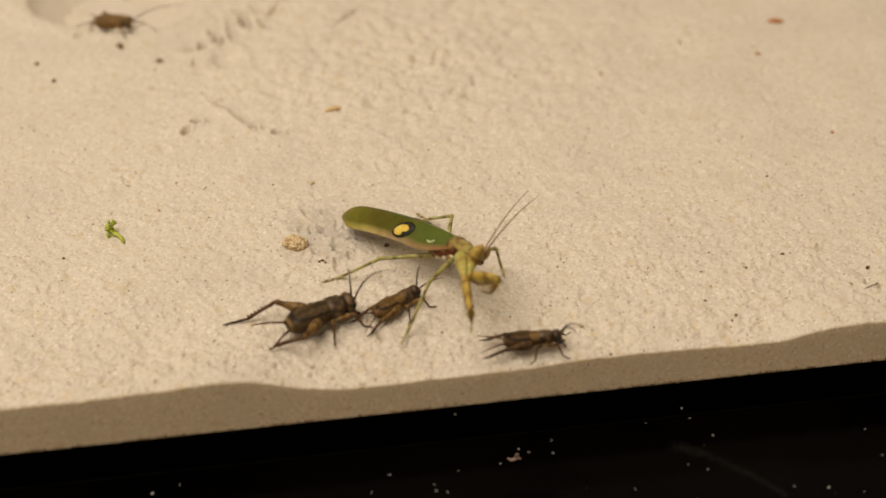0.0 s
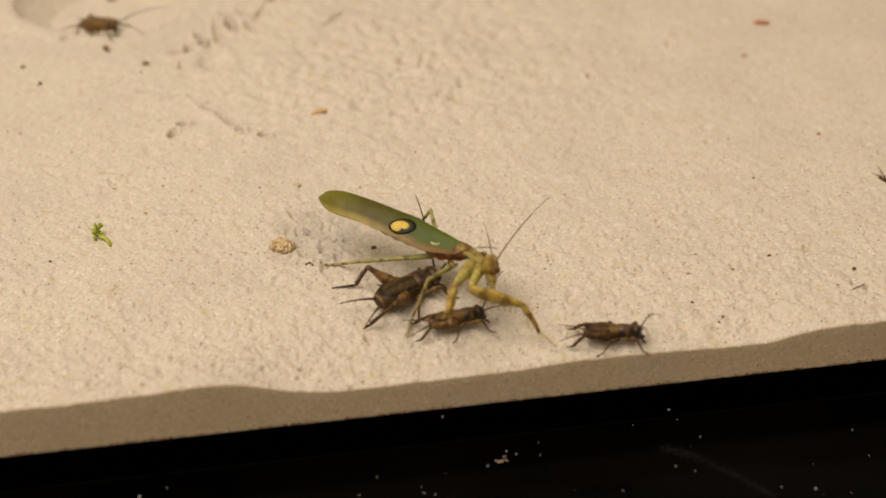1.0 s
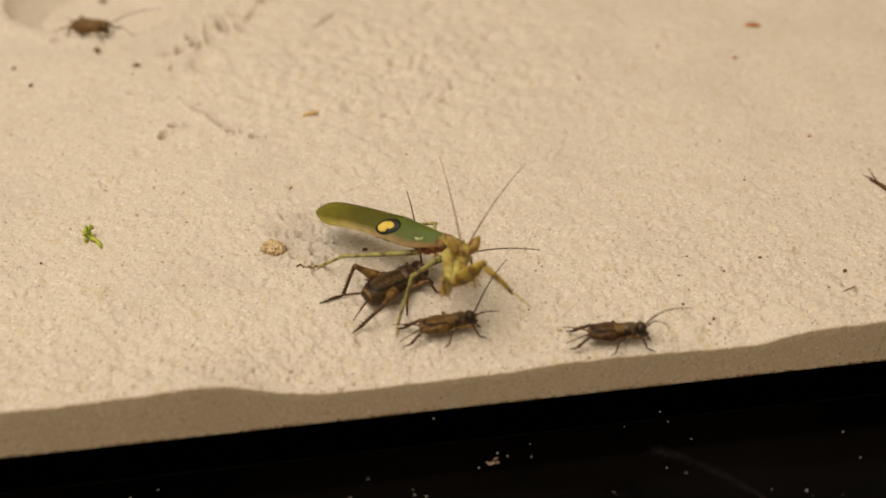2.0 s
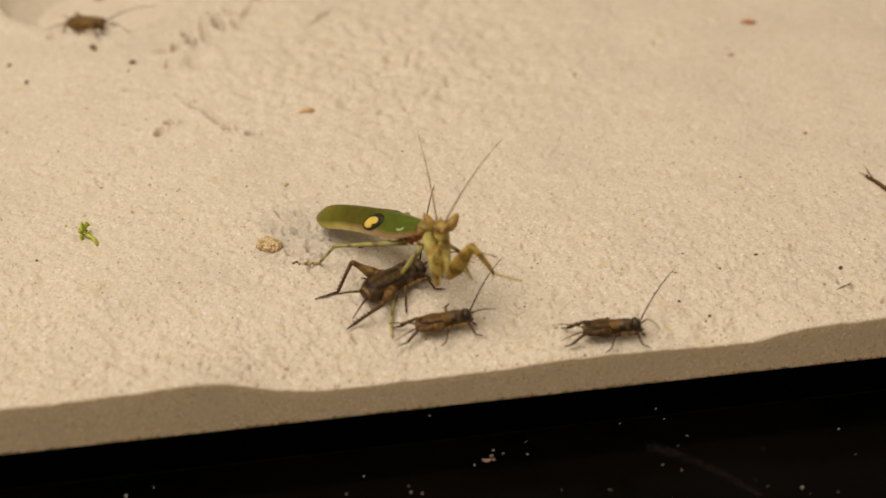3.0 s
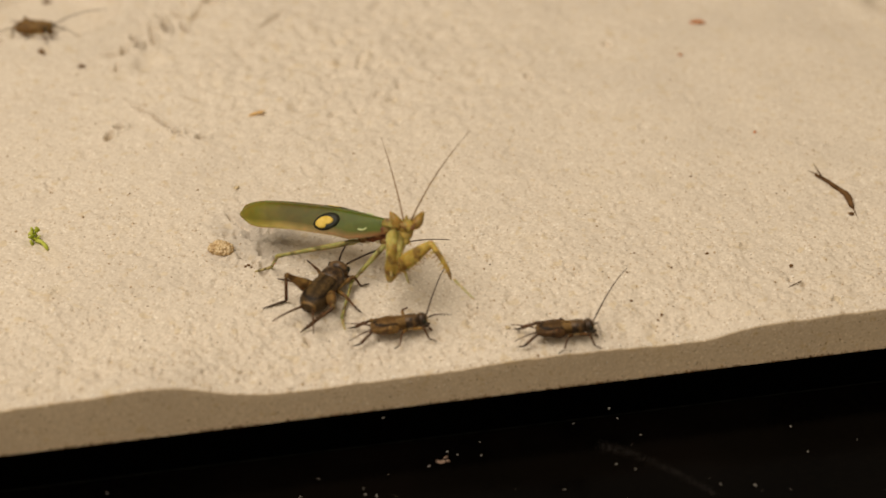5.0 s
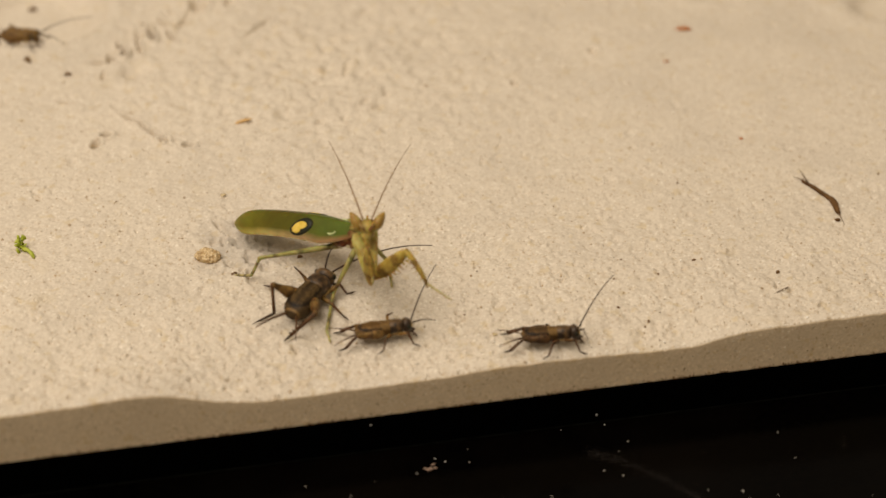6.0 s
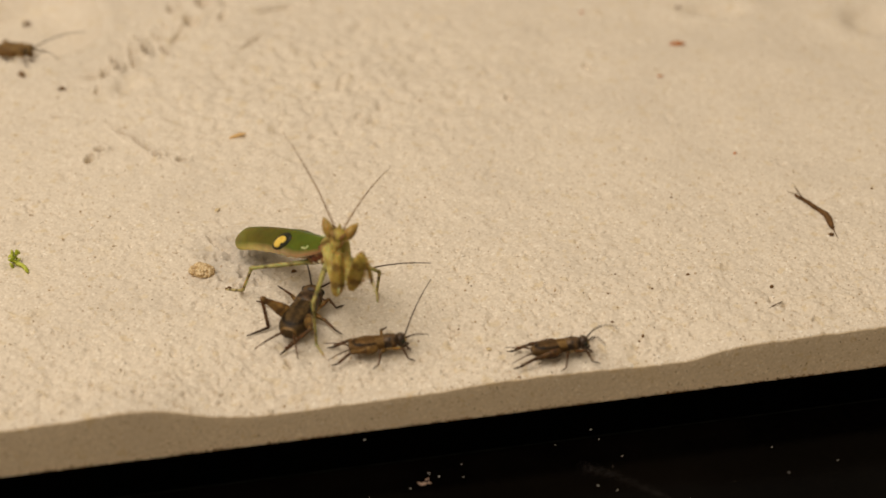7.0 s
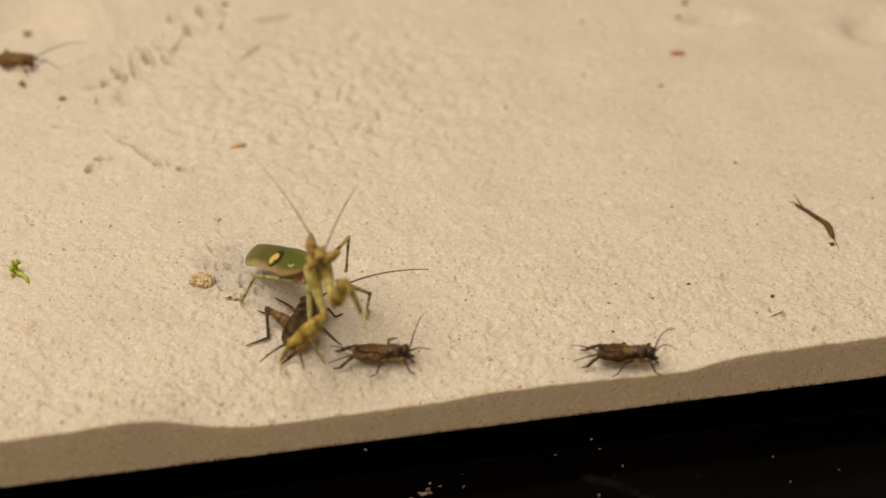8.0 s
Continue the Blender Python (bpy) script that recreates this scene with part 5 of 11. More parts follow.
    walk(mantis_limbs["femur_r"], path(
        (0, 10.27, -8.39, 0.12, -1.7, 7.5, -41.9), (0.3, 9.87, -8.88, 0.07, -0.8, 1.8, -44), (0.5, 8.94, -9.75, 0.12, 1.2, 2.3, -51.2), (0.7, 7.55, -10.67, -1.88, 22.3, -20.1, -51.3),
        (0.8, 6.4, -11.27, -1.64, 3.9, -2.2, -63.8), (1, 5.06, -11.17, 0.69, 0.4, -3.9, -70.1), (1.2, 6.16, -11.35, -0.33, 3.4, -1.5, -59.6), (1.5, 7.91, -10.11, -2.06, 1.3, -2.8, -49.6),
        (1.7, 7.88, -10.33, -1.83, 2, -7.5, -57.1), (2.2, 7.84, -9.56, -3.21, -18.3, -59.3, -42.8), (2.8, 7.19, -8.59, -4.3, -23, -61.2, -12.5), (3, 8.01, -7.4, -5.07, -3.2, -58.1, -10),
        (3.2, 8.05, -7.97, -4.28, 55.1, -60.5, -11.5), (3.5, 7.33, -8.88, -3.34, 54.5, -67.9, -17.1), (4, 4.82, -10.41, -2.69, -13.1, -77.9, -30.3), (4.5, 3.98, -10.73, -2.02, 1.3, -75.6, -15.1),
        (4.7, 3.43, -11.13, -1.76, 14.5, -70.9, -28.9), (5.2, 4.72, -10.88, -2.05, -3.9, -71.5, -22.1), (5.8, 5.9, -9.73, -3.46, -26.8, -72.6, -17.6), (6, 7.21, -8.12, -4.09, -3.4, -65.1, -20),
        (6.5, 7.7, -9.06, -2.27, -21.8, -58.9, -9.1), (6.8, 8.72, -7.87, -2.51, 22.6, -53.1, -5.1), (7, 8.15, -6.65, -4.58, 21.5, -56.4, 4.8), (7.1, 6.98, -5.47, -5.59, 18.1, -28.2, -29.9),
        (7.2, 5.81, -4.29, -6.6, -0.1, -5.8, -61.5), (7.5, 6.05, -3.04, -6.52, 8.3, 10.9, -71.5), (7.8, 6.12, -2.73, -6.95, 4.5, 9.3, -70.8), (8, 6.95, -3.14, -6.87, 2.5, 8, -69.4)))
    walk(mantis_limbs["tibia_r"], path(
        (0, 16.91, -14.35, -1.05, -177.6, 46.5, 140.1), (0.3, 16.34, -15.13, -0.22, -178.8, 48.3, 136.9), (0.5, 14.57, -16.75, -0.24, 178.3, 42.9, 127.6), (0.7, 12.83, -17.27, 1.21, 146.4, 50, 109.7),
        (0.8, 10.38, -19.34, -1.3, 172.6, 58.4, 110.1), (1, 8.11, -19.62, 1.3, 179.6, 27.5, 109.7), (1.2, 10.71, -19.1, -0.11, 173.7, 57.2, 115.2), (1.5, 13.74, -16.95, -1.62, 177.2, 62.2, 128),
        (1.7, 12.72, -17.83, -0.65, 175.1, 4.8, 124.6), (2.2, 11.21, -12.68, 4.53, -148.4, 72.2, 151.7), (2.8, 11.43, -9.53, 3.59, -150.1, 67.8, 175.1), (3, 12.7, -8.22, 2.57, -175.7, 66.9, 171.3),
        (3.2, 12.39, -8.86, 3.55, 119.8, 62.3, 162.7), (3.5, 10.56, -9.88, 5, 124.1, 68.3, 161.4), (4, 6.45, -11.35, 6.11, -153.3, 83.9, 163.4), (4.5, 6.14, -11.31, 6.7, 178.2, 79.8, 164.4),
        (4.7, 6.01, -12.55, 6.75, 166.5, 70.6, 152.3), (5.2, 7.36, -11.95, 6.49, -175.6, 73.5, 158.4), (5.8, 8.46, -10.54, 5.13, -147.1, 75.7, 168.8), (6, 10.78, -9.41, 4.07, -174.8, 74.3, 162),
        (6.5, 12.29, -9.8, 5.43, -152.2, 65.7, 177.6), (6.8, 14.1, -8.35, 4.69, -134.7, 63.3, -169.8), (7, 13.12, -6.23, 2.91, -133.1, 65.7, -159.2), (7.2, 10.09, -12.16, -5.69, -89.1, 25.4, -161.7),
        (7.5, 8.85, -11.42, -8.22, -106.9, 45.9, -174.6), (7.8, 9.04, -11.11, -8.4, -108.7, 34.7, -179.8), (8, 10.08, -11.48, -8.12, -105.1, 30.2, -175.4)))
    walk(mantis_limbs["tarsus_r"], path(
        (0, 13.48, -11.48, -5.76, -10.2, -5.8, -47.8), (0.3, 13.19, -12.18, -5.07, -5.9, -17.3, -46.3), (0.5, 11.66, -12.98, -4.66, -1.1, -12.3, -55), (0.7, 11.42, -13.34, -3.77, 6.9, -24.2, -61.3),
        (0.8, 9.21, -16.14, -6.83, 6.2, 13, -61.8), (1, 6.17, -14.19, -1.7, 7.4, -0.9, -62.1), (1.2, 9.21, -15.92, -5.57, 3.5, -11.6, -60.2), (1.5, 11.87, -14.56, -7.37, -0.7, -3.6, -54.9),
        (1.7, 9.04, -12.5, -1.19, -1.1, -18.9, -55.1), (2.2, 9.46, -11.73, -1.66, -9.7, -18.7, -49.5), (2.8, 8.98, -9.32, -2.43, -18.6, -18.1, -43.8), (3, 10.17, -7.84, -3.41, -19.4, -15.7, -40.5),
        (3.2, 9.5, -7.96, -2.2, -19, -16.6, -41.7), (3.5, 8.28, -9.11, -1.04, -16.1, -21.1, -46.5), (4, 5.79, -11.16, -0.35, -7.3, -29.8, -66.2), (4.5, 5.03, -11, 0.3, -6.7, -30, -67.6),
        (4.7, 4.1, -11.55, 0.61, -6.2, -30.4, -69.7), (5.2, 5.65, -11.27, 0.25, -11.3, -27.8, -62.5), (5.8, 6.88, -10.23, -1.17, -15.9, -23.7, -54.7), (6, 9.1, -8.87, -2.19, -18.3, -19.9, -48.1),
        (6.5, 9.62, -9.69, -0.49, -18.6, -18, -44.6), (6.8, 11.22, -8.87, -1.11, -20, -13.6, -38.8), (7, 10.62, -7.18, -3.01, -20.1, -9.9, -34.1), (7.2, 4.51, -14, -8.48, -21.2, 4.5, -41.4),
        (7.5, 4.35, -11.85, -12.89, -14.3, 6.2, -19.4), (7.8, 3.69, -11.13, -12.1, -16, 11.5, -23.9), (8, 4.49, -11.93, -11.4, -17.4, 14.4, -27.4)))
    walk(mantis_limbs["coxa_l"], path(
        (0, 4.78, -0.35, -0.29, -10.8, 2, -54), (0.3, 4.75, -0.7, -0.25, -6.6, 2.2, -55.9), (0.5, 4.7, -0.91, -0.44, -1.8, 1.4, -63), (0.7, 4.57, -1.47, -0.15, 6, -0.8, -62.8),
        (0.8, 4.61, -1.29, -0.44, 6.1, 16.4, -64.5), (1, 4.77, -0.49, -0.36, 6.3, 1.8, -76), (1.2, 4.68, -1.06, -0.25, 2.3, 1.2, -70.5), (1.5, 4.76, -0.44, -0.53, -1.9, 6.3, -63.8),
        (1.7, 4.66, -1.17, 0.13, -2.4, 8.1, -65.2), (2.2, 4.72, -0.83, 0.38, -11.2, 23.5, -66.2), (2.8, 4.75, -0.1, 0.72, -32.6, 55.1, -79.9), (3, 4.76, -0.14, 0.65, -24.6, 47.2, -53.1),
        (3.2, 4.73, -0.16, 0.84, -20.3, 30.7, -53.1), (3.5, 4.61, -0.37, 1.29, -20.9, 42.1, -74.3), (4, 4.4, -1.09, 1.59, -7.7, 46.7, -88.9), (4.5, 4.32, -1.03, 1.82, -4.9, 44.2, -98.8),
        (4.7, 4.2, -1.41, 1.85, -3.3, 25, -98.3), (5.2, 4.25, -1.45, 1.71, -9.9, 22, -84.4), (5.8, 4.32, -1.46, 1.51, -15.2, 17, -64.5), (6, 4.45, -0.93, 1.57, -21.9, 39.3, -64.4),
        (6.5, 4.5, -0.41, 1.64, -19.3, 29.2, -53.1), (6.8, 4.46, -0.2, 1.79, -20.9, 33.9, -46), (7, 4.6, 0.26, 1.37, -26, 50.3, -46.5), (7.2, 4.57, 0.49, 1.41, -24.4, 60.9, -33.9),
        (7.5, 4.45, 0.72, 1.66, -16.8, 49.8, -23), (7.8, 4.58, 0.63, 1.3, -18.7, 45.1, -28.1), (8, 4.64, 0.59, 1.1, -18.8, 45.9, -27.8)))
    walk(mantis_limbs["femur_l"], path(
        (0, 9.77, -7.22, -0.58, 15.9, -17, -7.6), (0.3, 9.5, -7.73, -0.58, 19.9, -20.8, -14.2), (0.5, 8.55, -8.48, -0.64, 21.6, -24.5, -22.8), (0.7, 8.46, -9.03, -0.03, 14.7, -24.7, -32),
        (0.8, 8.12, -8.65, -2.84, 26.9, -35, -2.3), (1, 6.82, -8.73, -0.63, 13.3, 5.5, 17), (1.2, 7.52, -9.07, -0.43, 25.1, -6.2, -5.6), (1.5, 8.49, -8.02, -1.46, 16.3, -0.7, 4.8),
        (1.7, 8.19, -8.81, -1.07, 26.8, -27.8, -4.1), (2.2, 7.86, -7.97, -3, 17, -41.7, 3.6), (2.8, 5.6, -4.89, -6.25, 15.7, -45.7, 14.1), (3, 8.23, -4.75, -5.59, 12.1, -40.9, 13.2),
        (3.2, 9.12, -6, -3.5, -4.6, -40.2, 7.6), (3.5, 6.32, -6.44, -4.42, -13.7, -42, 21.5), (4, 4.52, -6.91, -4.59, -40.1, -47.8, 23.6), (4.5, 3.4, -7.05, -4.1, -19.5, -41.5, 13.6),
        (4.7, 3.09, -9.03, -1.74, -39.1, -32, 23.6), (5.2, 5.02, -9.29, -1.48, -27.8, -36.1, 10.8), (5.8, 7.82, -8.79, -0.98, -11.4, -33.7, -7), (6, 7.29, -6.87, -3.82, -10, -31.2, 13.6),
        (6.5, 8.95, -6.34, -2.5, -16.7, -52.5, 14.7), (6.8, 9.36, -5.28, -2.95, 33.4, -43.2, 1.6), (7, 8.34, -3.68, -5.16, 26.2, -46.3, 4.7), (7.2, 8, -1.81, -6.02, 42.7, -43.2, -7.9),
        (7.5, 9.5, -1.43, -4.83, 35.8, -30.5, 3.5), (7.8, 9.88, -2.19, -4.72, 15.8, -29.5, 4.5), (8, 9.88, -2.17, -5, 15.8, -31.2, 4.1)))
    walk(mantis_limbs["tibia_l"], path(
        (0, 18.3, -8.36, 2.05, 157.6, 46.7, 160.4), (0.3, 17.66, -9.8, 2.62, 152, 47.4, 151.7), (0.5, 16.1, -11.65, 3.09, 147.4, 51.7, 139.9), (0.7, 15.4, -13.36, 3.73, 161.7, 42.6, 141.7),
        (0.75, 15.45, -11.15, 3.02, 76.3, 62, 66), (0.8, 15.49, -8.95, 2.32, 24, 24.3, 24.3), (1, 15.39, -6.11, -1.5, 23.6, 55.2, 35.4), (1.2, 16.42, -9.94, 0.55, 44.3, 52.9, 35.2),
        (1.5, 17.46, -7.27, -1.35, 37.8, 62.7, 39.6), (1.7, 16.13, -9.38, 3.12, 39, 50.7, 41.2), (2.2, 14.57, -7.55, 2.99, 21.6, 53.6, 32.7), (2.8, 11.7, -3.36, 0.19, 22.9, 60.8, 45.7),
        (3, 14.86, -3.2, 0.3, 33.4, 73.3, 53.4), (3.2, 15.94, -5.09, 2.3, -6.4, 56.6, -0.7), (3.5, 12.54, -3.98, 1.61, -24.9, 65.3, -10.6), (4, 10.06, -4.49, 2.08, -38, 45.4, -37.4),
        (4.5, 9.95, -5.47, 1.86, -34.7, 64, -31.5), (4.7, 10.08, -5.98, 3.04, -46.7, 42.7, -35.4), (5.2, 12.16, -7.93, 3.83, -33.6, 47.2, -32.4), (5.8, 15.25, -9.71, 4.01, -15.6, 52.1, -25.9),
        (6, 14.77, -5.06, 0.85, -22.4, 67.1, -12.5), (6.5, 14.25, -4.95, 4.63, -19.9, 59.1, -15.9), (6.8, 15.92, -5.1, 3.21, 75.9, 65.6, 100.5), (7, 14.53, -3.17, 1.35, 123.3, 68.6, 149.5),
        (7.2, 14.5, -2.72, 0.14, 123.7, 53.5, 154.1), (7.5, 17.24, -0.95, -0.27, 151.2, 32.1, -166.9), (7.8, 17.69, -1.58, -0.3, 143, 66.9, 157.6), (8, 17.56, -1.62, -0.34, 125.3, 73.4, 138.9)))
    walk(mantis_limbs["tarsus_l"], path(
        (0, 14.1, -6.87, -2.67, -15.7, -34.9, -64), (0.3, 13.78, -7.72, -2.17, -10.3, -33.4, -68), (0.5, 13.02, -9.05, -2, -5.5, -44.7, -84), (0.7, 11.64, -10.39, -0.67, 6.1, -45, -88.2),
        (0.8, 20.89, -6.51, -0.35, 7.7, -11.3, -37.4), (1, 18.42, -3.96, -6.83, 8.2, -2.6, -30.4), (1.2, 19.63, -7.68, -4.63, 6.8, 17.1, -5.2), (1.5, 19.76, -5.37, -7.12, 6.7, 31.5, -1.4),
        (1.7, 19.24, -6.67, -1.9, 3.3, 9, -24), (2.2, 17.81, -5.47, -2.24, -2.6, 10.4, -15.5), (2.8, 13.91, -1.09, -5.48, -7.1, 11.4, -4.3), (3, 15.97, -1.7, -5.93, 0.8, 20.5, 18.2),
        (3.2, 19.52, -5.14, -3.12, -5.7, 11.3, 0), (3.5, 15.21, -4.48, -4.29, -2, 20.9, 14.7), (4, 13.69, -7.27, -2.55, -7.4, 5.6, -24.9), (4.5, 12.38, -6.97, -3.98, -8.2, 28.3, -39.9),
        (4.7, 13.98, -8.74, -1.37, -7.3, 15.8, -36.6), (5.2, 15.89, -10.3, -0.93, -9.4, 28.2, -22.5), (5.8, 18.85, -11.45, -1.12, -9.5, 20.5, -16.5), (6, 17.24, -5.6, -5.14, -7.1, 31.9, -4),
        (6.5, 17.46, -5.87, -0.94, -7.6, 16.9, -6.4), (6.8, 15.43, -2.45, -2.71, -10.6, 3.2, -12.6), (7, 12.48, -1.97, -4.71, -18.6, 2, -34.2), (7.2, 11.02, -1.03, -5.08, -18.5, -1.7, -30.2),
        (7.5, 11.88, -2.2, -3.73, -15.5, 1.4, -21.7), (7.8, 15.33, -0.61, -6.27, -16, 12.2, -24.2), (8, 16.16, -0.4, -6.57, -15.4, 19.4, -22.6)))
    walk(mantis_limbs["femur_mr"], path(
        (0, 0.2, -1.5, -2.3, -12.7, -4.9, -70.3), (0.3, 0.2, -1.5, -2.3, -9.2, 5.5, -82.2), (0.5, 0.2, -1.5, -2.3, -6.8, 38.9, -117.4), (0.7, 0.2, -1.5, -2.3, 3.1, 24.3, -96.2),
        (0.8, 0.2, -1.5, -2.3, -7.5, 49.8, -159.3), (1, 0.2, -1.5, -2.3, 4.7, -9.4, -92.3), (1.2, 0.2, -1.5, -2.3, 0.3, -6.5, -88.3), (1.5, 0.2, -1.5, -2.3, -3.9, -3.1, -78.1),
        (1.7, 0.2, -1.5, -2.3, -5.4, -5.7, -89.1), (2.2, 0.2, -1.5, -2.3, -11.8, -5.4, -81.9), (2.8, 0.2, -1.5, -2.3, -19, -3.3, -76.5), (3, 0.2, -1.5, -2.3, -14.8, 37.8, -140.8),
        (3.2, 0.2, -1.5, -2.3, -12.8, 37, -141.6), (3.5, 0.2, -1.5, -2.3, -11.3, 27.8, -123.5), (4, 0.2, -1.5, -2.3, -0.6, 36.5, -124.2), (4.5, 0.2, -1.5, -2.3, -1, 26.8, -117.5),
        (4.7, 0.2, -1.5, -2.3, 2.6, 32.6, -138.5), (5.2, 0.2, -1.5, -2.3, -3.6, 34, -129.6), (5.8, 0.2, -1.5, -2.3, -12.7, 30.9, -115.3), (6, 0.2, -1.5, -2.3, -19.1, 43.5, -125),
        (6.5, 0.2, -1.5, -2.3, -15.5, 51.7, -145.1), (6.65, 0.2, -1.5, -2.3, -10.2, 29.6, -101.1), (6.8, 0.2, -1.5, -2.3, -22.1, 10.1, -64.6), (7, 0.2, -1.5, -2.3, -24.7, 19.8, -62.9),
        (7.2, 0.2, -1.5, -2.3, -26.4, 34.3, -57.1), (7.5, 0.2, -1.5, -2.3, -32, 54.3, -54.8), (7.8, 0.2, -1.5, -2.3, -32.1, 56.3, -51.9), (8, 0.2, -1.5, -2.3, -33.4, 57.6, -52.7)))
    walk(mantis_limbs["tibia_mr"], path(
        (0, 3.22, -9.94, -1.53, -22.3, 52.4, -108.9), (0.3, 1.41, -10.38, -3.17, -12.3, 43, -87.1), (0.5, -3.02, -7.72, -7.95, -2.7, 10.5, -72.3), (0.7, -0.69, -9.65, -6.01, 4.6, 27, -83.8),
        (0.8, -5.23, -3.55, -9.18, 5.2, 6.5, -72.4), (0.9, -2.7, -6.96, -5, 16.9, 42.1, -95.7), (1, -0.16, -10.37, -0.82, -9.3, 77.7, -148), (1.2, 0.47, -10.44, -1.28, -19.4, 70.7, 176.3),
        (1.5, 2.06, -10.29, -1.81, -19.9, 67.3, -179.6), (1.7, 0.34, -10.45, -1.41, -27.3, 72.6, -176.4), (2.2, 1.47, -10.37, -1.46, -27.9, 64.9, -134.6), (2.8, 2.3, -10.24, -1.78, -32.7, 54.3, -114.8),
        (3, -5.31, -5.99, -7.82, -20.2, 18.5, -55.4), (3.2, -5.43, -5.96, -7.72, -19.4, 14.6, -57.2), (3.5, -4.19, -8.14, -6.49, -15.8, 13.3, -62.4), (4, -3.87, -7.48, -7.65, -5.6, -3.1, -79.6),
        (4.5, -3.51, -8.62, -6.36, -4.8, 3.9, -83.5), (4.7, -5.48, -6.52, -7.15, -4.4, -0.3, -83.3), (5.2, -4.56, -7.25, -7.34, -9.5, 1.3, -77.6), (5.8, -3.1, -8.48, -6.92, -14.7, 8.7, -74.3),
        (6, -3.54, -6.85, -8.49, -17.7, 6.9, -63.3), (6.5, -4.37, -4.69, -9.37, -18.6, 5.9, -61), (6.65, -0.19, -7.1, -6.62, 8.2, 29.1, -108.1), (6.8, 4, -9.5, -3.88, 4.8, 63.3, -166.2),
        (7, 4.06, -9.03, -5.35, 60.4, 62.6, -179.3), (7.2, 4.23, -7.74, -7.37, 38.4, 51.2, 164.6), (7.5, 3.23, -5.8, -9.61, 25.6, 35, 159.1), (7.8, 3.28, -5.43, -9.79, 25.2, 33.8, 160.3),
        (8, 3.12, -5.34, -9.9, 25.2, 32.5, 159.9)))
    walk(mantis_limbs["tarsus_mr"], path(
        (0, 1.34, -15.43, -9.05, -12.2, 8, -66.3), (0.3, 1.76, -17.31, -9.65, -8.2, 9, -70.1), (0.5, -0.17, -16.61, -9.69, -2.7, 7.5, -72.6), (0.7, 0.23, -18.07, -10.32, 4.8, 10, -78.2),
        (0.8, -2.37, -12.55, -10.26, 4.6, 11.2, -78.2), (1, -1.88, -11.45, -10.11, 6.5, 10.3, -73.6), (1.2, -2.67, -10.24, -10.24, 2, 11.3, -73.5), (1.5, -1.61, -10.32, -10.57, -4.3, 11.6, -82),
        (1.7, -2.49, -10.63, -10.48, -2.8, 14.6, -68.4), (2.2, -1.36, -13.24, -10.06, -10, 13.9, -59.1), (2.8, -0.03, -15.27, -9.49, -17.4, 15.6, -47.9), (3, -0.19, -13.41, -10.84, -18.9, 17.3, -47.8),
        (3.2, -0.45, -13.68, -10.12, -18.5, 20.9, -48.5), (3.5, 0.09, -16.33, -8.69, -14.8, 14.9, -48), (4, -2.15, -16.81, -7.14, -6.6, 1.5, -67), (4.5, -2.44, -18.04, -7, -6.1, 4.6, -67.3),
        (4.7, -4.36, -15.96, -7.11, -6.1, 7.7, -64), (5.2, -2.51, -16.52, -7.55, -10.4, 10.6, -60.2), (5.8, -0.57, -17.52, -8.36, -14.7, 14.6, -55.5), (6, 0.69, -15.28, -9.63, -16.2, 16.4, -45.6),
        (6.5, 0.21, -12.95, -10.34, -15.4, 18.2, -36.6), (6.8, -0.15, -10.52, -12.36, -14.9, 23.9, -27.3), (7, -0.3, -9.09, -13.79, -13.2, 28, -19.5), (7.2, -1.5, -6.16, -14.78, -10.6, 30.4, -12.1),
        (7.5, -4.05, -3.02, -15.05, -6.7, 32.3, -2.9), (7.8, -4.15, -2.76, -15.08, -7.3, 33.2, -4.1), (8, -4.4, -2.58, -15.01, -7.9, 33.8, -5.6)))
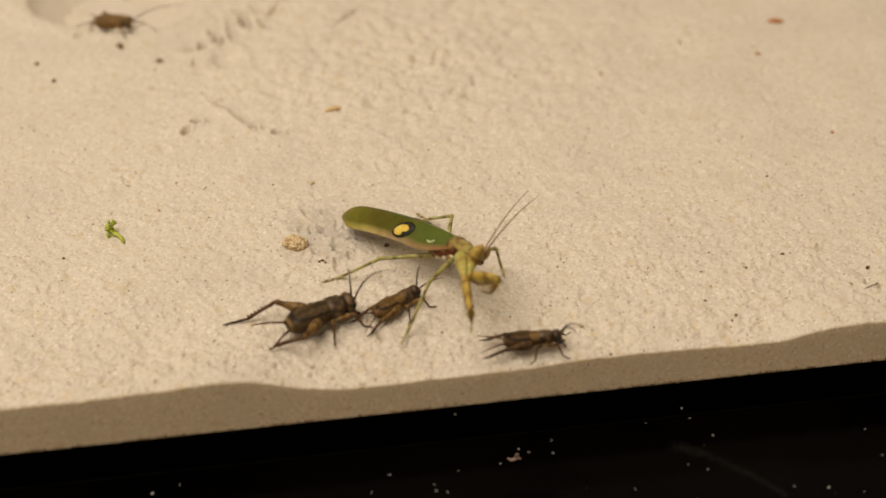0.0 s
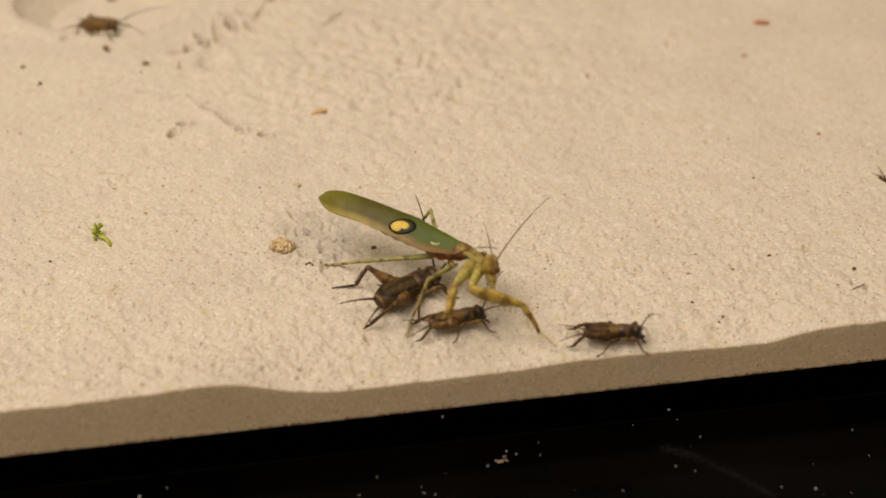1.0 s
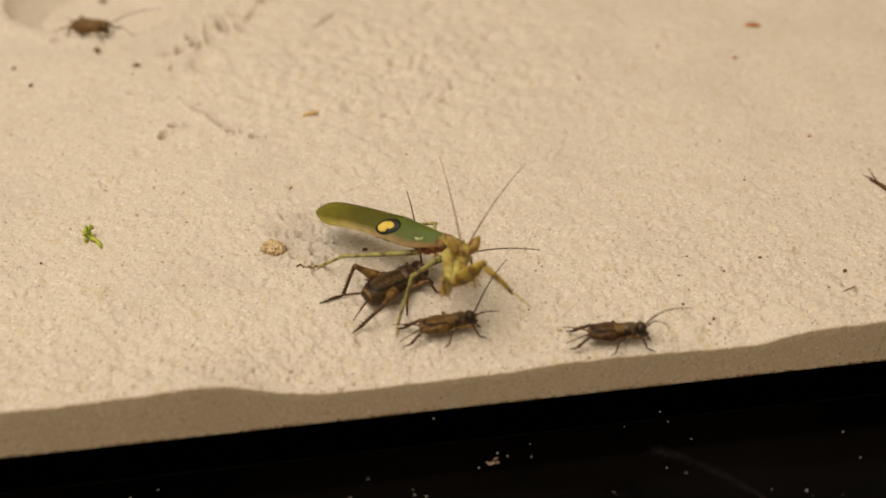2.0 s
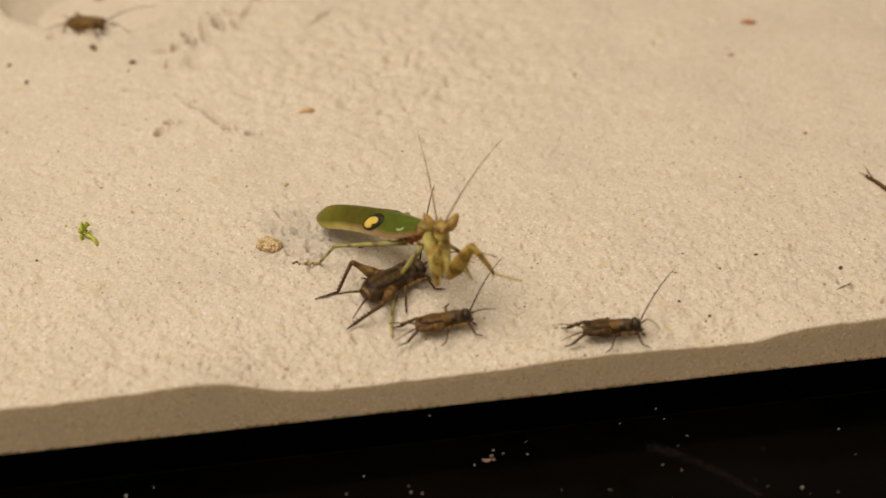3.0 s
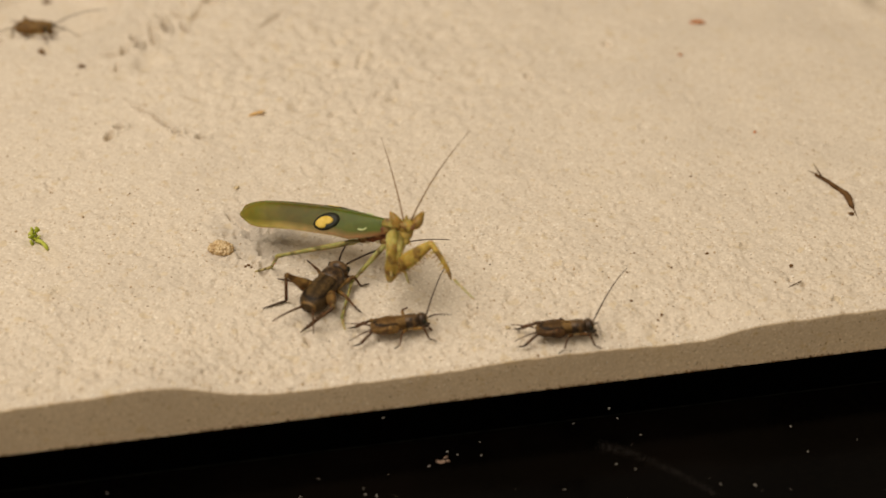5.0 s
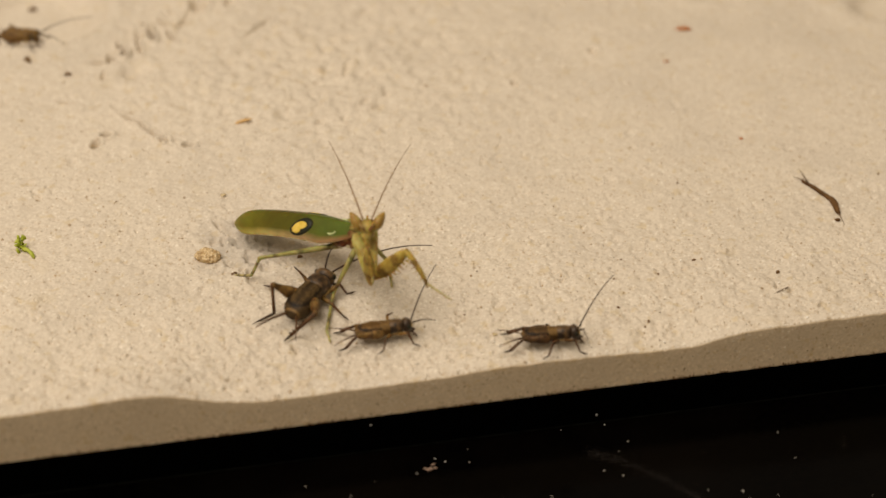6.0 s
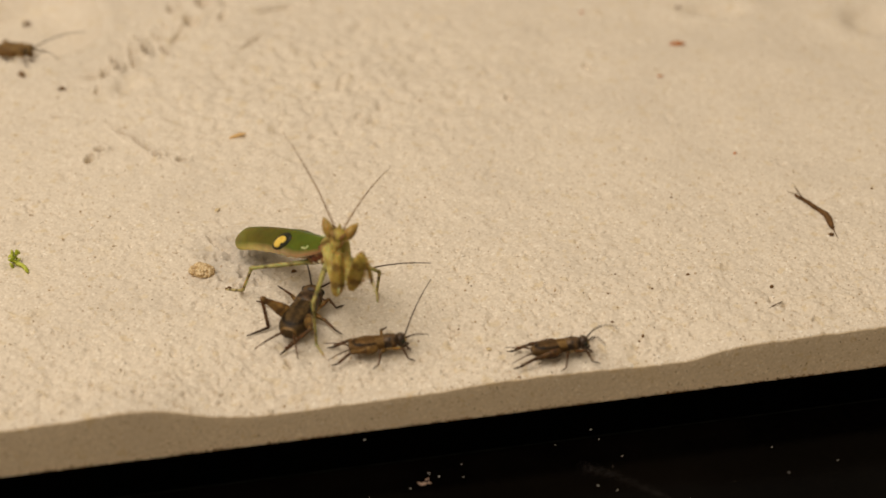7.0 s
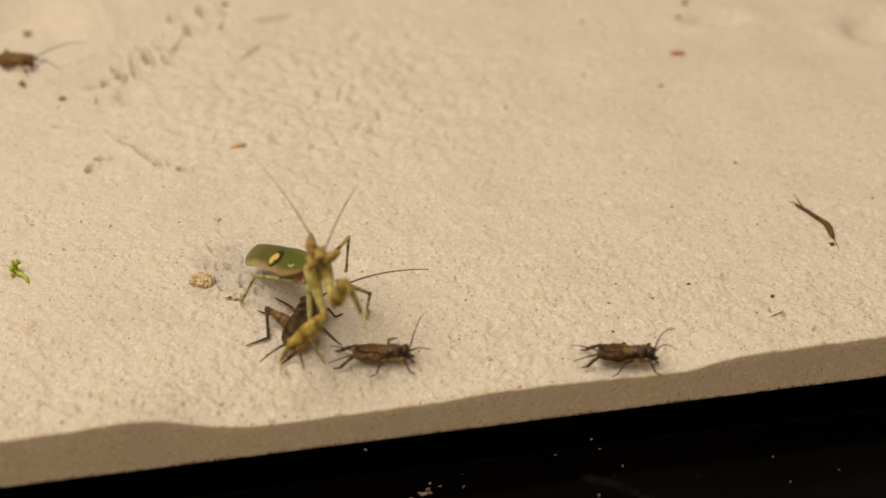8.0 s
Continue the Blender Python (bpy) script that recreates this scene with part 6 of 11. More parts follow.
    walk(mantis_limbs["femur_ml"], path(
        (0, -1.32, 0.49, -2.39, 7.6, -2.8, 33.6), (0.3, -1.81, 0.42, -2.67, 6.9, -9.3, 28.3), (0.5, -2.22, 1.08, -3.04, 4.9, -16.8, 9.8), (0.7, -2.23, 1.38, -3.3, 6.1, -22.3, 2.9),
        (0.8, -2.63, 0.64, -3.61, 6, -23.8, 17), (1, -2.25, 1.4, -3.82, 7.3, -31.9, 2.4), (1.2, -2.69, 1.52, -3.08, 6.8, -15.1, -0.4), (1.5, -2.27, 0.63, -2.34, 7.6, -0.9, 19.4),
        (1.7, -3.16, 1.14, -2.28, 6.5, 0.4, 6.2), (2.2, -2.9, 1.68, -1.92, -0.1, 7, -3.2), (2.8, -3.01, 1.43, -1.45, -5.3, 14.8, 1.3), (3, -1.59, 0.88, -0.45, 1.2, 44.4, 19.1),
        (3.2, -2.06, 1.55, -0.5, -6.4, 38.5, -1.2), (3.5, -0.99, 2.21, -1.92, -12.4, 15.4, -30.9), (4, 0.78, 0.63, -2.2, -7.1, -5.6, -56.1), (4.5, 0.45, 1.07, -2.25, -6.6, -5.7, -59.6),
        (4.7, 0.47, 0.92, -2.22, -6, -7.3, -64.7), (5.2, 0.62, 0.91, -2.3, -10.2, 0.2, -54.2), (5.8, 1.01, 0.62, -2.48, -13.9, 8.7, -47.5), (6, -0.17, 1.68, -2.13, -12.5, 22.4, -25.3),
        (6.5, -0.16, 1.58, -2.12, -9.6, 26, -12.7), (6.8, -0.26, 1.23, -1.75, 6.4, 45.7, 30.2), (7, 0.25, 1.6, -2.42, 21.6, 48.2, 62.5), (7.2, 0.2, 3.09, -3.6, 29.6, 39.2, 90.1),
        (7.5, -1.34, 5.52, -4.42, 30.2, 26.2, 111), (7.8, -0.01, 3.8, -4.03, 32, 36.8, 95.2), (8, -0.55, 3.6, -4.11, 36.3, 39.1, 109.7)))
    walk(mantis_limbs["tibia_ml"], path(
        (0, 4.92, 4.64, -2.02, 16, 45.3, 135.3), (0.3, 4.71, 3.93, -1.46, 9.3, 46.1, 132.4), (0.5, 4.85, 2.31, -0.88, 2, 49.7, 124), (0.7, 4.7, 1.73, -0.45, -9.5, 49.2, 113.4),
        (0.8, 3.93, 2.64, -0.58, -8.7, 45.9, 110.2), (1, 4.12, 1.67, 0.14, -12.1, 53.6, 104.4), (1.2, 4.55, 1.47, -1.13, -4.7, 48.3, 113.6), (1.5, 4.8, 3.12, -2.23, 1.4, 43.1, 123.8),
        (1.7, 4.3, 1.94, -2.33, 1.9, 43.2, 123.7), (2.2, 4.53, 1.26, -2.83, 17.5, 52.3, 128.8), (2.8, 4.24, 1.59, -3.37, 47.6, 64.5, 138.6), (3, 3.48, 2.63, -5.7, 29.5, 44.8, 141.1),
        (3.2, 3.8, 1.42, -5.17, 28, 44.5, 140.2), (3.5, 5.21, -1.51, -3.92, 23.1, 47.2, 134.4), (4, 4.95, -5.56, -1.46, 9.8, 55.6, 107.6), (4.5, 4.23, -5.37, -1.5, 9, 54.5, 108.7),
        (4.7, 3.66, -5.8, -1.26, 8.4, 56, 106.4), (5.2, 5.01, -5.17, -2.33, 16.4, 53.3, 119.7), (5.8, 6.02, -4.84, -3.61, 22.4, 48.5, 132.8), (6, 6.1, -1.28, -4.98, 24.7, 44.3, 140.1),
        (6.5, 6.42, 0.09, -5.41, 27.1, 47, 146.1), (6.8, 4.26, 3.87, -7.12, 25.8, 41, 155.1), (7, 2.56, 6.03, -8.01, 23.3, 36.5, 161.2), (7.2, 0.19, 8.9, -8.33, 20.5, 34.6, 166.5),
        (7.5, -3.76, 11.8, -7.73, 16.2, 33.4, 172.8), (7.8, -0.56, 9.79, -8.52, 32.9, 44.1, 162.1), (8, -2.52, 9.08, -8.83, 17.5, 26.1, 167.8)))
    walk(mantis_limbs["tarsus_ml"], path(
        (0, 0.17, 9.34, -8.78, -8.4, 17.7, -38.6), (0.3, 0.27, 8.8, -8.31, -4.1, 16.1, -38.5), (0.5, 1.42, 7.4, -8.13, 0, 16.4, -44.9), (0.7, 2.24, 7.43, -7.64, 6.9, 12.7, -47.4),
        (0.8, 1.65, 8.85, -7.4, 6.8, 14.7, -55.8), (1, 2.72, 7.12, -7.52, 7.8, 10.8, -55), (1.2, 2.02, 7.26, -8.22, 4.4, 15.7, -50.4), (1.5, 0.93, 8.89, -8.71, -0.1, 14.8, -50.3),
        (1.7, 0.45, 7.7, -8.83, -0.4, 14.7, -50.9), (2.2, 0.89, 5.78, -10.35, -7.9, 18.2, -43.6), (2.8, 1.18, 4.29, -11.94, -13.3, 29.3, -25.4), (3, -1.76, 6.87, -12.39, -15.4, 21, -31.6),
        (3.2, -1.4, 5.77, -11.83, -14.5, 21.1, -29.7), (3.5, 0.69, 3.11, -10.88, -11.9, 17.9, -27.8), (4, 3.33, -0.44, -9.3, -7.4, 3.5, -50.1), (4.5, 2.46, -0.14, -9.23, -6.5, 2.1, -61),
        (4.7, 2.16, -0.71, -9.14, -6.1, 2.2, -62.3), (5.2, 2.19, -0.24, -9.95, -10.3, 5.3, -59.4), (5.8, 1.74, -0.22, -10.73, -14.5, 9.4, -56.4), (6, 0.88, 3.07, -11.62, -17, 10.8, -52.7),
        (6.5, 1.05, 3.71, -12.36, -16.8, 14.9, -44.7), (6.8, -2.25, 6.88, -13.35, -19.4, 17.5, -45.4), (7, -4.67, 8.49, -13.67, -20.9, 19.8, -44.5), (7.2, -7.42, 10.73, -13.72, -21.2, 22, -42.5),
        (7.5, -11.63, 12.79, -12.95, -21.7, 23.7, -42.2), (7.8, -7.05, 11.89, -15.13, -13.8, 27.5, -19.2), (8, -10.86, 10.88, -13.01, -22, 25.7, -40.6)))
    walk(mantis_limbs["femur_hr"], path(
        (0, -0.8, 1.71, -2.71, -9.2, -5, -136.7), (0.3, -2.58, -0.38, -2.37, -7.4, -2.1, -145.3), (0.5, -3.39, -1.15, -2.19, -5.4, 7.3, -156.5), (0.7, -3.59, -1.18, -2.14, -3.7, 13.1, -152.6),
        (0.8, -2.6, -0.75, -1.85, -5, 14.2, -155), (1, -1.86, -0.75, -1.48, -5.1, 18.5, -162.2), (1.2, -3.33, -1.07, -2.12, -5.9, 10.4, -153.6), (1.5, -3.42, -1.03, -2.2, -8.1, 6.3, -148.9),
        (1.7, -3.84, -1.3, -2.27, -7.9, 4.7, -151.5), (2.2, -3.51, -0.97, -2.36, -7.7, -4.1, -142.2), (2.8, -3.17, -0.47, -2.65, -8.5, -13.5, -135.2), (3, -2.94, -0.39, -2.72, -8.9, -14.1, -138.6),
        (3.2, -3.01, -0.44, -2.72, -8.3, -14.7, -138.3), (3.5, -4.18, -1.48, -2.31, -6.3, -14.7, -133.4), (4, -5.13, -2.28, -2.11, 1.8, -6.34, -144.88), (4.5, -5.27, -2.18, -2.17, 2.7, -5.9, -147.42),
        (4.7, -5.27, -2.18, -2.17, 2.8, -5.9, -147.42), (5.2, -4.97, -2.1, -2.15, -0.8, -9.68, -140.04), (5.8, -4.68, -2.02, -2.13, -5.8, -13.3, -132.5), (6, -3.84, -1.07, -2.46, -9.2, -15.4, -129.5),
        (6.5, -3.41, -0.47, -2.65, -10.6, -15.2, -127.5), (6.8, -2.26, 0.41, -2.91, -11, -12.7, -135.4), (7, -1.76, 0.66, -2.89, -11.8, -10.3, -138.5), (7.2, -0.91, 0.47, -2.78, -8.4, -7.1, -149.1),
        (7.5, -1.59, -0.74, -2.58, -2.1, -6, -163.8), (7.8, -1.56, -0.65, -2.62, -3.1, -6.6, -162.2), (8, -1.67, -0.68, -2.65, -3.4, -7.5, -162)))
    walk(mantis_limbs["tibia_hr"], path(
        (0, -10.95, -7.86, -1.5, -8.9, 21.3, -145.5), (0.3, -14.08, -8.35, -1.86, -1.6, 23.5, 173.8), (0.5, -16.12, -6.69, -3.96, -5.1, 23.8, -172.3), (0.7, -15.7, -7.47, -5.3, -8.2, 38.9, 168.9),
        (0.8, -14.9, -6.49, -5.28, -9.5, 35.9, 157.3), (1, -14.5, -4.8, -5.91, -9.4, 33.7, 159.5), (1.2, -15.67, -7.18, -4.66, -7.4, 35.2, 151.4), (1.5, -15.33, -8.22, -3.72, -5.2, 31.7, 159.9),
        (1.7, -16.1, -7.96, -3.41, -4.6, 32.6, 158.1), (2.2, -14.54, -9.53, -1.36, 2.4, 30.9, 168.8), (2.8, -12.82, -10.07, 0.61, 7.9, 27.9, -179.2), (3, -13.12, -9.36, 0.69, 11.3, 32.8, 176.3),
        (3.2, -13.12, -9.46, 0.84, 8, 31.2, -178.3), (3.5, -13.48, -11.33, 1.24, 10.9, 38.6, 176.6), (4, -16.51, -10.28, -0.56, 11.8, 51.15, 129.72), (4.5, -17, -9.68, -0.73, 10, 49.79, 127.99),
        (4.7, -17, -9.68, -0.73, 10.1, 49.79, 127.99), (5.2, -15.55, -10.96, 0.2, 14.1, 46.78, 145.27), (5.8, -13.88, -12.07, 1.08, 16.1, 41.5, 160.1), (6, -12.42, -11.48, 1.27, 18.5, 41.9, 162.7),
        (6.5, -11.64, -11.19, 1.01, 20.4, 44.3, 163.8), (6.8, -11.99, -9.18, 0.17, 17.3, 40, 171.6), (7, -12.07, -8.47, -0.39, 13.5, 36.9, 177.1), (7.2, -12.82, -6.67, -1.06, 8.5, 35.2, -177.1),
        (7.5, -14.96, -4.63, -1.13, 1.5, 34.2, -169.6), (7.8, -14.79, -4.91, -1, 0.7, 33, -169.2), (8, -14.87, -4.97, -0.83, 0.5, 32.1, -169.2)))
    walk(mantis_limbs["tarsus_hr"], path(
        (0, -17.47, -12.35, -4.59, -11.7, -4, -118.4), (0.3, -21.83, -7.51, -5.25, -8.2, -3.2, -138.1), (0.5, -23.83, -7.73, -7.39, -5.6, 2.1, -145.1), (0.7, -22.19, -6.19, -10.64, -3.5, 9.5, -151.6),
        (0.8, -21.25, -3.83, -10.27, -4.3, 9.3, -149.4), (1, -21.12, -2.32, -10.63, -3.8, 10, -152.3), (1.2, -21.76, -3.86, -9.56, -5.8, 6.1, -154), (1.5, -22.12, -5.74, -8.19, -8, 2.6, -150.9),
        (1.7, -22.75, -5.29, -7.99, -8, 2.8, -143.6), (2.2, -21.7, -8.12, -5.73, -7.7, -5.2, -142), (2.8, -20.33, -10.18, -3.37, -6.9, -13.6, -140.5), (3, -20.25, -8.9, -3.91, -8.7, -15.8, -139),
        (3.2, -20.38, -9.67, -3.57, -6.1, -15.6, -145.4), (3.5, -20.11, -10.93, -4.07, -1.9, -11.6, -150.8), (4, -19.92, -6.18, -7.18, 5.3, -9.25, -124.94), (4.5, -20.38, -5.36, -7.22, 5.6, -4.13, -130.43),
        (4.7, -20.38, -5.36, -7.22, 5.1, -4.13, -130.43), (5.2, -20.34, -7.65, -5.99, 3.8, -7.49, -147.25), (5.8, -19.87, -9.91, -4.55, 2, -10.2, -164.3), (6, -18.47, -9.6, -4.4, -1.8, -13.5, -155.2),
        (6.5, -17.49, -9.49, -4.93, -3.5, -14.5, -151.3), (6.8, -18.43, -8.23, -5.29, -7.2, -16.7, -146.3), (7, -18.86, -8.12, -5.5, -10.4, -17.7, -141.7), (7.2, -19.76, -7.02, -5.95, -13.8, -17.2, -135),
        (7.5, -21.87, -5.9, -5.91, -17.3, -15.7, -127.3), (7.8, -21.8, -6.24, -5.63, -18.5, -15.7, -125.7), (8, -21.94, -6.31, -5.35, -19.2, -15.9, -125)))
    walk(mantis_limbs["femur_hl"], path(
        (0, -4.2, 1.5, -2.3, 10.7, -4.3, 127), (0.3, -4.2, 1.5, -2.3, 5.8, -3.8, 130), (0.5, -4.2, 1.5, -2.3, 0.7, -0.4, 128.9), (0.7, -4.2, 1.5, -2.3, -6.7, 1.5, 130),
        (0.8, -4.2, 1.5, -2.3, -7, -7.5, 129.5), (1, -4.2, 1.5, -2.3, -7.9, -7.1, 128.1), (1.2, -4.2, 1.5, -2.3, -3.7, -1.6, 123), (1.5, -4.2, 1.5, -2.3, 2.1, 4.6, 115.3),
        (1.7, -4.2, 1.5, -2.3, 2.4, 5.7, 115), (2.2, -4.2, 1.5, -2.3, 9.1, 7.6, 129.8), (2.8, -4.2, 1.5, -2.3, 15.6, 2.4, 144.6), (3, -4.2, 1.5, -2.3, 16.7, 2.3, 145.2),
        (3.2, -4.2, 1.5, -2.3, 16.6, 1.9, 142.7), (3.5, -4.2, 1.5, -2.3, 14.7, 8.6, 135.8), (4, -4.2, 1.5, -2.3, 7.5, 20.8, 123), (4.5, -4.2, 1.5, -2.3, 6.6, 24.3, 113.7),
        (4.7, -4.2, 1.5, -2.3, 6.2, 25.4, 112.8), (5.2, -4.2, 1.5, -2.3, 10.8, 23.8, 115.2), (5.8, -4.2, 1.5, -2.3, 15.8, 21.8, 122.3), (6, -4.2, 1.5, -2.3, 18.2, 15.6, 125.6),
        (6.5, -4.2, 1.5, -2.3, 18.8, 16.1, 131.2), (6.8, -4.2, 1.5, -2.3, 21.7, 12.8, 130.7), (7, -4.2, 1.5, -2.3, 23.4, 11.2, 132.2), (7.2, -4.2, 1.5, -2.3, 24.7, 2.6, 124.1),
        (7.5, -4.2, 1.5, -2.3, 26.9, -13.8, 110.5), (7.8, -4.2, 1.5, -2.3, 27.5, -14.1, 112.2), (8, -4.2, 1.5, -2.3, 27.9, -14.8, 112.9)))
    walk(mantis_limbs["tibia_hl"], path(
        (0, -10.51, 9.86, -1.52, 1.6, 19.4, 174.2), (0.3, -10.94, 9.52, -1.6, -1.4, 23.8, 173.1), (0.5, -10.79, 9.67, -2.23, -4.1, 30.2, 171.6), (0.7, -10.95, 9.54, -2.58, -8.9, 44.2, 167.4),
        (0.8, -10.83, 9.53, -0.93, -13.8, 57.6, 162), (1, -10.63, 9.7, -1, -15.4, 61.6, 160), (1.2, -9.91, 10.3, -2, -8.9, 42.6, 167.6), (1.5, -8.67, 10.97, -3.14, -6.2, 25.3, 171),
        (1.7, -8.62, 10.97, -3.35, -5.9, 23.7, 171.3), (2.2, -10.87, 9.49, -3.69, 0.8, 16.7, 173.9), (2.8, -12.75, 7.58, -2.75, 8.3, 16.1, 176), (3, -12.81, 7.49, -2.72, 8.7, 18.9, 176.5),
        (3.2, -12.55, 7.86, -2.64, 8.6, 18.9, 176.5), (3.5, -11.65, 8.74, -3.87, 7.9, 16.5, 175.9), (4, -9.55, 9.73, -6.02, 6.8, 18.8, 175.9), (4.5, -8.05, 10.26, -6.62, 6.7, 16.6, 175.6),
        (4.7, -7.88, 10.24, -6.8, 6.6, 16.1, 175.5), (5.2, -8.3, 10.19, -6.54, 7, 12.4, 175.2), (5.8, -9.41, 9.74, -6.2, 7.5, 6.7, 174.5), (6, -10.09, 9.72, -5.13, 8, 9.4, 175),
        (6.5, -10.84, 9.1, -5.21, 8.1, 8, 174.8), (6.8, -10.87, 9.27, -4.62, 8.8, 15.9, 176.1), (7, -11.12, 9.13, -4.33, 9.4, 20.1, 176.9), (7.2, -10.08, 10.18, -2.77, 15, 53.1, -174.2),
        (7.5, -7.76, 11.05, 0.2, 14.9, 52.3, -174.4), (7.8, -8.05, 10.93, 0.26, 14.8, 51.5, -174.6), (8, -8.15, 10.85, 0.38, 14.8, 50.9, -174.8)))
    walk(mantis_limbs["tarsus_hl"], path(
        (0, -18.48, 10.67, -4.35, 1.7, -8.6, 172.6), (0.3, -18.66, 10.46, -5.03, -1.2, -5.1, 172.9), (0.5, -18.06, 10.74, -6.51, -3.5, 0.1, 172.7), (0.7, -16.9, 10.86, -8.51, -6.5, 7.5, 171.8),
        (0.8, -15.15, 10.93, -8.11, -7.4, 7, 171.7), (1, -14.42, 11.08, -8.48, -7.4, 8.5, 171.5), (1.2, -16.02, 11.65, -7.76, -6.5, 4, 172.2), (1.5, -16.25, 12.17, -6.78, -5.5, -1.3, 172.8),
        (1.7, -16.31, 12.15, -6.77, -5.3, -1.4, 172.8), (2.2, -18.96, 10.36, -6.13, 1, -7.2, 172.6), (2.8, -20.9, 8.15, -5.11, 8.5, -12.4, 171), (3, -20.84, 7.98, -5.47, 8.8, -14.4, 170.7),
        (3.2, -20.57, 8.35, -5.4, 8.6, -13.4, 170.8), (3.5, -19.78, 9.32, -6.28, 7.9, -8.7, 171.5), (4, -17.58, 10.31, -8.76, 6.5, 1, 172.6), (4.5, -16.17, 10.89, -9.06, 6.5, 1.4, 172.6),
        (4.7, -16.02, 10.88, -9.16, 6.4, 1.8, 172.6), (5.2, -16.57, 10.89, -8.36, 7, -2.7, 172.2), (5.8, -17.82, 10.54, -7.19, 7.8, -7.7, 171.6), (6, -18.44, 10.46, -6.52, 8.3, -11.1, 171.1),
        (6.5, -19.22, 9.86, -6.39, 8.5, -12.3, 171), (6.8, -19.03, 9.82, -6.95, 9.1, -15.9, 170.4), (7, -19.09, 9.56, -7.26, 9.5, -18.4, 170), (7.2, -15.16, 9.67, -9.57, 10.8, -14.7, 167.5),
        (7.5, -12.94, 10.55, -6.52, 15.2, 5, 161.2), (7.8, -13.33, 10.43, -6.39, 14.9, 3.6, 162.1), (8, -13.49, 10.36, -6.22, 14.9, 2.9, 162.4)))
    walk(cricket_a, path(
        (0, -28.59, 14.93, 0, 0, 0, 21.3), (0.3, -25.69, 16.95, 0, 0, 0, 28.4), (0.5, -21.61, 17.97, 0, 0, 0, 35), (0.7, -14.17, 20.1, 0, 0, 0, 30),
        (0.8, -12.03, 20.64, 0, 0, 0, 30.7), (1, -11.02, 19.82, 0, 0, 0, 26.3), (1.2, -11.34, 20.88, 0, 0, 0, 30), (1.5, -11.33, 21.48, 0, 0, 0, 27.4),
        (1.7, -11.35, 22.05, 0, 0, 0, 27.4), (2.8, -11.1, 21.75, 0, 0, 0, 24.6), (3, -10.99, 21.82, 0, 0, 0, 28.1), (3.2, -11.28, 22.07, 0, 0, 0, 29.4),
        (3.3, -12.18, 21.73, 0, 0, 0, 41.6), (3.5, -14.13, 21.06, 0, 0, 0, 56.6), (4, -15.24, 20.8, 0, 0, 0, 51.8), (4.5, -15.04, 20.31, 0, 0, 0, 48.7),
        (4.7, -14.89, 20.9, 0, 0, 0, 53.2), (5.8, -14.64, 21.29, 0, 0, 0, 54.3), (6, -15.04, 21.28, 0, 0, 0, 51.4), (6.5, -15.41, 20.54, 0, 0, 0, 57),
        (6.8, -15.73, 20.6, 0, 0, 0, 62.3), (7, -15.53, 20.56, 0, 0, 0, 59.8), (7.2, -15.63, 20.58, 0, 0, 0, 63.4), (7.5, -15.49, 20.54, 0, 0, 0, 65.7),
        (8, -15.52, 20.3, 0, 0, 0, 64.2)))
    walk(limbs_a["femur_hr"], path(
        (0, -1.06, -1.45, 2.24, 0, -11.7, -140.2), (0.3, -1.06, -1.45, 2.24, 0, -2.7, -164.9), (0.5, -1.06, -1.45, 2.24, 0, -7.8, -151.2), (0.7, -1.06, -1.45, 2.24, 0, 7.6, -161),
        (0.8, -1.06, -1.45, 2.24, 0, 2.9, -169.7), (1, -1.06, -1.45, 2.24, 0, -22.1, -146.4), (1.2, -1.06, -1.45, 2.24, 0, -13.9, -145.9), (1.5, -1.06, -1.45, 2.24, 0, -17, -147.2),
        (1.7, -1.06, -1.45, 2.24, 0, -14, -145.2), (2.8, -1.06, -1.45, 2.24, 0, -13.7, -140.4), (3, -1.06, -1.45, 2.24, 0, -8.2, -145.1), (3.2, -1.06, -1.45, 2.24, 0, -6, -146),
        (3.3, -1.06, -1.45, 2.24, 0, -8.7, -152), (3.5, -1.06, -1.45, 2.24, 0, -13.3, -152.5), (4, -1.06, -1.45, 2.24, 0, -16.7, -137.3), (4.5, -1.06, -1.45, 2.24, 0, -20.4, -141),
        (4.7, -1.06, -1.45, 2.24, 0, -18.1, -146), (5.8, -1.06, -1.45, 2.24, 0, -15.3, -144.9), (6, -1.06, -1.45, 2.24, 0, -18.5, -147.6), (6.5, -1.06, -1.45, 2.24, 0, -18.6, -149.1),
        (6.8, -1.06, -1.45, 2.24, 0, -19.4, -153), (7, -1.06, -1.45, 2.24, 0, -20.7, -152.7), (7.2, -1.06, -1.45, 2.24, 0, -17.1, -153.3), (7.5, -1.06, -1.45, 2.24, 0, -12.2, -154.3),
        (8, -1.06, -1.45, 2.24, 0, -21.2, -157.2)))
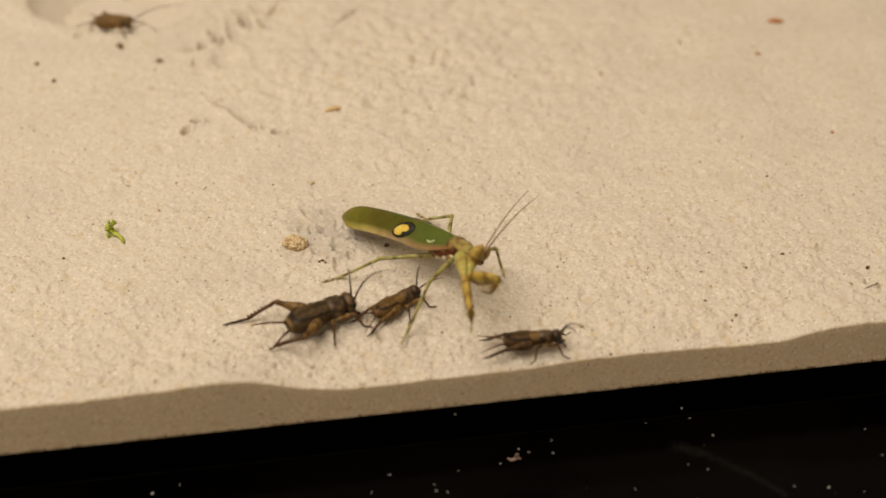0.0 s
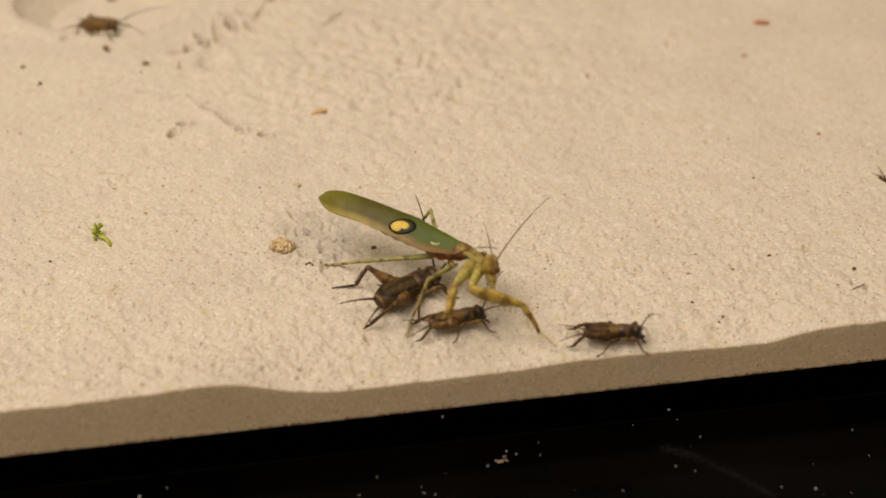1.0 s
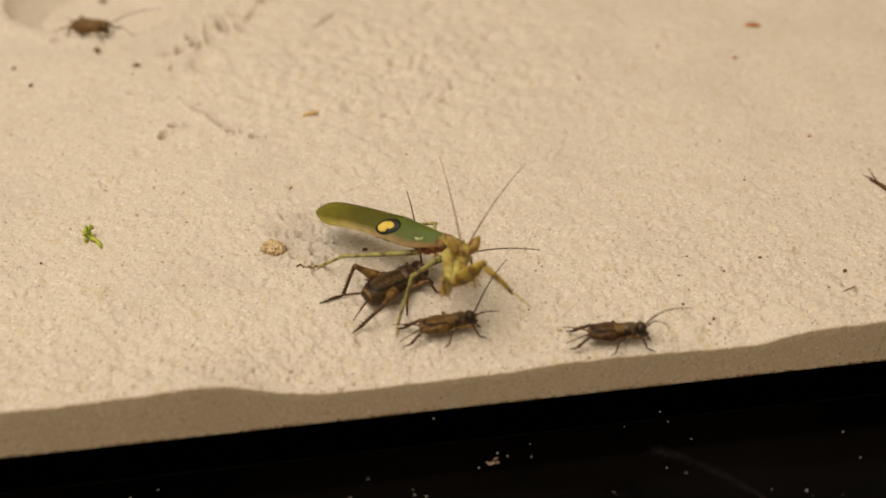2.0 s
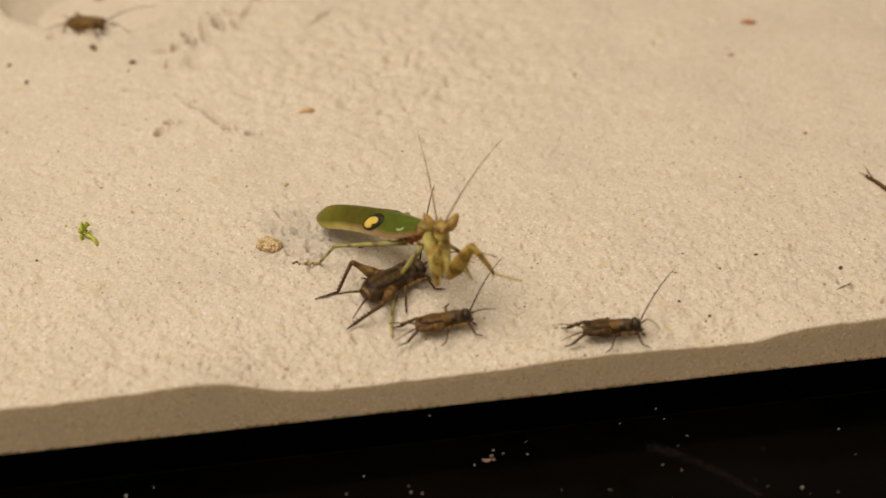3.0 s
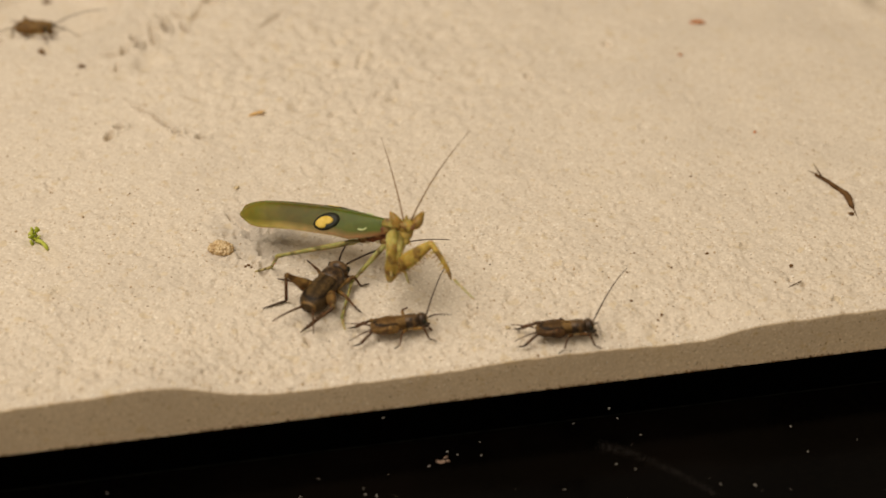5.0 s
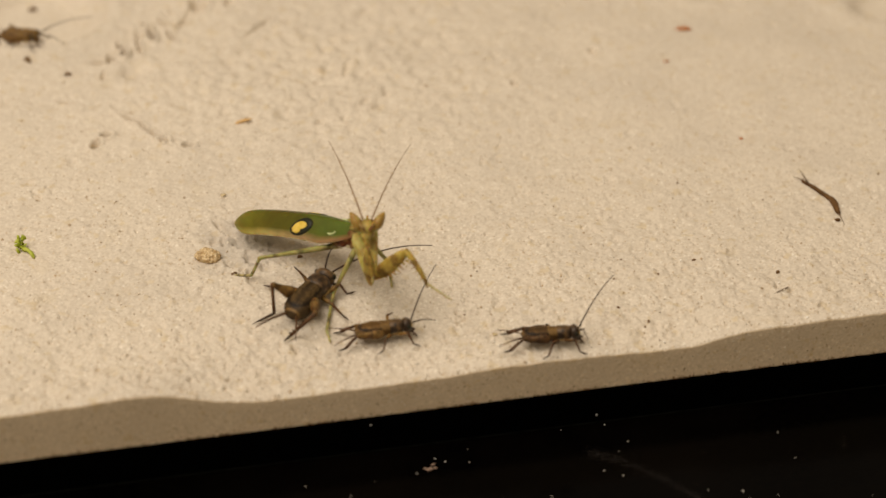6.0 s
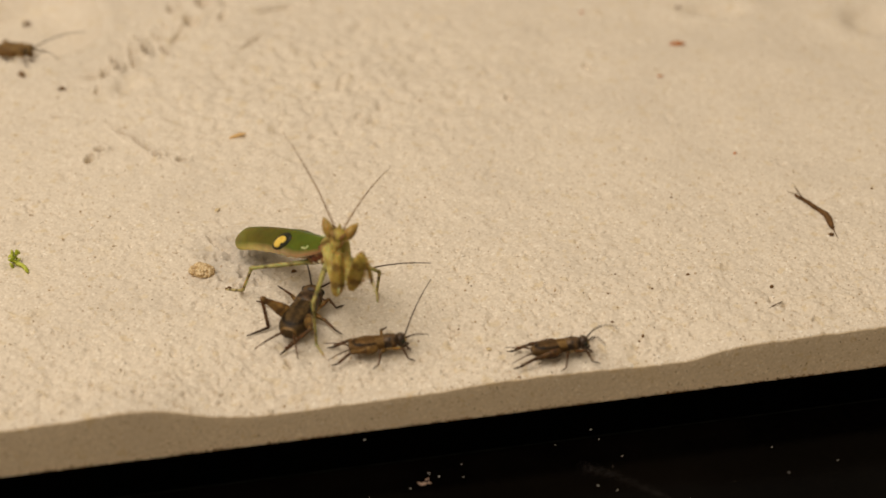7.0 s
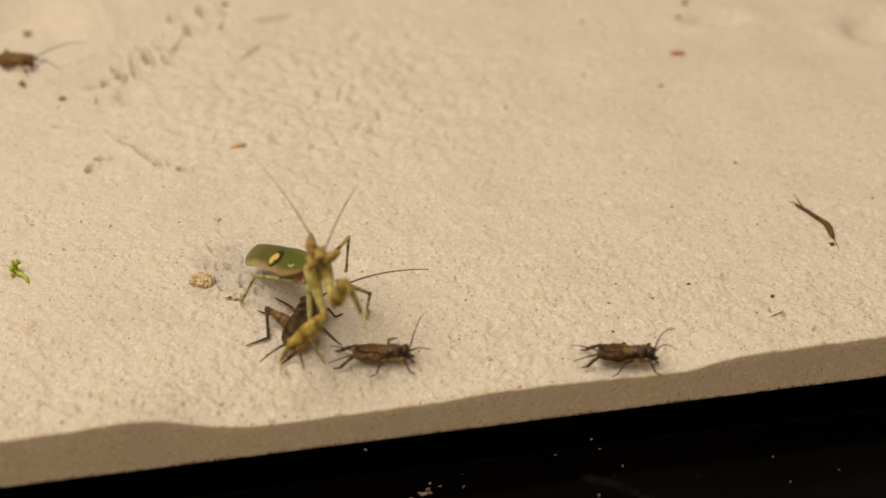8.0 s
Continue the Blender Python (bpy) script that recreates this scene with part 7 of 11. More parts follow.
    walk(limbs_a["tibia_hr"], path(
        (0, -5.82, -5.42, 3.52, 0, 30.2, 132.1), (0.3, -7.17, -3.11, 2.54, 0, 19.5, 156.4), (0.5, -6.56, -4.48, 3.1, 0, 25.5, 154.3), (0.7, -6.99, -3.5, 1.4, 0, 8, -177.6),
        (0.8, -7.28, -2.59, 1.92, 0, 12.4, -176.1), (1, -5.94, -4.7, 4.63, 0, 43.9, 148.8), (1.2, -6.15, -4.9, 3.77, 0, 33, 154.8), (1.5, -6.15, -4.74, 4.1, 0, 37, 169.5),
        (1.7, -6.1, -4.96, 3.78, 0, 33.2, 173.7), (2.8, -5.8, -5.38, 3.74, 0, 32.8, 172.9), (3, -6.2, -5.04, 3.15, 0, 26, 165.9), (3.2, -6.28, -4.97, 2.91, 0, 23.4, 168.2),
        (3.3, -6.59, -4.39, 3.21, 0, 26.7, 150.2), (3.5, -6.52, -4.3, 3.7, 0, 32.2, 126.4), (4, -5.51, -5.57, 4.07, 0, 36.6, 126.3), (4.5, -5.67, -5.19, 4.45, 0, 41.6, 124.8),
        (4.7, -6.05, -4.82, 4.21, 0, 38.5, 130.8), (5.8, -6.06, -4.97, 3.91, 0, 34.8, 125.5), (6, -6.13, -4.67, 4.26, 0, 39.1, 135.6), (6.5, -6.21, -4.53, 4.26, 0, 39.1, 119.4),
        (6.8, -6.38, -4.16, 4.35, 0, 40.2, 116.1), (7, -6.32, -4.17, 4.49, 0, 42, 118.4), (7.2, -6.47, -4.17, 4.1, 0, 37.1, 113.9), (7.5, -6.64, -4.14, 3.58, 0, 30.9, 109.9),
        (8, -6.5, -3.74, 4.54, 0, 42.7, 111.4)))
    walk(limbs_a["tarsus_hr"], path(
        (0, -9.19, -1.7, 0.6, 0, 2.9, -173.8), (0.3, -12.18, -0.92, 0.6, 0, 2.9, -179.5), (0.5, -11.28, -2.21, 0.6, 0, 2.9, -178.7), (0.7, -12.74, -3.73, 0.6, 0, 2.9, -172.7),
        (0.8, -12.94, -2.97, 0.67, 0, 2.9, -175.1), (1, -9.52, -2.53, 0.6, 0, 2.9, -173.1), (1.2, -10.56, -2.83, 0.6, 0, 2.9, -174.3), (1.5, -10.71, -3.89, 0.6, 0, 2.9, -169.8),
        (1.7, -10.93, -4.43, 0.6, 0, 2.9, -168.4), (2.8, -10.64, -4.78, 0.6, 0, 2.9, -165.9), (3, -11.26, -3.77, 0.6, 0, 2.9, -170.9), (3.2, -11.5, -3.89, 0.6, 0, 2.9, -171.3),
        (3.3, -11.09, -1.81, 0.6, 0, 2.9, 177.1), (3.5, -9.44, -0.35, 0.6, 0, 2.9, 165.1), (4, -8.27, -1.81, 0.6, 0, 2.9, 172.9), (4.5, -8.15, -1.62, 0.6, 0, 2.9, 173.5),
        (4.7, -9.02, -1.38, 0.6, 0, 2.9, 170.4), (5.8, -8.83, -1.08, 0.6, 0, 2.9, 168.7), (6, -9.35, -1.52, 0.6, 0, 2.9, 171.8), (6.5, -8.42, -0.6, 0.6, 0, 2.9, 165.4),
        (6.8, -8.34, -0.18, 0.6, 0, 2.9, 161.2), (7, -8.37, -0.37, 0.6, 0, 2.9, 163.2), (7.2, -8.34, 0.07, 0.6, 0, 2.9, 159.7), (7.5, -8.33, 0.55, 0.6, 0, 2.9, 156.7),
        (8, -8.06, 0.23, 0.6, 0, 2.9, 158.3)))
    walk(limbs_a["femur_mr"], path(
        (0, 1.32, -1.58, 1.58, 0, -26.2, -113.1), (0.3, 1.32, -1.58, 1.58, 0, -9.3, -136), (0.5, 1.32, -1.58, 1.58, 0, -24.2, -119.8), (0.7, 1.32, -1.58, 1.58, 0, -26.9, -110.1),
        (0.8, 1.32, -1.58, 1.58, 0, -22.9, -122.1), (1, 1.32, -1.58, 1.58, 0, -19.7, -127.3), (1.2, 1.32, -1.58, 1.58, 0, -23.1, -121.5), (1.5, 1.32, -1.58, 1.58, 0, -22.2, -124.1),
        (1.7, 1.32, -1.58, 1.58, 0, -20.4, -126.1), (2.8, 1.32, -1.58, 1.58, 0, -22.2, -122.9), (3, 1.32, -1.58, 1.58, 0, -21.1, -126), (3.2, 1.32, -1.58, 1.58, 0, -18.6, -128.5),
        (3.3, 1.32, -1.58, 1.58, 0, -24.6, -118.2), (3.5, 1.32, -1.58, 1.58, 0, 2.4, -120.6), (4, 1.32, -1.58, 1.58, 0, 4.4, -104), (4.5, 1.32, -1.58, 1.58, 0, 3, -103.4),
        (4.7, 1.32, -1.58, 1.58, 0, 2.5, -111.9), (5.8, 1.32, -1.58, 1.58, 0, 4.7, -108.4), (6, 1.32, -1.58, 1.58, 0, 4.6, -105.6), (6.5, 1.32, -1.58, 1.58, 0, 3.5, -106.9),
        (6.8, 1.32, -1.58, 1.58, 0, 3.5, -111.1), (7, 1.32, -1.58, 1.58, 0, 3.4, -109.5), (7.2, 1.32, -1.58, 1.58, 0, 3.6, -113.6), (7.5, 1.32, -1.58, 1.58, 0, 4, -117.6),
        (8, 1.32, -1.58, 1.58, 0, 3.7, -115.7)))
    walk(limbs_a["tibia_mr"], path(
        (0, 0.39, -3.76, 2.75, 0, 63.6, -114.5), (0.3, -0.55, -3.39, 2.01, 0, 39.1, -136.2), (0.5, 0.12, -3.67, 2.66, 0, 60, -119.2), (0.7, 0.51, -3.8, 2.78, 0, 65.1, -111.1),
        (0.8, 0.03, -3.64, 2.61, 0, 57.8, -123), (1, -0.19, -3.56, 2.47, 0, 52.9, -127.7), (1.2, 0.05, -3.65, 2.62, 0, 58.3, -122.4), (1.5, -0.05, -3.61, 2.58, 0, 56.7, -123.2),
        (1.7, -0.14, -3.58, 2.5, 0, 53.9, -127.3), (2.8, -0.01, -3.63, 2.58, 0, 56.8, -124.6), (3, -0.13, -3.58, 2.54, 0, 55, -124.6), (3.2, -0.24, -3.54, 2.42, 0, 51.2, -129.4),
        (3.3, 0.19, -3.7, 2.68, 0, 60.7, -119.3), (3.5, -0.02, -3.85, 1.47, 0, 11.7, -127.4), (4, 0.69, -4.14, 1.38, 0, 9.1, -114.5), (4.5, 0.71, -4.15, 1.45, 0, 10.7, -112),
        (4.7, 0.34, -4.03, 1.47, 0, 11.8, -118.7), (5.8, 0.49, -4.08, 1.37, 0, 9.3, -118.9), (6, 0.61, -4.12, 1.37, 0, 9.6, -116), (6.5, 0.55, -4.1, 1.42, 0, 10.2, -116.3),
        (6.8, 0.37, -4.04, 1.42, 0, 9.2, -121.1), (7, 0.44, -4.07, 1.43, 0, 9.4, -119.3), (7.2, 0.27, -4, 1.42, 0, 9, -123.8), (7.5, 0.1, -3.92, 1.4, 0, 8.7, -128.1),
        (8, 0.18, -3.96, 1.41, 0, 9.5, -125.7)))
    walk(limbs_a["tarsus_mr"], path(
        (0, -0.12, -4.88, 0.26, 0, 2.9, -113.6), (0.3, -2.11, -4.88, 0.26, 0, 2.9, -136.1), (0.5, -0.55, -4.88, 0.26, 0, 2.9, -119.6), (0.7, 0.09, -4.88, 0.26, 0, 2.9, -110.4),
        (0.8, -0.78, -4.88, 0.26, 0, 2.9, -122.4), (1, -1.21, -4.88, 0.26, 0, 2.9, -127.5), (1.2, -0.73, -4.88, 0.26, 0, 2.9, -121.8), (1.5, -0.88, -4.88, 0.26, 0, 2.9, -123.7),
        (1.7, -1.13, -4.88, 0.26, 0, 2.9, -126.6), (2.8, -0.87, -4.88, 0.26, 0, 2.9, -123.6), (3, -1.03, -4.88, 0.26, 0, 2.9, -125.5), (3.2, -1.34, -4.88, 0.26, 0, 2.9, -128.9),
        (3.3, -0.48, -4.88, 0.26, 0, 2.9, -118.6), (3.5, -1.67, -6.01, 0.91, 0, 2.9, -124), (4, -0.45, -6.63, 0.95, 0, 2.9, -109.3), (4.5, -0.31, -6.67, 0.93, 0, 2.9, -107.8),
        (4.7, -0.96, -6.41, 0.9, 0, 2.9, -115.3), (5.8, -0.83, -6.47, 0.92, 0, 2.9, -113.8), (6, -0.59, -6.57, 0.91, 0, 2.9, -110.9), (6.5, -0.65, -6.55, 0.93, 0, 2.9, -111.7),
        (6.8, -1.04, -6.38, 0.98, 0, 2.9, -116.2), (7, -0.9, -6.45, 0.97, 0, 2.9, -114.5), (7.2, -1.25, -6.28, 0.98, 0, 2.9, -118.8), (7.5, -1.59, -6.07, 0.98, 0, 2.9, -123),
        (8, -1.42, -6.18, 0.96, 0, 2.9, -120.8)))
    walk(limbs_a["femur_fr"], path(
        (0, 2.9, -1.58, 1.58, 0, -24.6, -39.6), (0.3, 2.9, -1.58, 1.58, 0, -19.7, -34.4), (0.5, 2.9, -1.58, 1.58, 0, -31.1, -53.8), (0.7, 2.9, -1.58, 1.58, 0, -24.5, -39.6),
        (0.8, 2.9, -1.58, 1.58, 0, -14, -32.2), (1, 2.9, -1.58, 1.58, 0, -23.6, -38.1), (1.2, 2.9, -1.58, 1.58, 0, -28.6, -46.5), (1.5, 2.9, -1.58, 1.58, 0, -21.8, -36.9),
        (1.7, 2.9, -1.58, 1.58, 0, -23.9, -38.6), (2.8, 2.9, -1.58, 1.58, 0, -24.6, -38.7), (3, 2.9, -1.58, 1.58, 0, -23.4, -38.3), (3.2, 2.9, -1.58, 1.58, 0, -27.7, -43.1),
        (3.3, 2.9, -1.58, 1.58, 0, -31.2, -53.6), (3.5, 2.9, -1.58, 1.58, 0, -23.9, -39.1), (4, 2.9, -1.58, 1.58, 0, -26.1, -41.4), (4.5, 2.9, -1.58, 1.58, 0, -24.1, -38.8),
        (4.7, 2.9, -1.58, 1.58, 0, -26.7, -42.5), (5.8, 2.9, -1.58, 1.58, 0, -23.5, -38.2), (6, 2.9, -1.58, 1.58, 0, -25.7, -41), (6.5, 2.9, -1.58, 1.58, 0, -23.2, -37.1),
        (6.8, 2.9, -1.58, 1.58, 0, -24.7, -39.6), (7, 2.9, -1.58, 1.58, 0, -24.6, -38.9), (7.2, 2.9, -1.58, 1.58, 0, -24.6, -39.8), (7.5, 2.9, -1.58, 1.58, 0, -25.1, -39.3),
        (8, 2.9, -1.58, 1.58, 0, -24.5, -38.5)))
    walk(limbs_a["tibia_fr"], path(
        (0, 4.75, -3.12, 2.68, 0, 60.8, -38.7), (0.3, 4.95, -2.99, 2.47, 0, 52.9, -35.5), (0.5, 4.24, -3.41, 2.95, 0, 75.6, -53.5), (0.7, 4.76, -3.12, 2.68, 0, 60.5, -38.3),
        (0.8, 5.07, -2.95, 2.22, 0, 45, -31.1), (1, 4.81, -3.08, 2.64, 0, 59, -38.2), (1.2, 4.5, -3.26, 2.85, 0, 68.7, -43.8), (1.5, 4.86, -3.06, 2.56, 0, 56.1, -35.8),
        (1.7, 4.79, -3.09, 2.65, 0, 59.6, -38.3), (2.8, 4.78, -3.08, 2.68, 0, 60.7, -40.3), (3, 4.8, -3.09, 2.63, 0, 58.7, -37.4), (3.2, 4.61, -3.18, 2.81, 0, 66.7, -45.1),
        (3.3, 4.24, -3.4, 2.95, 0, 75.8, -55.1), (3.5, 4.78, -3.1, 2.65, 0, 59.6, -37.5), (4, 4.68, -3.15, 2.74, 0, 63.4, -40.6), (4.5, 4.78, -3.1, 2.66, 0, 59.9, -38.5),
        (4.7, 4.64, -3.18, 2.77, 0, 64.6, -41.2), (5.8, 4.81, -3.08, 2.64, 0, 58.9, -37.8), (6, 4.7, -3.14, 2.73, 0, 62.8, -40.1), (6.5, 4.84, -3.05, 2.62, 0, 58.4, -38.8),
        (6.8, 4.75, -3.11, 2.69, 0, 60.9, -38.8), (7, 4.77, -3.09, 2.68, 0, 60.7, -39.8), (7.2, 4.75, -3.12, 2.68, 0, 60.7, -38.2), (7.5, 4.75, -3.1, 2.7, 0, 61.6, -40.8),
        (8, 4.78, -3.08, 2.68, 0, 60.7, -40.5)))
    walk(limbs_a["tarsus_fr"], path(
        (0, 5.81, -3.96, 0.26, 0, 2.9, -35), (0.3, 6.32, -3.96, 0.26, 0, 2.9, -35), (0.5, 4.65, -3.96, 0.26, 0, 2.9, -35), (0.7, 5.83, -3.96, 0.26, 0, 2.9, -35),
        (0.8, 6.75, -3.96, 0.26, 0, 2.9, -35), (1, 5.93, -3.96, 0.26, 0, 2.9, -35), (1.2, 5.23, -3.96, 0.26, 0, 2.9, -35), (1.5, 6.12, -3.96, 0.26, 0, 2.9, -35),
        (1.7, 5.89, -3.96, 0.26, 0, 2.9, -35), (2.8, 5.81, -3.96, 0.26, 0, 2.9, -35), (3, 5.95, -3.96, 0.26, 0, 2.9, -35), (3.2, 5.38, -3.96, 0.26, 0, 2.9, -35),
        (3.3, 4.63, -3.96, 0.26, 0, 2.9, -35), (3.5, 5.89, -3.96, 0.26, 0, 2.9, -35), (4, 5.62, -3.96, 0.26, 0, 2.9, -35), (4.5, 5.87, -3.96, 0.26, 0, 2.9, -35),
        (4.7, 5.54, -3.96, 0.26, 0, 2.9, -35), (5.8, 5.94, -3.96, 0.26, 0, 2.9, -35), (6, 5.67, -3.96, 0.26, 0, 2.9, -35), (6.5, 5.97, -3.96, 0.26, 0, 2.9, -35),
        (6.8, 5.8, -3.96, 0.26, 0, 2.9, -35), (7.2, 5.81, -3.96, 0.26, 0, 2.9, -35), (7.5, 5.75, -3.96, 0.26, 0, 2.9, -35), (8, 5.82, -3.96, 0.26, 0, 2.9, -35)))
    walk(limbs_a["antenna_r"], path(
        (0, 6.01, -0.53, 3.3, 0, -46.9, -87), (0.3, 6.01, -0.53, 3.3, 0, -41.9, -90.2), (0.5, 6.01, -0.53, 3.3, 0, -40.5, -102), (0.7, 6.01, -0.53, 3.3, 0, -41.1, -107.2),
        (0.8, 6.01, -0.53, 3.3, 0, -40.9, -106.1), (1, 6.01, -0.53, 3.3, 0, -42.2, -85), (1.2, 6.01, -0.53, 3.3, 0, -38.3, -72.6), (1.5, 6.01, -0.53, 3.3, 0, -1.6, -19.8),
        (1.7, 6.01, -0.53, 3.3, 0, -2.4, -24), (2.8, 6.01, -0.53, 3.3, 0, -30.6, -69.8), (3, 6.01, -0.53, 3.3, 0, -31.4, -81.7), (3.2, 6.01, -0.53, 3.3, 0, -35.2, -86.3),
        (3.3, 6.01, -0.53, 3.3, 0, -34.5, -94.8), (3.5, 6.01, -0.53, 3.3, 0, -34.4, -101.7), (4, 6.01, -0.53, 3.3, 0, -1, -39.9), (4.5, 6.01, -0.53, 3.3, 0, 5.2, -32.6),
        (4.7, 6.01, -0.53, 3.3, 0, 2.4, -37.5), (5.8, 6.01, -0.53, 3.3, 0, -0.2, -42.7), (6, 6.01, -0.53, 3.3, 0, 2.4, -34.3), (6.5, 6.01, -0.53, 3.3, 0, -12.8, -59.4),
        (6.8, 6.01, -0.53, 3.3, 0, -11.1, -65.9), (7, 6.01, -0.53, 3.3, 0, -10.9, -63.6), (7.2, 6.01, -0.53, 3.3, 0, -12.2, -66.2), (7.5, 6.01, -0.53, 3.3, 0, -11.9, -68.8),
        (8, 6.01, -0.53, 3.3, 0, -12.4, -66.8)))
    walk(limbs_a["femur_hl"], path(
        (0, -1.06, 1.45, 2.24, 0, -11.8, 137.8), (0.3, -1.06, 1.45, 2.24, 0, -22.9, 139), (0.5, -1.06, 1.45, 2.24, 0, -30.8, 117.6), (0.7, -1.06, 1.45, 2.24, 0, -25.1, 124),
        (0.8, -1.06, 1.45, 2.24, 0, -27.1, 110.3), (1, -1.06, 1.45, 2.24, 0, -33.4, 130.8), (1.2, -1.06, 1.45, 2.24, 0, -34.5, 127.4), (1.5, -1.06, 1.45, 2.24, 0, -33.3, 133.9),
        (1.7, -1.06, 1.45, 2.24, 0, -34.9, 144.8), (2.8, -1.06, 1.45, 2.24, 0, -31.9, 141.5), (3, -1.06, 1.45, 2.24, 0, -30.2, 133.4), (3.2, -1.06, 1.45, 2.24, 0, -10.9, 103.9),
        (3.3, -1.06, 1.45, 2.24, 0, -37.1, 128.5), (3.5, -1.06, 1.45, 2.24, 0, -36.7, 119), (4, -1.06, 1.45, 2.24, 0, -40.9, 139.9), (4.5, -1.06, 1.45, 2.24, 0, -40.2, 131.4),
        (4.7, -1.06, 1.45, 2.24, 0, -40.8, 130.7), (5.8, -1.06, 1.45, 2.24, 0, -40.2, 137.3), (6, -1.06, 1.45, 2.24, 0, -40.7, 141.9), (6.5, -1.06, 1.45, 2.24, 0, -39.7, 125),
        (6.8, -1.06, 1.45, 2.24, 0, -39.9, 117.4), (7, -1.06, 1.45, 2.24, 0, -39.5, 115.4), (7.2, -1.06, 1.45, 2.24, 0, -39.5, 113.5), (7.5, -1.06, 1.45, 2.24, 0, -39.9, 113.6),
        (8, -1.06, 1.45, 2.24, 0, -7.6, 63.4)))
    walk(limbs_a["tibia_hl"], path(
        (0, -5.65, 5.62, 3.54, 0, 30.4, 160.8), (0.3, -5.46, 5.28, 4.71, 0, 45, 174.6), (0.5, -3.58, 6.27, 5.49, 0, 57.4, 171.1), (0.7, -4.27, 6.21, 4.93, 0, 48.3, 156.5),
        (0.8, -3.01, 6.74, 5.13, 0, 51.3, 154.9), (1, -4.51, 5.46, 5.73, 0, 62, 107.8), (1.2, -4.23, 5.6, 5.83, 0, 64.2, 175.5), (1.5, -4.73, 5.27, 5.72, 0, 61.9, -174.8),
        (1.7, -5.3, 4.45, 5.87, 0, 65.2, 178.3), (2.8, -5.26, 4.8, 5.6, 0, 59.3, -175), (3, -4.82, 5.43, 5.43, 0, 56.2, -176.2), (3.2, -2.55, 7.49, 3.45, 0, 29.3, -153.6),
        (3.3, -4.2, 5.41, 6.06, 0, 70.2, 172.2), (3.5, -3.52, 5.89, 6.03, 0, 69.3, -163.4), (4, -4.72, 4.54, 6.4, 0, 86.2, -100.9), (4.5, -4.26, 5.08, 6.33, 0, 80.8, -143.1),
        (4.7, -4.18, 5.09, 6.38, 180, 84.5, 36.9), (5.8, -4.61, 4.73, 6.34, 0, 81.1, -175.7), (6, -4.84, 4.41, 6.38, 0, 84.2, -139.4), (6.5, -3.85, 5.44, 6.29, 0, 78.7, -145.6),
        (6.8, -3.29, 5.77, 6.3, 0, 79.2, -111.7), (7, -3.15, 5.87, 6.27, 0, 77.5, -110.7), (7.2, -3.01, 5.94, 6.27, 0, 77.6, -110.2), (7.5, -3, 5.9, 6.31, 0, 79.4, -118.5),
        (8, 1.76, 7.07, 3.08, 0, 25.3, -158.5)))
    walk(limbs_a["tarsus_hl"], path(
        (0, -10.38, 7.27, 0.6, 0, 2.9, 167.6), (0.3, -9.55, 5.67, 0.6, 0, 2.9, 167.5), (0.5, -6.67, 6.76, 0.6, 0, 2.9, 155.2), (0.7, -7.81, 7.75, 0.6, 0, 2.9, 157.7),
        (0.8, -6.3, 8.28, 0.6, 0, 2.9, 152.1), (1, -5.35, 8.06, 0.6, 0, 2.9, 151.5), (1.2, -6.75, 5.8, 0.6, 0, 2.9, 160.7), (1.5, -7.45, 5.02, 0.6, 0, 2.9, 166.5),
        (1.7, -7.73, 4.52, 0.6, 0, 2.9, 168.9), (2.8, -8.22, 4.54, 0.6, 0, 2.9, 170.9), (3, -8.04, 5.22, 0.6, 0, 2.9, 166.6), (3.2, -7.08, 5.24, 0.6, 0, 2.9, 163.9),
        (3.3, -6.15, 5.68, 0.6, 0, 2.9, 154.3), (3.5, -5.48, 5.31, 0.6, 0, 2.9, 146.8), (4, -4.79, 4.16, 0.6, 0, 2.9, 151.7), (4.5, -5, 4.53, 0.6, 0, 2.9, 152),
        (4.7, -3.74, 5.43, 0.6, 0, 2.9, 140.1), (5.8, -5.51, 4.67, 0.6, 0, 2.9, 150.6), (6, -5.28, 4.03, 0.6, 0, 2.9, 154.4), (6.5, -4.79, 4.8, 0.6, 0, 2.9, 146.1),
        (6.8, -3.7, 4.76, 0.6, 0, 2.9, 138.5), (7, -3.6, 4.7, 0.6, 0, 2.9, 139.4), (7.2, -3.44, 4.77, 0.6, 0, 2.9, 136.4), (7.5, -3.51, 4.97, 0.6, 0, 2.9, 135),
        (8, -3.13, 5.14, 0.6, 0, 2.9, 132.5)))
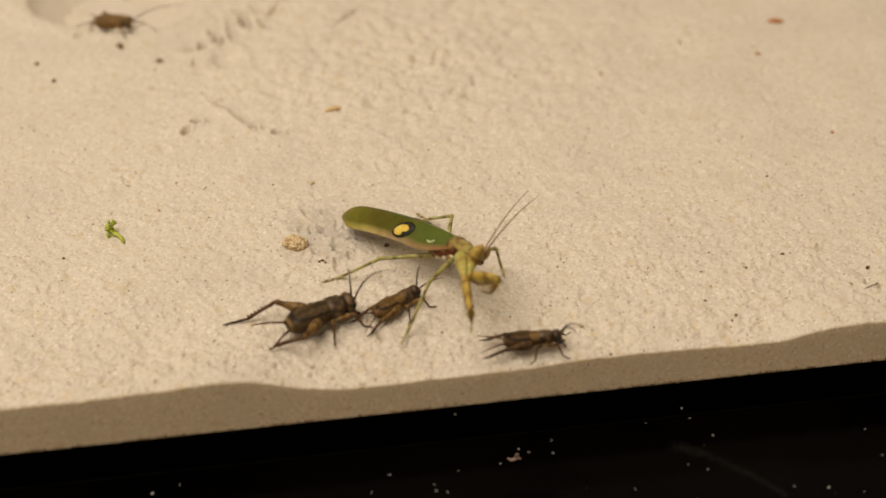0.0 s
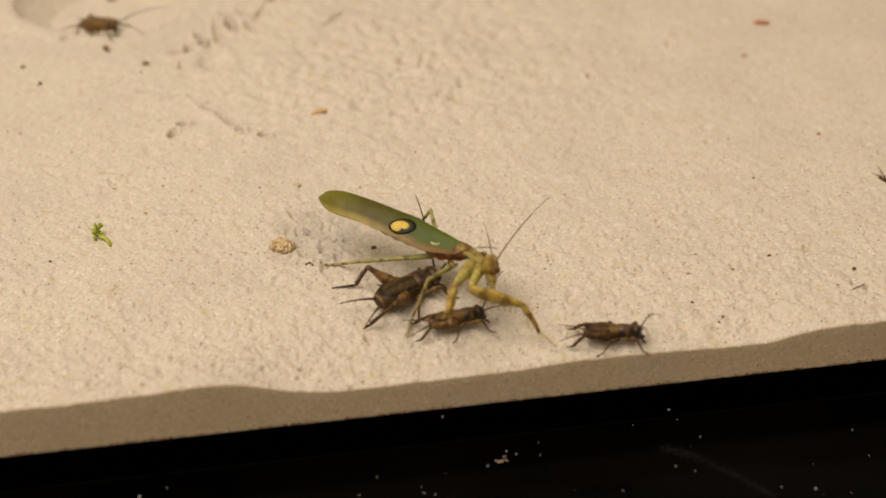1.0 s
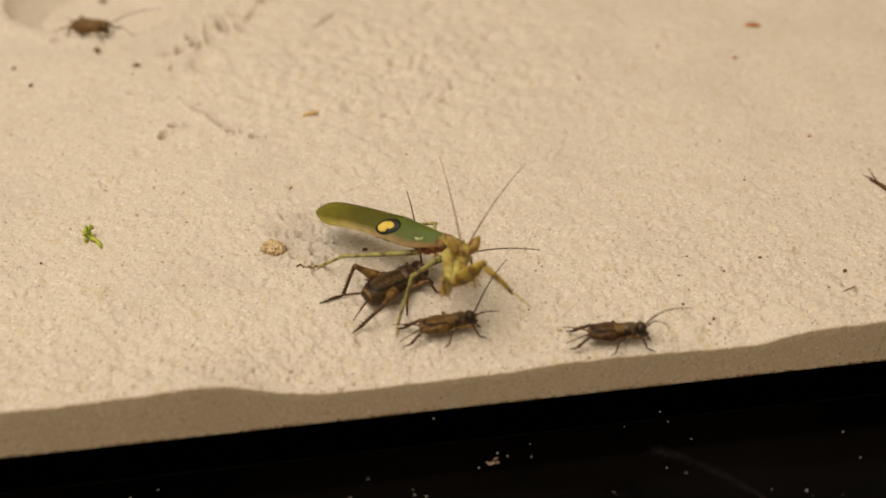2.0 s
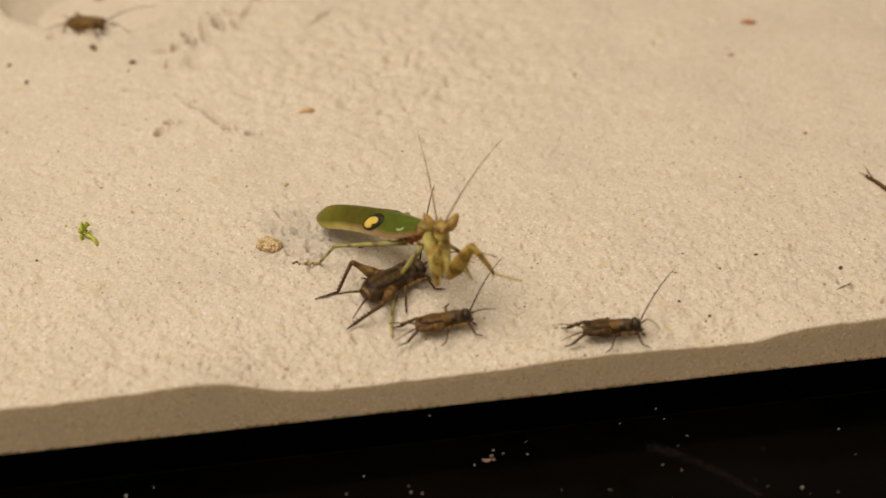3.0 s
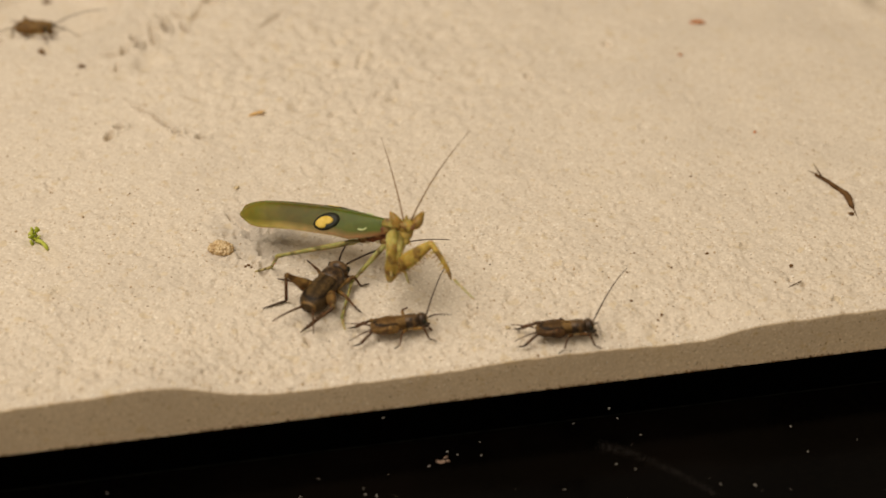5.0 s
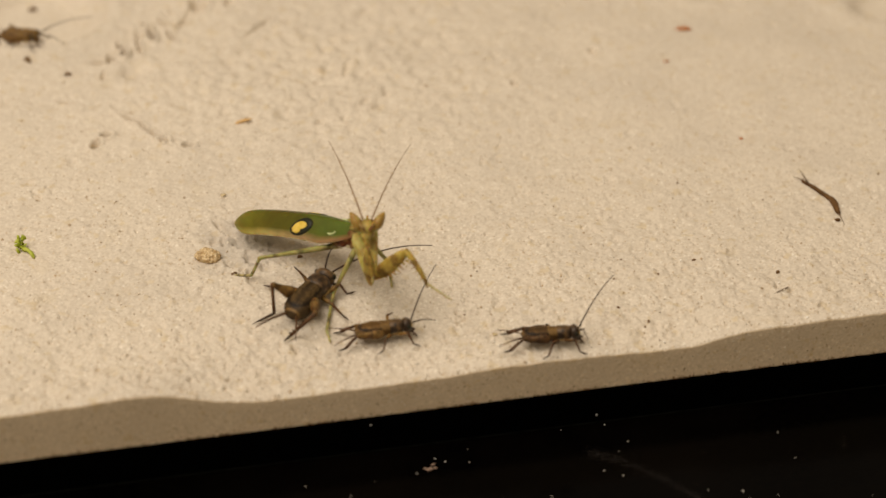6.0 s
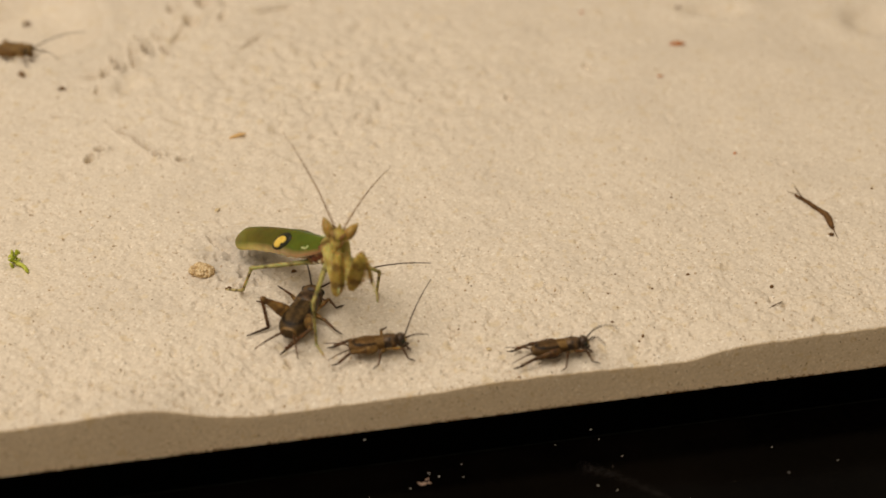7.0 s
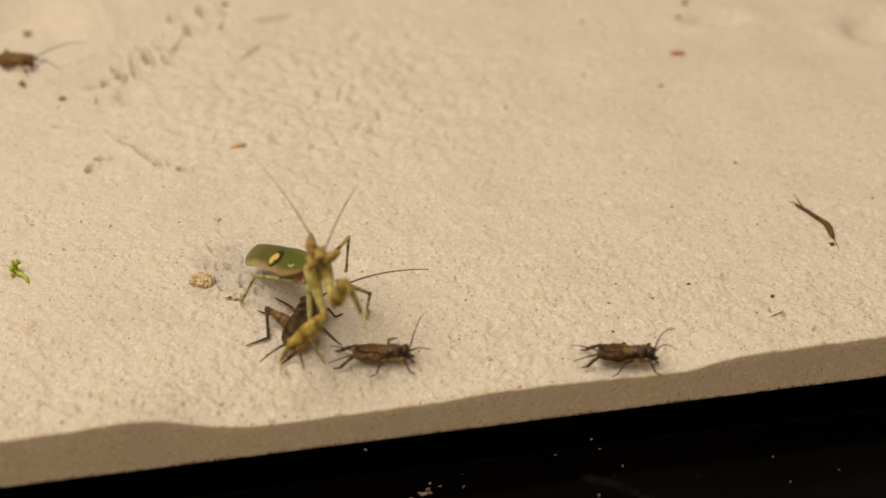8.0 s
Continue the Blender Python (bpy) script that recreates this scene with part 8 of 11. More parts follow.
    walk(limbs_a["femur_ml"], path(
        (0, 1.32, 1.58, 1.58, 0, -17.9, 130), (0.3, 1.32, 1.58, 1.58, 0, -22.8, 122.7), (0.5, 1.32, 1.58, 1.58, 0, -27.2, 108.2), (0.7, 1.32, 1.58, 1.58, 0, -16.3, 131.4),
        (0.8, 1.32, 1.58, 1.58, 0, -9.3, 135.9), (1, 1.32, 1.58, 1.58, 0, -22.2, 123.9), (1.2, 1.32, 1.58, 1.58, 0, -25.1, 116.9), (1.5, 1.32, 1.58, 1.58, 0, -18.9, 128.1),
        (1.7, 1.32, 1.58, 1.58, 0, -22.1, 124.1), (2.8, 1.32, 1.58, 1.58, 0, -21.6, 124.8), (3, 1.32, 1.58, 1.58, 0, -21.2, 125.8), (3.2, 1.32, 1.58, 1.58, 0, -25.9, 113.9),
        (3.3, 1.32, 1.58, 1.58, 0, -27.1, 109.2), (3.5, 1.32, 1.58, 1.58, 0, 2.6, 96.3), (4, 1.32, 1.58, 1.58, 0, 2.4, 95.5), (4.5, 1.32, 1.58, 1.58, 0, 2.1, 96.3),
        (4.7, 1.32, 1.58, 1.58, 0, 3.5, 98.6), (5.8, 1.32, 1.58, 1.58, 0, 3.1, 99.4), (6, 1.32, 1.58, 1.58, 0, 3, 100.3), (6.5, 1.32, 1.58, 1.58, 0, 3.1, 88.7),
        (6.8, 1.32, 1.58, 1.58, 0, 3.4, 81.8), (7, 1.32, 1.58, 1.58, 0, 3.1, 85.8), (7.2, 1.32, 1.58, 1.58, 0, 3.2, 81), (7.5, 1.32, 1.58, 1.58, 0, 3.1, 78.4),
        (8, 1.32, 1.58, 1.58, 0, 2.9, 79.1)))
    walk(limbs_a["tibia_ml"], path(
        (0, -0.3, 3.51, 2.39, 0, 50.2, 129.2), (0.3, 0, 3.63, 2.61, 0, 57.7, 122.2), (0.5, 0.59, 3.81, 2.79, 0, 65.7, 110.2), (0.7, -0.35, 3.49, 2.33, 0, 48, 131),
        (0.8, -0.55, 3.4, 2.01, 0, 39.1, 136.3), (1, -0.04, 3.61, 2.58, 0, 56.6, 123.5), (1.2, 0.24, 3.72, 2.7, 0, 61.6, 117.5), (1.5, -0.22, 3.55, 2.44, 0, 51.6, 129.2),
        (1.7, -0.05, 3.61, 2.58, 0, 56.6, 123.4), (2.8, -0.08, 3.6, 2.56, 0, 55.8, 124.5), (3, -0.12, 3.58, 2.54, 0, 55.2, 124.6), (3.2, 0.36, 3.75, 2.74, 0, 63.2, 115.4),
        (3.3, 0.55, 3.8, 2.79, 0, 65.6, 109.4), (3.5, 1.03, 4.21, 1.46, 0, 9.4, 87), (4, 1.07, 4.21, 1.47, 0, 10.5, 87.3), (4.5, 1.03, 4.21, 1.49, 0, 10, 87.9),
        (4.7, 0.93, 4.19, 1.42, 0, 10.1, 89.1), (5.8, 0.89, 4.19, 1.44, 0, 9.9, 90.1), (6, 0.85, 4.18, 1.45, 0, 10.2, 91.3), (6.5, 1.38, 4.22, 1.44, 0, 10.3, 79.8),
        (6.8, 1.7, 4.19, 1.43, 0, 10.7, 72.8), (7, 1.51, 4.21, 1.44, 0, 10.7, 77.1), (7.2, 1.73, 4.19, 1.44, 0, 10.8, 72.3), (7.5, 1.85, 4.17, 1.44, 0, 10.7, 69.8),
        (8, 1.82, 4.17, 1.45, 0, 10.5, 70.4)))
    walk(limbs_a["tarsus_ml"], path(
        (0, -1.42, 4.88, 0.26, 0, 2.9, 129.7), (0.3, -0.79, 4.88, 0.26, 0, 2.9, 122.5), (0.5, 0.19, 4.88, 0.26, 0, 2.9, 108.8), (0.7, -1.57, 4.88, 0.26, 0, 2.9, 131.2),
        (0.8, -2.11, 4.88, 0.26, 0, 2.9, 136.1), (1, -0.89, 4.88, 0.26, 0, 2.9, 123.8), (1.2, -0.37, 4.88, 0.26, 0, 2.9, 117.1), (1.5, -1.31, 4.88, 0.26, 0, 2.9, 128.5),
        (1.7, -0.89, 4.88, 0.26, 0, 2.9, 123.8), (2.8, -0.96, 4.88, 0.26, 0, 2.9, 124.6), (3, -1.02, 4.88, 0.26, 0, 2.9, 125.3), (3.2, -0.18, 4.88, 0.26, 0, 2.9, 114.4),
        (3.3, 0.16, 4.88, 0.26, 0, 2.9, 109.3), (3.5, 1.21, 7.62, 0.89, 0, 2.9, 91.5), (4, 1.23, 7.61, 0.84, 0, 2.9, 91.4), (4.5, 1.15, 7.62, 0.89, 0, 2.9, 92),
        (4.7, 0.98, 7.6, 0.81, 0, 2.9, 93.8), (5.8, 0.88, 7.6, 0.85, 0, 2.9, 94.6), (6, 0.77, 7.58, 0.84, 0, 2.9, 95.7), (6.5, 1.98, 7.57, 0.82, 0, 2.9, 84.2),
        (6.8, 2.71, 7.44, 0.79, 0, 2.9, 77.2), (7, 2.27, 7.52, 0.8, 0, 2.9, 81.4), (7.2, 2.76, 7.43, 0.79, 0, 2.9, 76.6), (7.5, 3.02, 7.36, 0.8, 0, 2.9, 74),
        (8, 2.96, 7.37, 0.82, 0, 2.9, 74.7)))
    walk(limbs_a["femur_fl"], path(
        (0, 2.9, 1.58, 1.58, 0, -14.2, 31.5), (0.3, 2.9, 1.58, 1.58, 0, -30.9, 52), (0.5, 2.9, 1.58, 1.58, 0, -26.3, 42), (0.7, 2.9, 1.58, 1.58, 0, -9.9, 29.8),
        (0.8, 2.9, 1.58, 1.58, 0, -17.5, 33.5), (1, 2.9, 1.58, 1.58, 0, -26.6, 42.7), (1.2, 2.9, 1.58, 1.58, 0, -25.4, 40.5), (1.5, 2.9, 1.58, 1.58, 0, -22.7, 37.2),
        (1.7, 2.9, 1.58, 1.58, 0, -26.1, 41.8), (2.8, 2.9, 1.58, 1.58, 0, -24.1, 38.9), (3, 2.9, 1.58, 1.58, 0, -25, 40.5), (3.2, 2.9, 1.58, 1.58, 0, -29.3, 47.8),
        (3.3, 2.9, 1.58, 1.58, 0, -25.7, 40), (3.5, 2.9, 1.58, 1.58, 0, -12, 55), (8, 2.9, 1.58, 1.58, 0, -12, 55)))
    walk(limbs_a["tibia_fl"], path(
        (0, 5.09, 2.92, 2.23, 0, 45.2, 32.1), (0.3, 4.3, 3.37, 2.94, 0, 74.8, 54.6), (0.5, 4.66, 3.17, 2.75, 0, 63.9, 40.5), (0.7, 5.16, 2.88, 2.04, 0, 39.8, 30.5),
        (0.8, 5, 2.97, 2.38, 0, 49.7, 33.4), (1, 4.64, 3.19, 2.77, 0, 64.6, 40.6), (1.2, 4.72, 3.13, 2.72, 0, 62.2, 39.8), (1.5, 4.84, 3.06, 2.6, 0, 57.5, 37.3),
        (1.7, 4.67, 3.17, 2.75, 0, 63.5, 40), (2.8, 4.78, 3.1, 2.66, 0, 59.9, 38.3), (3, 4.72, 3.14, 2.7, 0, 61.5, 38.3), (3.2, 4.45, 3.29, 2.88, 0, 70.4, 46.3),
        (3.3, 4.73, 3.11, 2.73, 0, 62.8, 41.9), (3.5, 4.38, 3.69, 2.13, 0, 8, 55), (8, 4.38, 3.69, 2.13, 0, 8, 55)))
    walk(limbs_a["tarsus_fl"], path(
        (0, 6.74, 3.96, 0.26, 0, 2.9, 35), (0.3, 4.72, 3.96, 0.26, 0, 2.9, 35), (0.5, 5.59, 3.96, 0.26, 0, 2.9, 35), (0.7, 6.99, 3.96, 0.26, 0, 2.9, 35),
        (0.8, 6.5, 3.96, 0.26, 0, 2.9, 35), (1, 5.54, 3.96, 0.26, 0, 2.9, 35), (1.2, 5.71, 3.96, 0.26, 0, 2.9, 35), (1.5, 6.03, 3.96, 0.26, 0, 2.9, 35),
        (1.7, 5.62, 3.96, 0.26, 0, 2.9, 35), (2.8, 5.87, 3.96, 0.26, 0, 2.9, 35), (3, 5.76, 3.96, 0.26, 0, 2.9, 35), (3.2, 5.09, 3.96, 0.26, 0, 2.9, 35),
        (3.3, 5.67, 3.96, 0.26, 0, 2.9, 35), (3.5, 5.95, 5.94, 1.74, 0, 10, 55), (8, 5.95, 5.94, 1.74, 0, 10, 55)))
    walk(limbs_a["antenna_l"], path(
        (0, 6.01, 0.53, 3.3, 0, -49.8, -118.3), (0.3, 6.01, 0.53, 3.3, 0, -46.5, -138.2), (0.5, 6.01, 0.53, 3.3, 0, -51.2, -137.3), (0.7, 6.01, 0.53, 3.3, 0, -55, -153.8),
        (0.75, 6.01, 0.53, 3.3, 23.7, -21.9, 127.6), (0.8, 6.01, 0.53, 3.3, 0, 7.5, 67.6), (1, 6.01, 0.53, 3.3, 0, -7.1, 64.7), (1.2, 6.01, 0.53, 3.3, 0, -6.8, 61.6),
        (1.5, 6.01, 0.53, 3.3, 0, -6.4, 62.7), (1.7, 6.01, 0.53, 3.3, 0, -5.4, 62.4), (2.8, 6.01, 0.53, 3.3, 0, -8.5, 56.2), (3, 6.01, 0.53, 3.3, 0, -8, 45.2),
        (3.2, 6.01, 0.53, 3.3, 0, 6.5, 53.9), (3.25, 6.01, 0.53, 3.3, 29.8, -22.1, 123.2), (3.3, 6.01, 0.53, 3.3, 0, -56.7, -143.1), (3.5, 6.01, 0.53, 3.3, 0, -46.7, -158.5),
        (4, 6.01, 0.53, 3.3, 0, -45.2, -143.8), (4.5, 6.01, 0.53, 3.3, 0, -44.6, -133.6), (4.7, 6.01, 0.53, 3.3, 0, -43.7, -136), (5.8, 6.01, 0.53, 3.3, 0, -45.9, -131.8),
        (6, 6.01, 0.53, 3.3, 0, -46.7, -136.5), (6.5, 6.01, 0.53, 3.3, 0, -47, -159.1), (6.8, 6.01, 0.53, 3.3, 0, -46.8, -162.4), (7, 6.01, 0.53, 3.3, 0, -46.9, -162.9),
        (7.2, 6.01, 0.53, 3.3, 0, -47, -166.1), (7.5, 6.01, 0.53, 3.3, 0, -47.2, -170.4), (8, 6.01, 0.53, 3.3, 0, -46.3, -169.8)))
    walk(cricket_b, path(
        (0, -15.54, 16.98, 0, 0, 0, 32.1), (0.3, -13.35, 16.99, 0, 0, 0, 26.1), (0.5, -10.79, 16.49, 0, 0, 0, 25.3), (0.7, -8.24, 13.22, 0, 0, 0, 18.2),
        (0.8, -5.89, 11.42, 0, 0, 0, 0.5), (1, -4, 11.34, 0, 0, 0, 6.9), (1.2, -4.66, 11.09, 0, 0, 0, 6), (1.5, -4.44, 10.85, 0, 0, 0, 4.3),
        (1.7, -4.13, 10.72, 0, 0, 0, 6), (2.8, -4.17, 10.48, 0, 0, 0, 4.5), (3, -4.19, 10.33, 0, 0, 0, 6.6), (3.2, -4.2, 10.51, 0, 0, 0, 7.4),
        (3.5, -4.18, 9.65, 0, 0, 0, 4.6), (4, -3.99, 9.78, 0, 0, 0, 4.5), (4.5, -4.21, 10.09, 0, 0, 0, -0.4), (4.7, -3.91, 9.85, 0, 0, 0, 1.4),
        (5.8, -3.81, 10.5, 0, 0, 0, -0.9), (6, -4.18, 10.58, 0, 0, 0, 0.4), (6.5, -4.26, 10.22, 0, 0, 0, 3.2), (7, -4.18, 10.58, 0, 0, 0, 0.5),
        (7.2, -4.18, 10.87, 0, 0, 0, -1.2), (7.5, -4.28, 10.63, 0, 0, 0, 0.7), (7.8, -4, 10.34, 0, 0, 0, 1.9), (8, -3.57, 10.64, 0, 0, 0, -10.9)))
    walk(limbs_b["femur_hr"], path(
        (0, -0.21, -1.08, 1.55, 0, 6.2, -173.7), (0.3, -0.21, -1.08, 1.55, 0, -11.3, -172.7), (0.5, -0.21, -1.08, 1.55, 0, -12.1, -172), (0.7, -0.21, -1.08, 1.55, 0, 5.7, -174.3),
        (0.8, -0.21, -1.08, 1.55, 0, 5.5, -174.1), (1, -0.21, -1.08, 1.55, 0, -7.4, -175), (1.2, -0.21, -1.08, 1.55, 0, -5.6, -176.5), (1.5, -0.21, -1.08, 1.55, 0, 0.1, -177.3),
        (1.7, -0.21, -1.08, 1.55, 0, -4, -177.7), (2.8, -0.21, -1.08, 1.55, 0, -1.4, -178.3), (3, -0.21, -1.08, 1.55, 0, -2.5, -178.1), (3.2, -0.21, -1.08, 1.55, 0, -5.3, -176.9),
        (3.5, -0.21, -1.08, 1.55, 0, 0, -177.3), (4, -0.21, -1.08, 1.55, 0, -3.2, -178.1), (4.5, -0.21, -1.08, 1.55, 0, -3.4, -178.2), (4.7, -0.21, -1.08, 1.55, 0, -3.7, -178.1),
        (5.8, -0.21, -1.08, 1.55, 0, -1.9, -178.6), (6, -0.21, -1.08, 1.55, 0, -5.3, -177), (6.5, -0.21, -1.08, 1.55, 0, -2.4, -178.4), (7, -0.21, -1.08, 1.55, 0, -0.1, -177.8),
        (7.2, -0.21, -1.08, 1.55, 0, -2.4, -178.3), (7.5, -0.21, -1.08, 1.55, 0, -3.6, -178.2), (7.8, -0.21, -1.08, 1.55, 0, 0.4, -177.3), (8, -0.21, -1.08, 1.55, 0, -4.1, -179)))
    walk(limbs_b["tibia_hr"], path(
        (0, -4.68, -1.58, 1.06, 0, 15, -165.8), (0.3, -4.61, -1.65, 2.43, 0, 47.3, -161.5), (0.5, -4.59, -1.7, 2.49, 0, 49.2, -162.5), (0.7, -4.69, -1.53, 1.09, 0, 14.4, -166.1),
        (0.8, -4.69, -1.55, 1.11, 0, 14.6, -166.5), (1, -4.68, -1.47, 2.13, 0, 39.2, -159.2), (1.2, -4.71, -1.35, 1.99, 0, 35.5, -157.1), (1.5, -4.73, -1.3, 1.53, 0, 25.2, -158.2),
        (1.7, -4.72, -1.26, 1.86, 0, 32.5, -155.6), (2.8, -4.73, -1.22, 1.66, 0, 27.9, -155.7), (3, -4.73, -1.23, 1.75, 0, 29.9, -155.5), (3.2, -4.71, -1.33, 1.96, 0, 35, -156.6),
        (3.5, -4.73, -1.3, 1.54, 0, 25.3, -158.2), (4, -4.73, -1.23, 1.8, 0, 31, -155.2), (4.5, -4.73, -1.23, 1.82, 0, 31.5, -155), (4.7, -4.73, -1.23, 1.83, 0, 31.9, -155),
        (5.8, -4.73, -1.19, 1.7, 0, 28.8, -154.9), (6, -4.71, -1.31, 1.96, 0, 34.9, -156.3), (6.5, -4.73, -1.21, 1.73, 0, 29.6, -155), (7, -4.73, -1.26, 1.56, 0, 25.6, -157.2),
        (7.2, -4.73, -1.22, 1.73, 0, 29.6, -155.3), (7.5, -4.73, -1.23, 1.83, 0, 31.9, -154.9), (7.8, -4.73, -1.3, 1.51, 0, 24.7, -158.3), (8, -4.73, -1.16, 1.87, 0, 32.7, -152.9)))
    walk(limbs_b["tarsus_hr"], path(
        (0, -7.38, -2.26, 0.31, 0, 4.8, -173.7), (0.3, -6.47, -2.27, 0.31, 0, 4.8, -173.7), (0.5, -6.39, -2.27, 0.31, 0, 4.8, -173.7), (0.7, -7.41, -2.2, 0.38, 0, 4.8, -173.7),
        (0.8, -7.41, -2.2, 0.38, 0, 4.8, -173.7), (1, -6.77, -2.27, 0.31, 0, 4.8, -173.7), (1.2, -6.87, -2.27, 0.31, 0, 4.8, -173.7), (1.5, -7.16, -2.27, 0.31, 0, 4.8, -173.7),
        (1.7, -6.94, -2.27, 0.31, 0, 4.8, -173.7), (2.8, -7.06, -2.27, 0.31, 0, 4.8, -173.7), (3, -7.01, -2.27, 0.31, 0, 4.8, -173.7), (3.2, -6.88, -2.27, 0.31, 0, 4.8, -173.7),
        (3.5, -7.15, -2.27, 0.31, 0, 4.8, -173.7), (4, -6.97, -2.27, 0.31, 0, 4.8, -173.7), (4.7, -6.94, -2.27, 0.31, 0, 4.8, -173.7), (5.8, -7.02, -2.27, 0.31, 0, 4.8, -173.7),
        (6, -6.88, -2.27, 0.31, 0, 4.8, -173.7), (6.5, -7, -2.27, 0.31, 0, 4.8, -173.7), (7, -7.13, -2.27, 0.31, 0, 4.8, -173.7), (7.2, -7.01, -2.27, 0.31, 0, 4.8, -173.7),
        (7.5, -6.94, -2.27, 0.31, 0, 4.8, -173.7), (7.8, -7.17, -2.27, 0.31, 0, 4.8, -173.7), (8, -6.89, -2.27, 0.31, 0, 4.8, -173.7)))
    walk(limbs_b["femur_mr"], path(
        (0, 1.03, -1.24, 1.24, 0, -24.8, -118.2), (0.3, 1.03, -1.24, 1.24, 0, -9.3, -136.3), (0.5, 1.03, -1.24, 1.24, 0, -24.2, -119.5), (0.7, 1.03, -1.24, 1.24, 0, -26.9, -109.8),
        (0.8, 1.03, -1.24, 1.24, 0, -22.9, -122.4), (1, 1.03, -1.24, 1.24, 0, -17.8, -130), (1.2, 1.03, -1.24, 1.24, 0, -22.5, -123.4), (1.5, 1.03, -1.24, 1.24, 0, -22, -123.4),
        (1.7, 1.03, -1.24, 1.24, 0, -20.9, -125.4), (2.8, 1.03, -1.24, 1.24, 0, -22.3, -124.1), (3, 1.03, -1.24, 1.24, 0, -21.8, -124.8), (3.2, 1.03, -1.24, 1.24, 0, -21.3, -125.5),
        (3.5, 1.03, -1.24, 1.24, 0, -23, -122.4), (4, 1.03, -1.24, 1.24, 0, -22.1, -123.3), (4.5, 1.03, -1.24, 1.24, 0, -21.2, -124.9), (4.7, 1.03, -1.24, 1.24, 0, -22.3, -123.6),
        (5.8, 1.03, -1.24, 1.24, 0, -21, -125.5), (6, 1.03, -1.24, 1.24, 0, -21.4, -124.4), (6.5, 1.03, -1.24, 1.24, 0, -21.9, -124), (7, 1.03, -1.24, 1.24, 0, -22.8, -122.6),
        (7.2, 1.03, -1.24, 1.24, 0, -21.6, -124.5), (7.5, 1.03, -1.24, 1.24, 0, -22.4, -123.6), (7.8, 1.03, -1.24, 1.24, 0, -21.8, -124.5), (8, 1.03, -1.24, 1.24, 0, -20.4, -126.7)))
    walk(limbs_b["tibia_mr"], path(
        (0, 0.15, -2.88, 2.1, 0, 61.2, -117.3), (0.3, -0.44, -2.64, 1.57, 0, 39.1, -135.9), (0.5, 0.1, -2.87, 2.08, 0, 60, -119.7), (0.7, 0.41, -2.96, 2.17, 0, 65.1, -111.6),
        (0.8, 0.01, -2.84, 2.04, 0, 57.8, -122.4), (1, -0.23, -2.74, 1.87, 0, 50.1, -129.3), (1.2, -0.02, -2.83, 2.02, 0, 57.2, -122.8), (1.5, -0.02, -2.83, 2.01, 0, 56.5, -124.8),
        (1.7, -0.08, -2.81, 1.97, 0, 54.6, -126.5), (2.8, -0.04, -2.81, 2.02, 0, 56.9, -122.4), (3, -0.06, -2.81, 2, 0, 56.1, -123.8), (3.2, -0.08, -2.8, 1.99, 0, 55.4, -124.6),
        (3.5, 0.01, -2.84, 2.04, 0, 58.1, -121.6), (4, -0.02, -2.83, 2.01, 0, 56.5, -124.9), (4.5, -0.07, -2.81, 1.98, 0, 55.2, -125.8), (4.7, -0.03, -2.82, 2.02, 0, 56.8, -123.5),
        (5.8, -0.09, -2.8, 1.97, 0, 54.8, -125.9), (6, -0.05, -2.82, 1.99, 0, 55.4, -126.1), (6.5, -0.04, -2.82, 2, 0, 56.2, -124.6), (7, 0.01, -2.84, 2.03, 0, 57.7, -122.6),
        (7.2, -0.05, -2.82, 1.99, 0, 55.7, -125.2), (7.5, -0.02, -2.82, 2.02, 0, 57, -123.1), (7.8, -0.05, -2.81, 2, 0, 56.1, -124.1), (8, -0.12, -2.78, 1.95, 0, 53.9, -126.3)))
    walk(limbs_b["tarsus_mr"], path(
        (0, -0.33, -3.81, 0.21, 0, 2.9, -145), (0.3, -1.64, -3.81, 0.21, 0, 2.9, -145), (0.5, -0.43, -3.81, 0.21, 0, 2.9, -145), (0.7, 0.07, -3.81, 0.21, 0, 2.9, -145),
        (0.8, -0.61, -3.81, 0.21, 0, 2.9, -145), (1, -1.11, -3.81, 0.21, 0, 2.9, -145), (1.2, -0.65, -3.81, 0.21, 0, 2.9, -145), (1.5, -0.7, -3.81, 0.21, 0, 2.9, -145),
        (1.7, -0.83, -3.81, 0.21, 0, 2.9, -145), (2.8, -0.67, -3.81, 0.21, 0, 2.9, -145), (3, -0.73, -3.81, 0.21, 0, 2.9, -145), (3.2, -0.78, -3.81, 0.21, 0, 2.9, -145),
        (3.5, -0.59, -3.81, 0.21, 0, 2.9, -145), (4, -0.7, -3.81, 0.21, 0, 2.9, -145), (4.5, -0.79, -3.81, 0.21, 0, 2.9, -145), (4.7, -0.68, -3.81, 0.21, 0, 2.9, -145),
        (5.8, -0.82, -3.81, 0.21, 0, 2.9, -145), (6, -0.78, -3.81, 0.21, 0, 2.9, -145), (6.5, -0.72, -3.81, 0.21, 0, 2.9, -145), (7, -0.62, -3.81, 0.21, 0, 2.9, -145),
        (7.2, -0.76, -3.81, 0.21, 0, 2.9, -145), (7.5, -0.67, -3.81, 0.21, 0, 2.9, -145), (7.8, -0.73, -3.81, 0.21, 0, 2.9, -145), (8, -0.88, -3.81, 0.21, 0, 2.9, -145)))
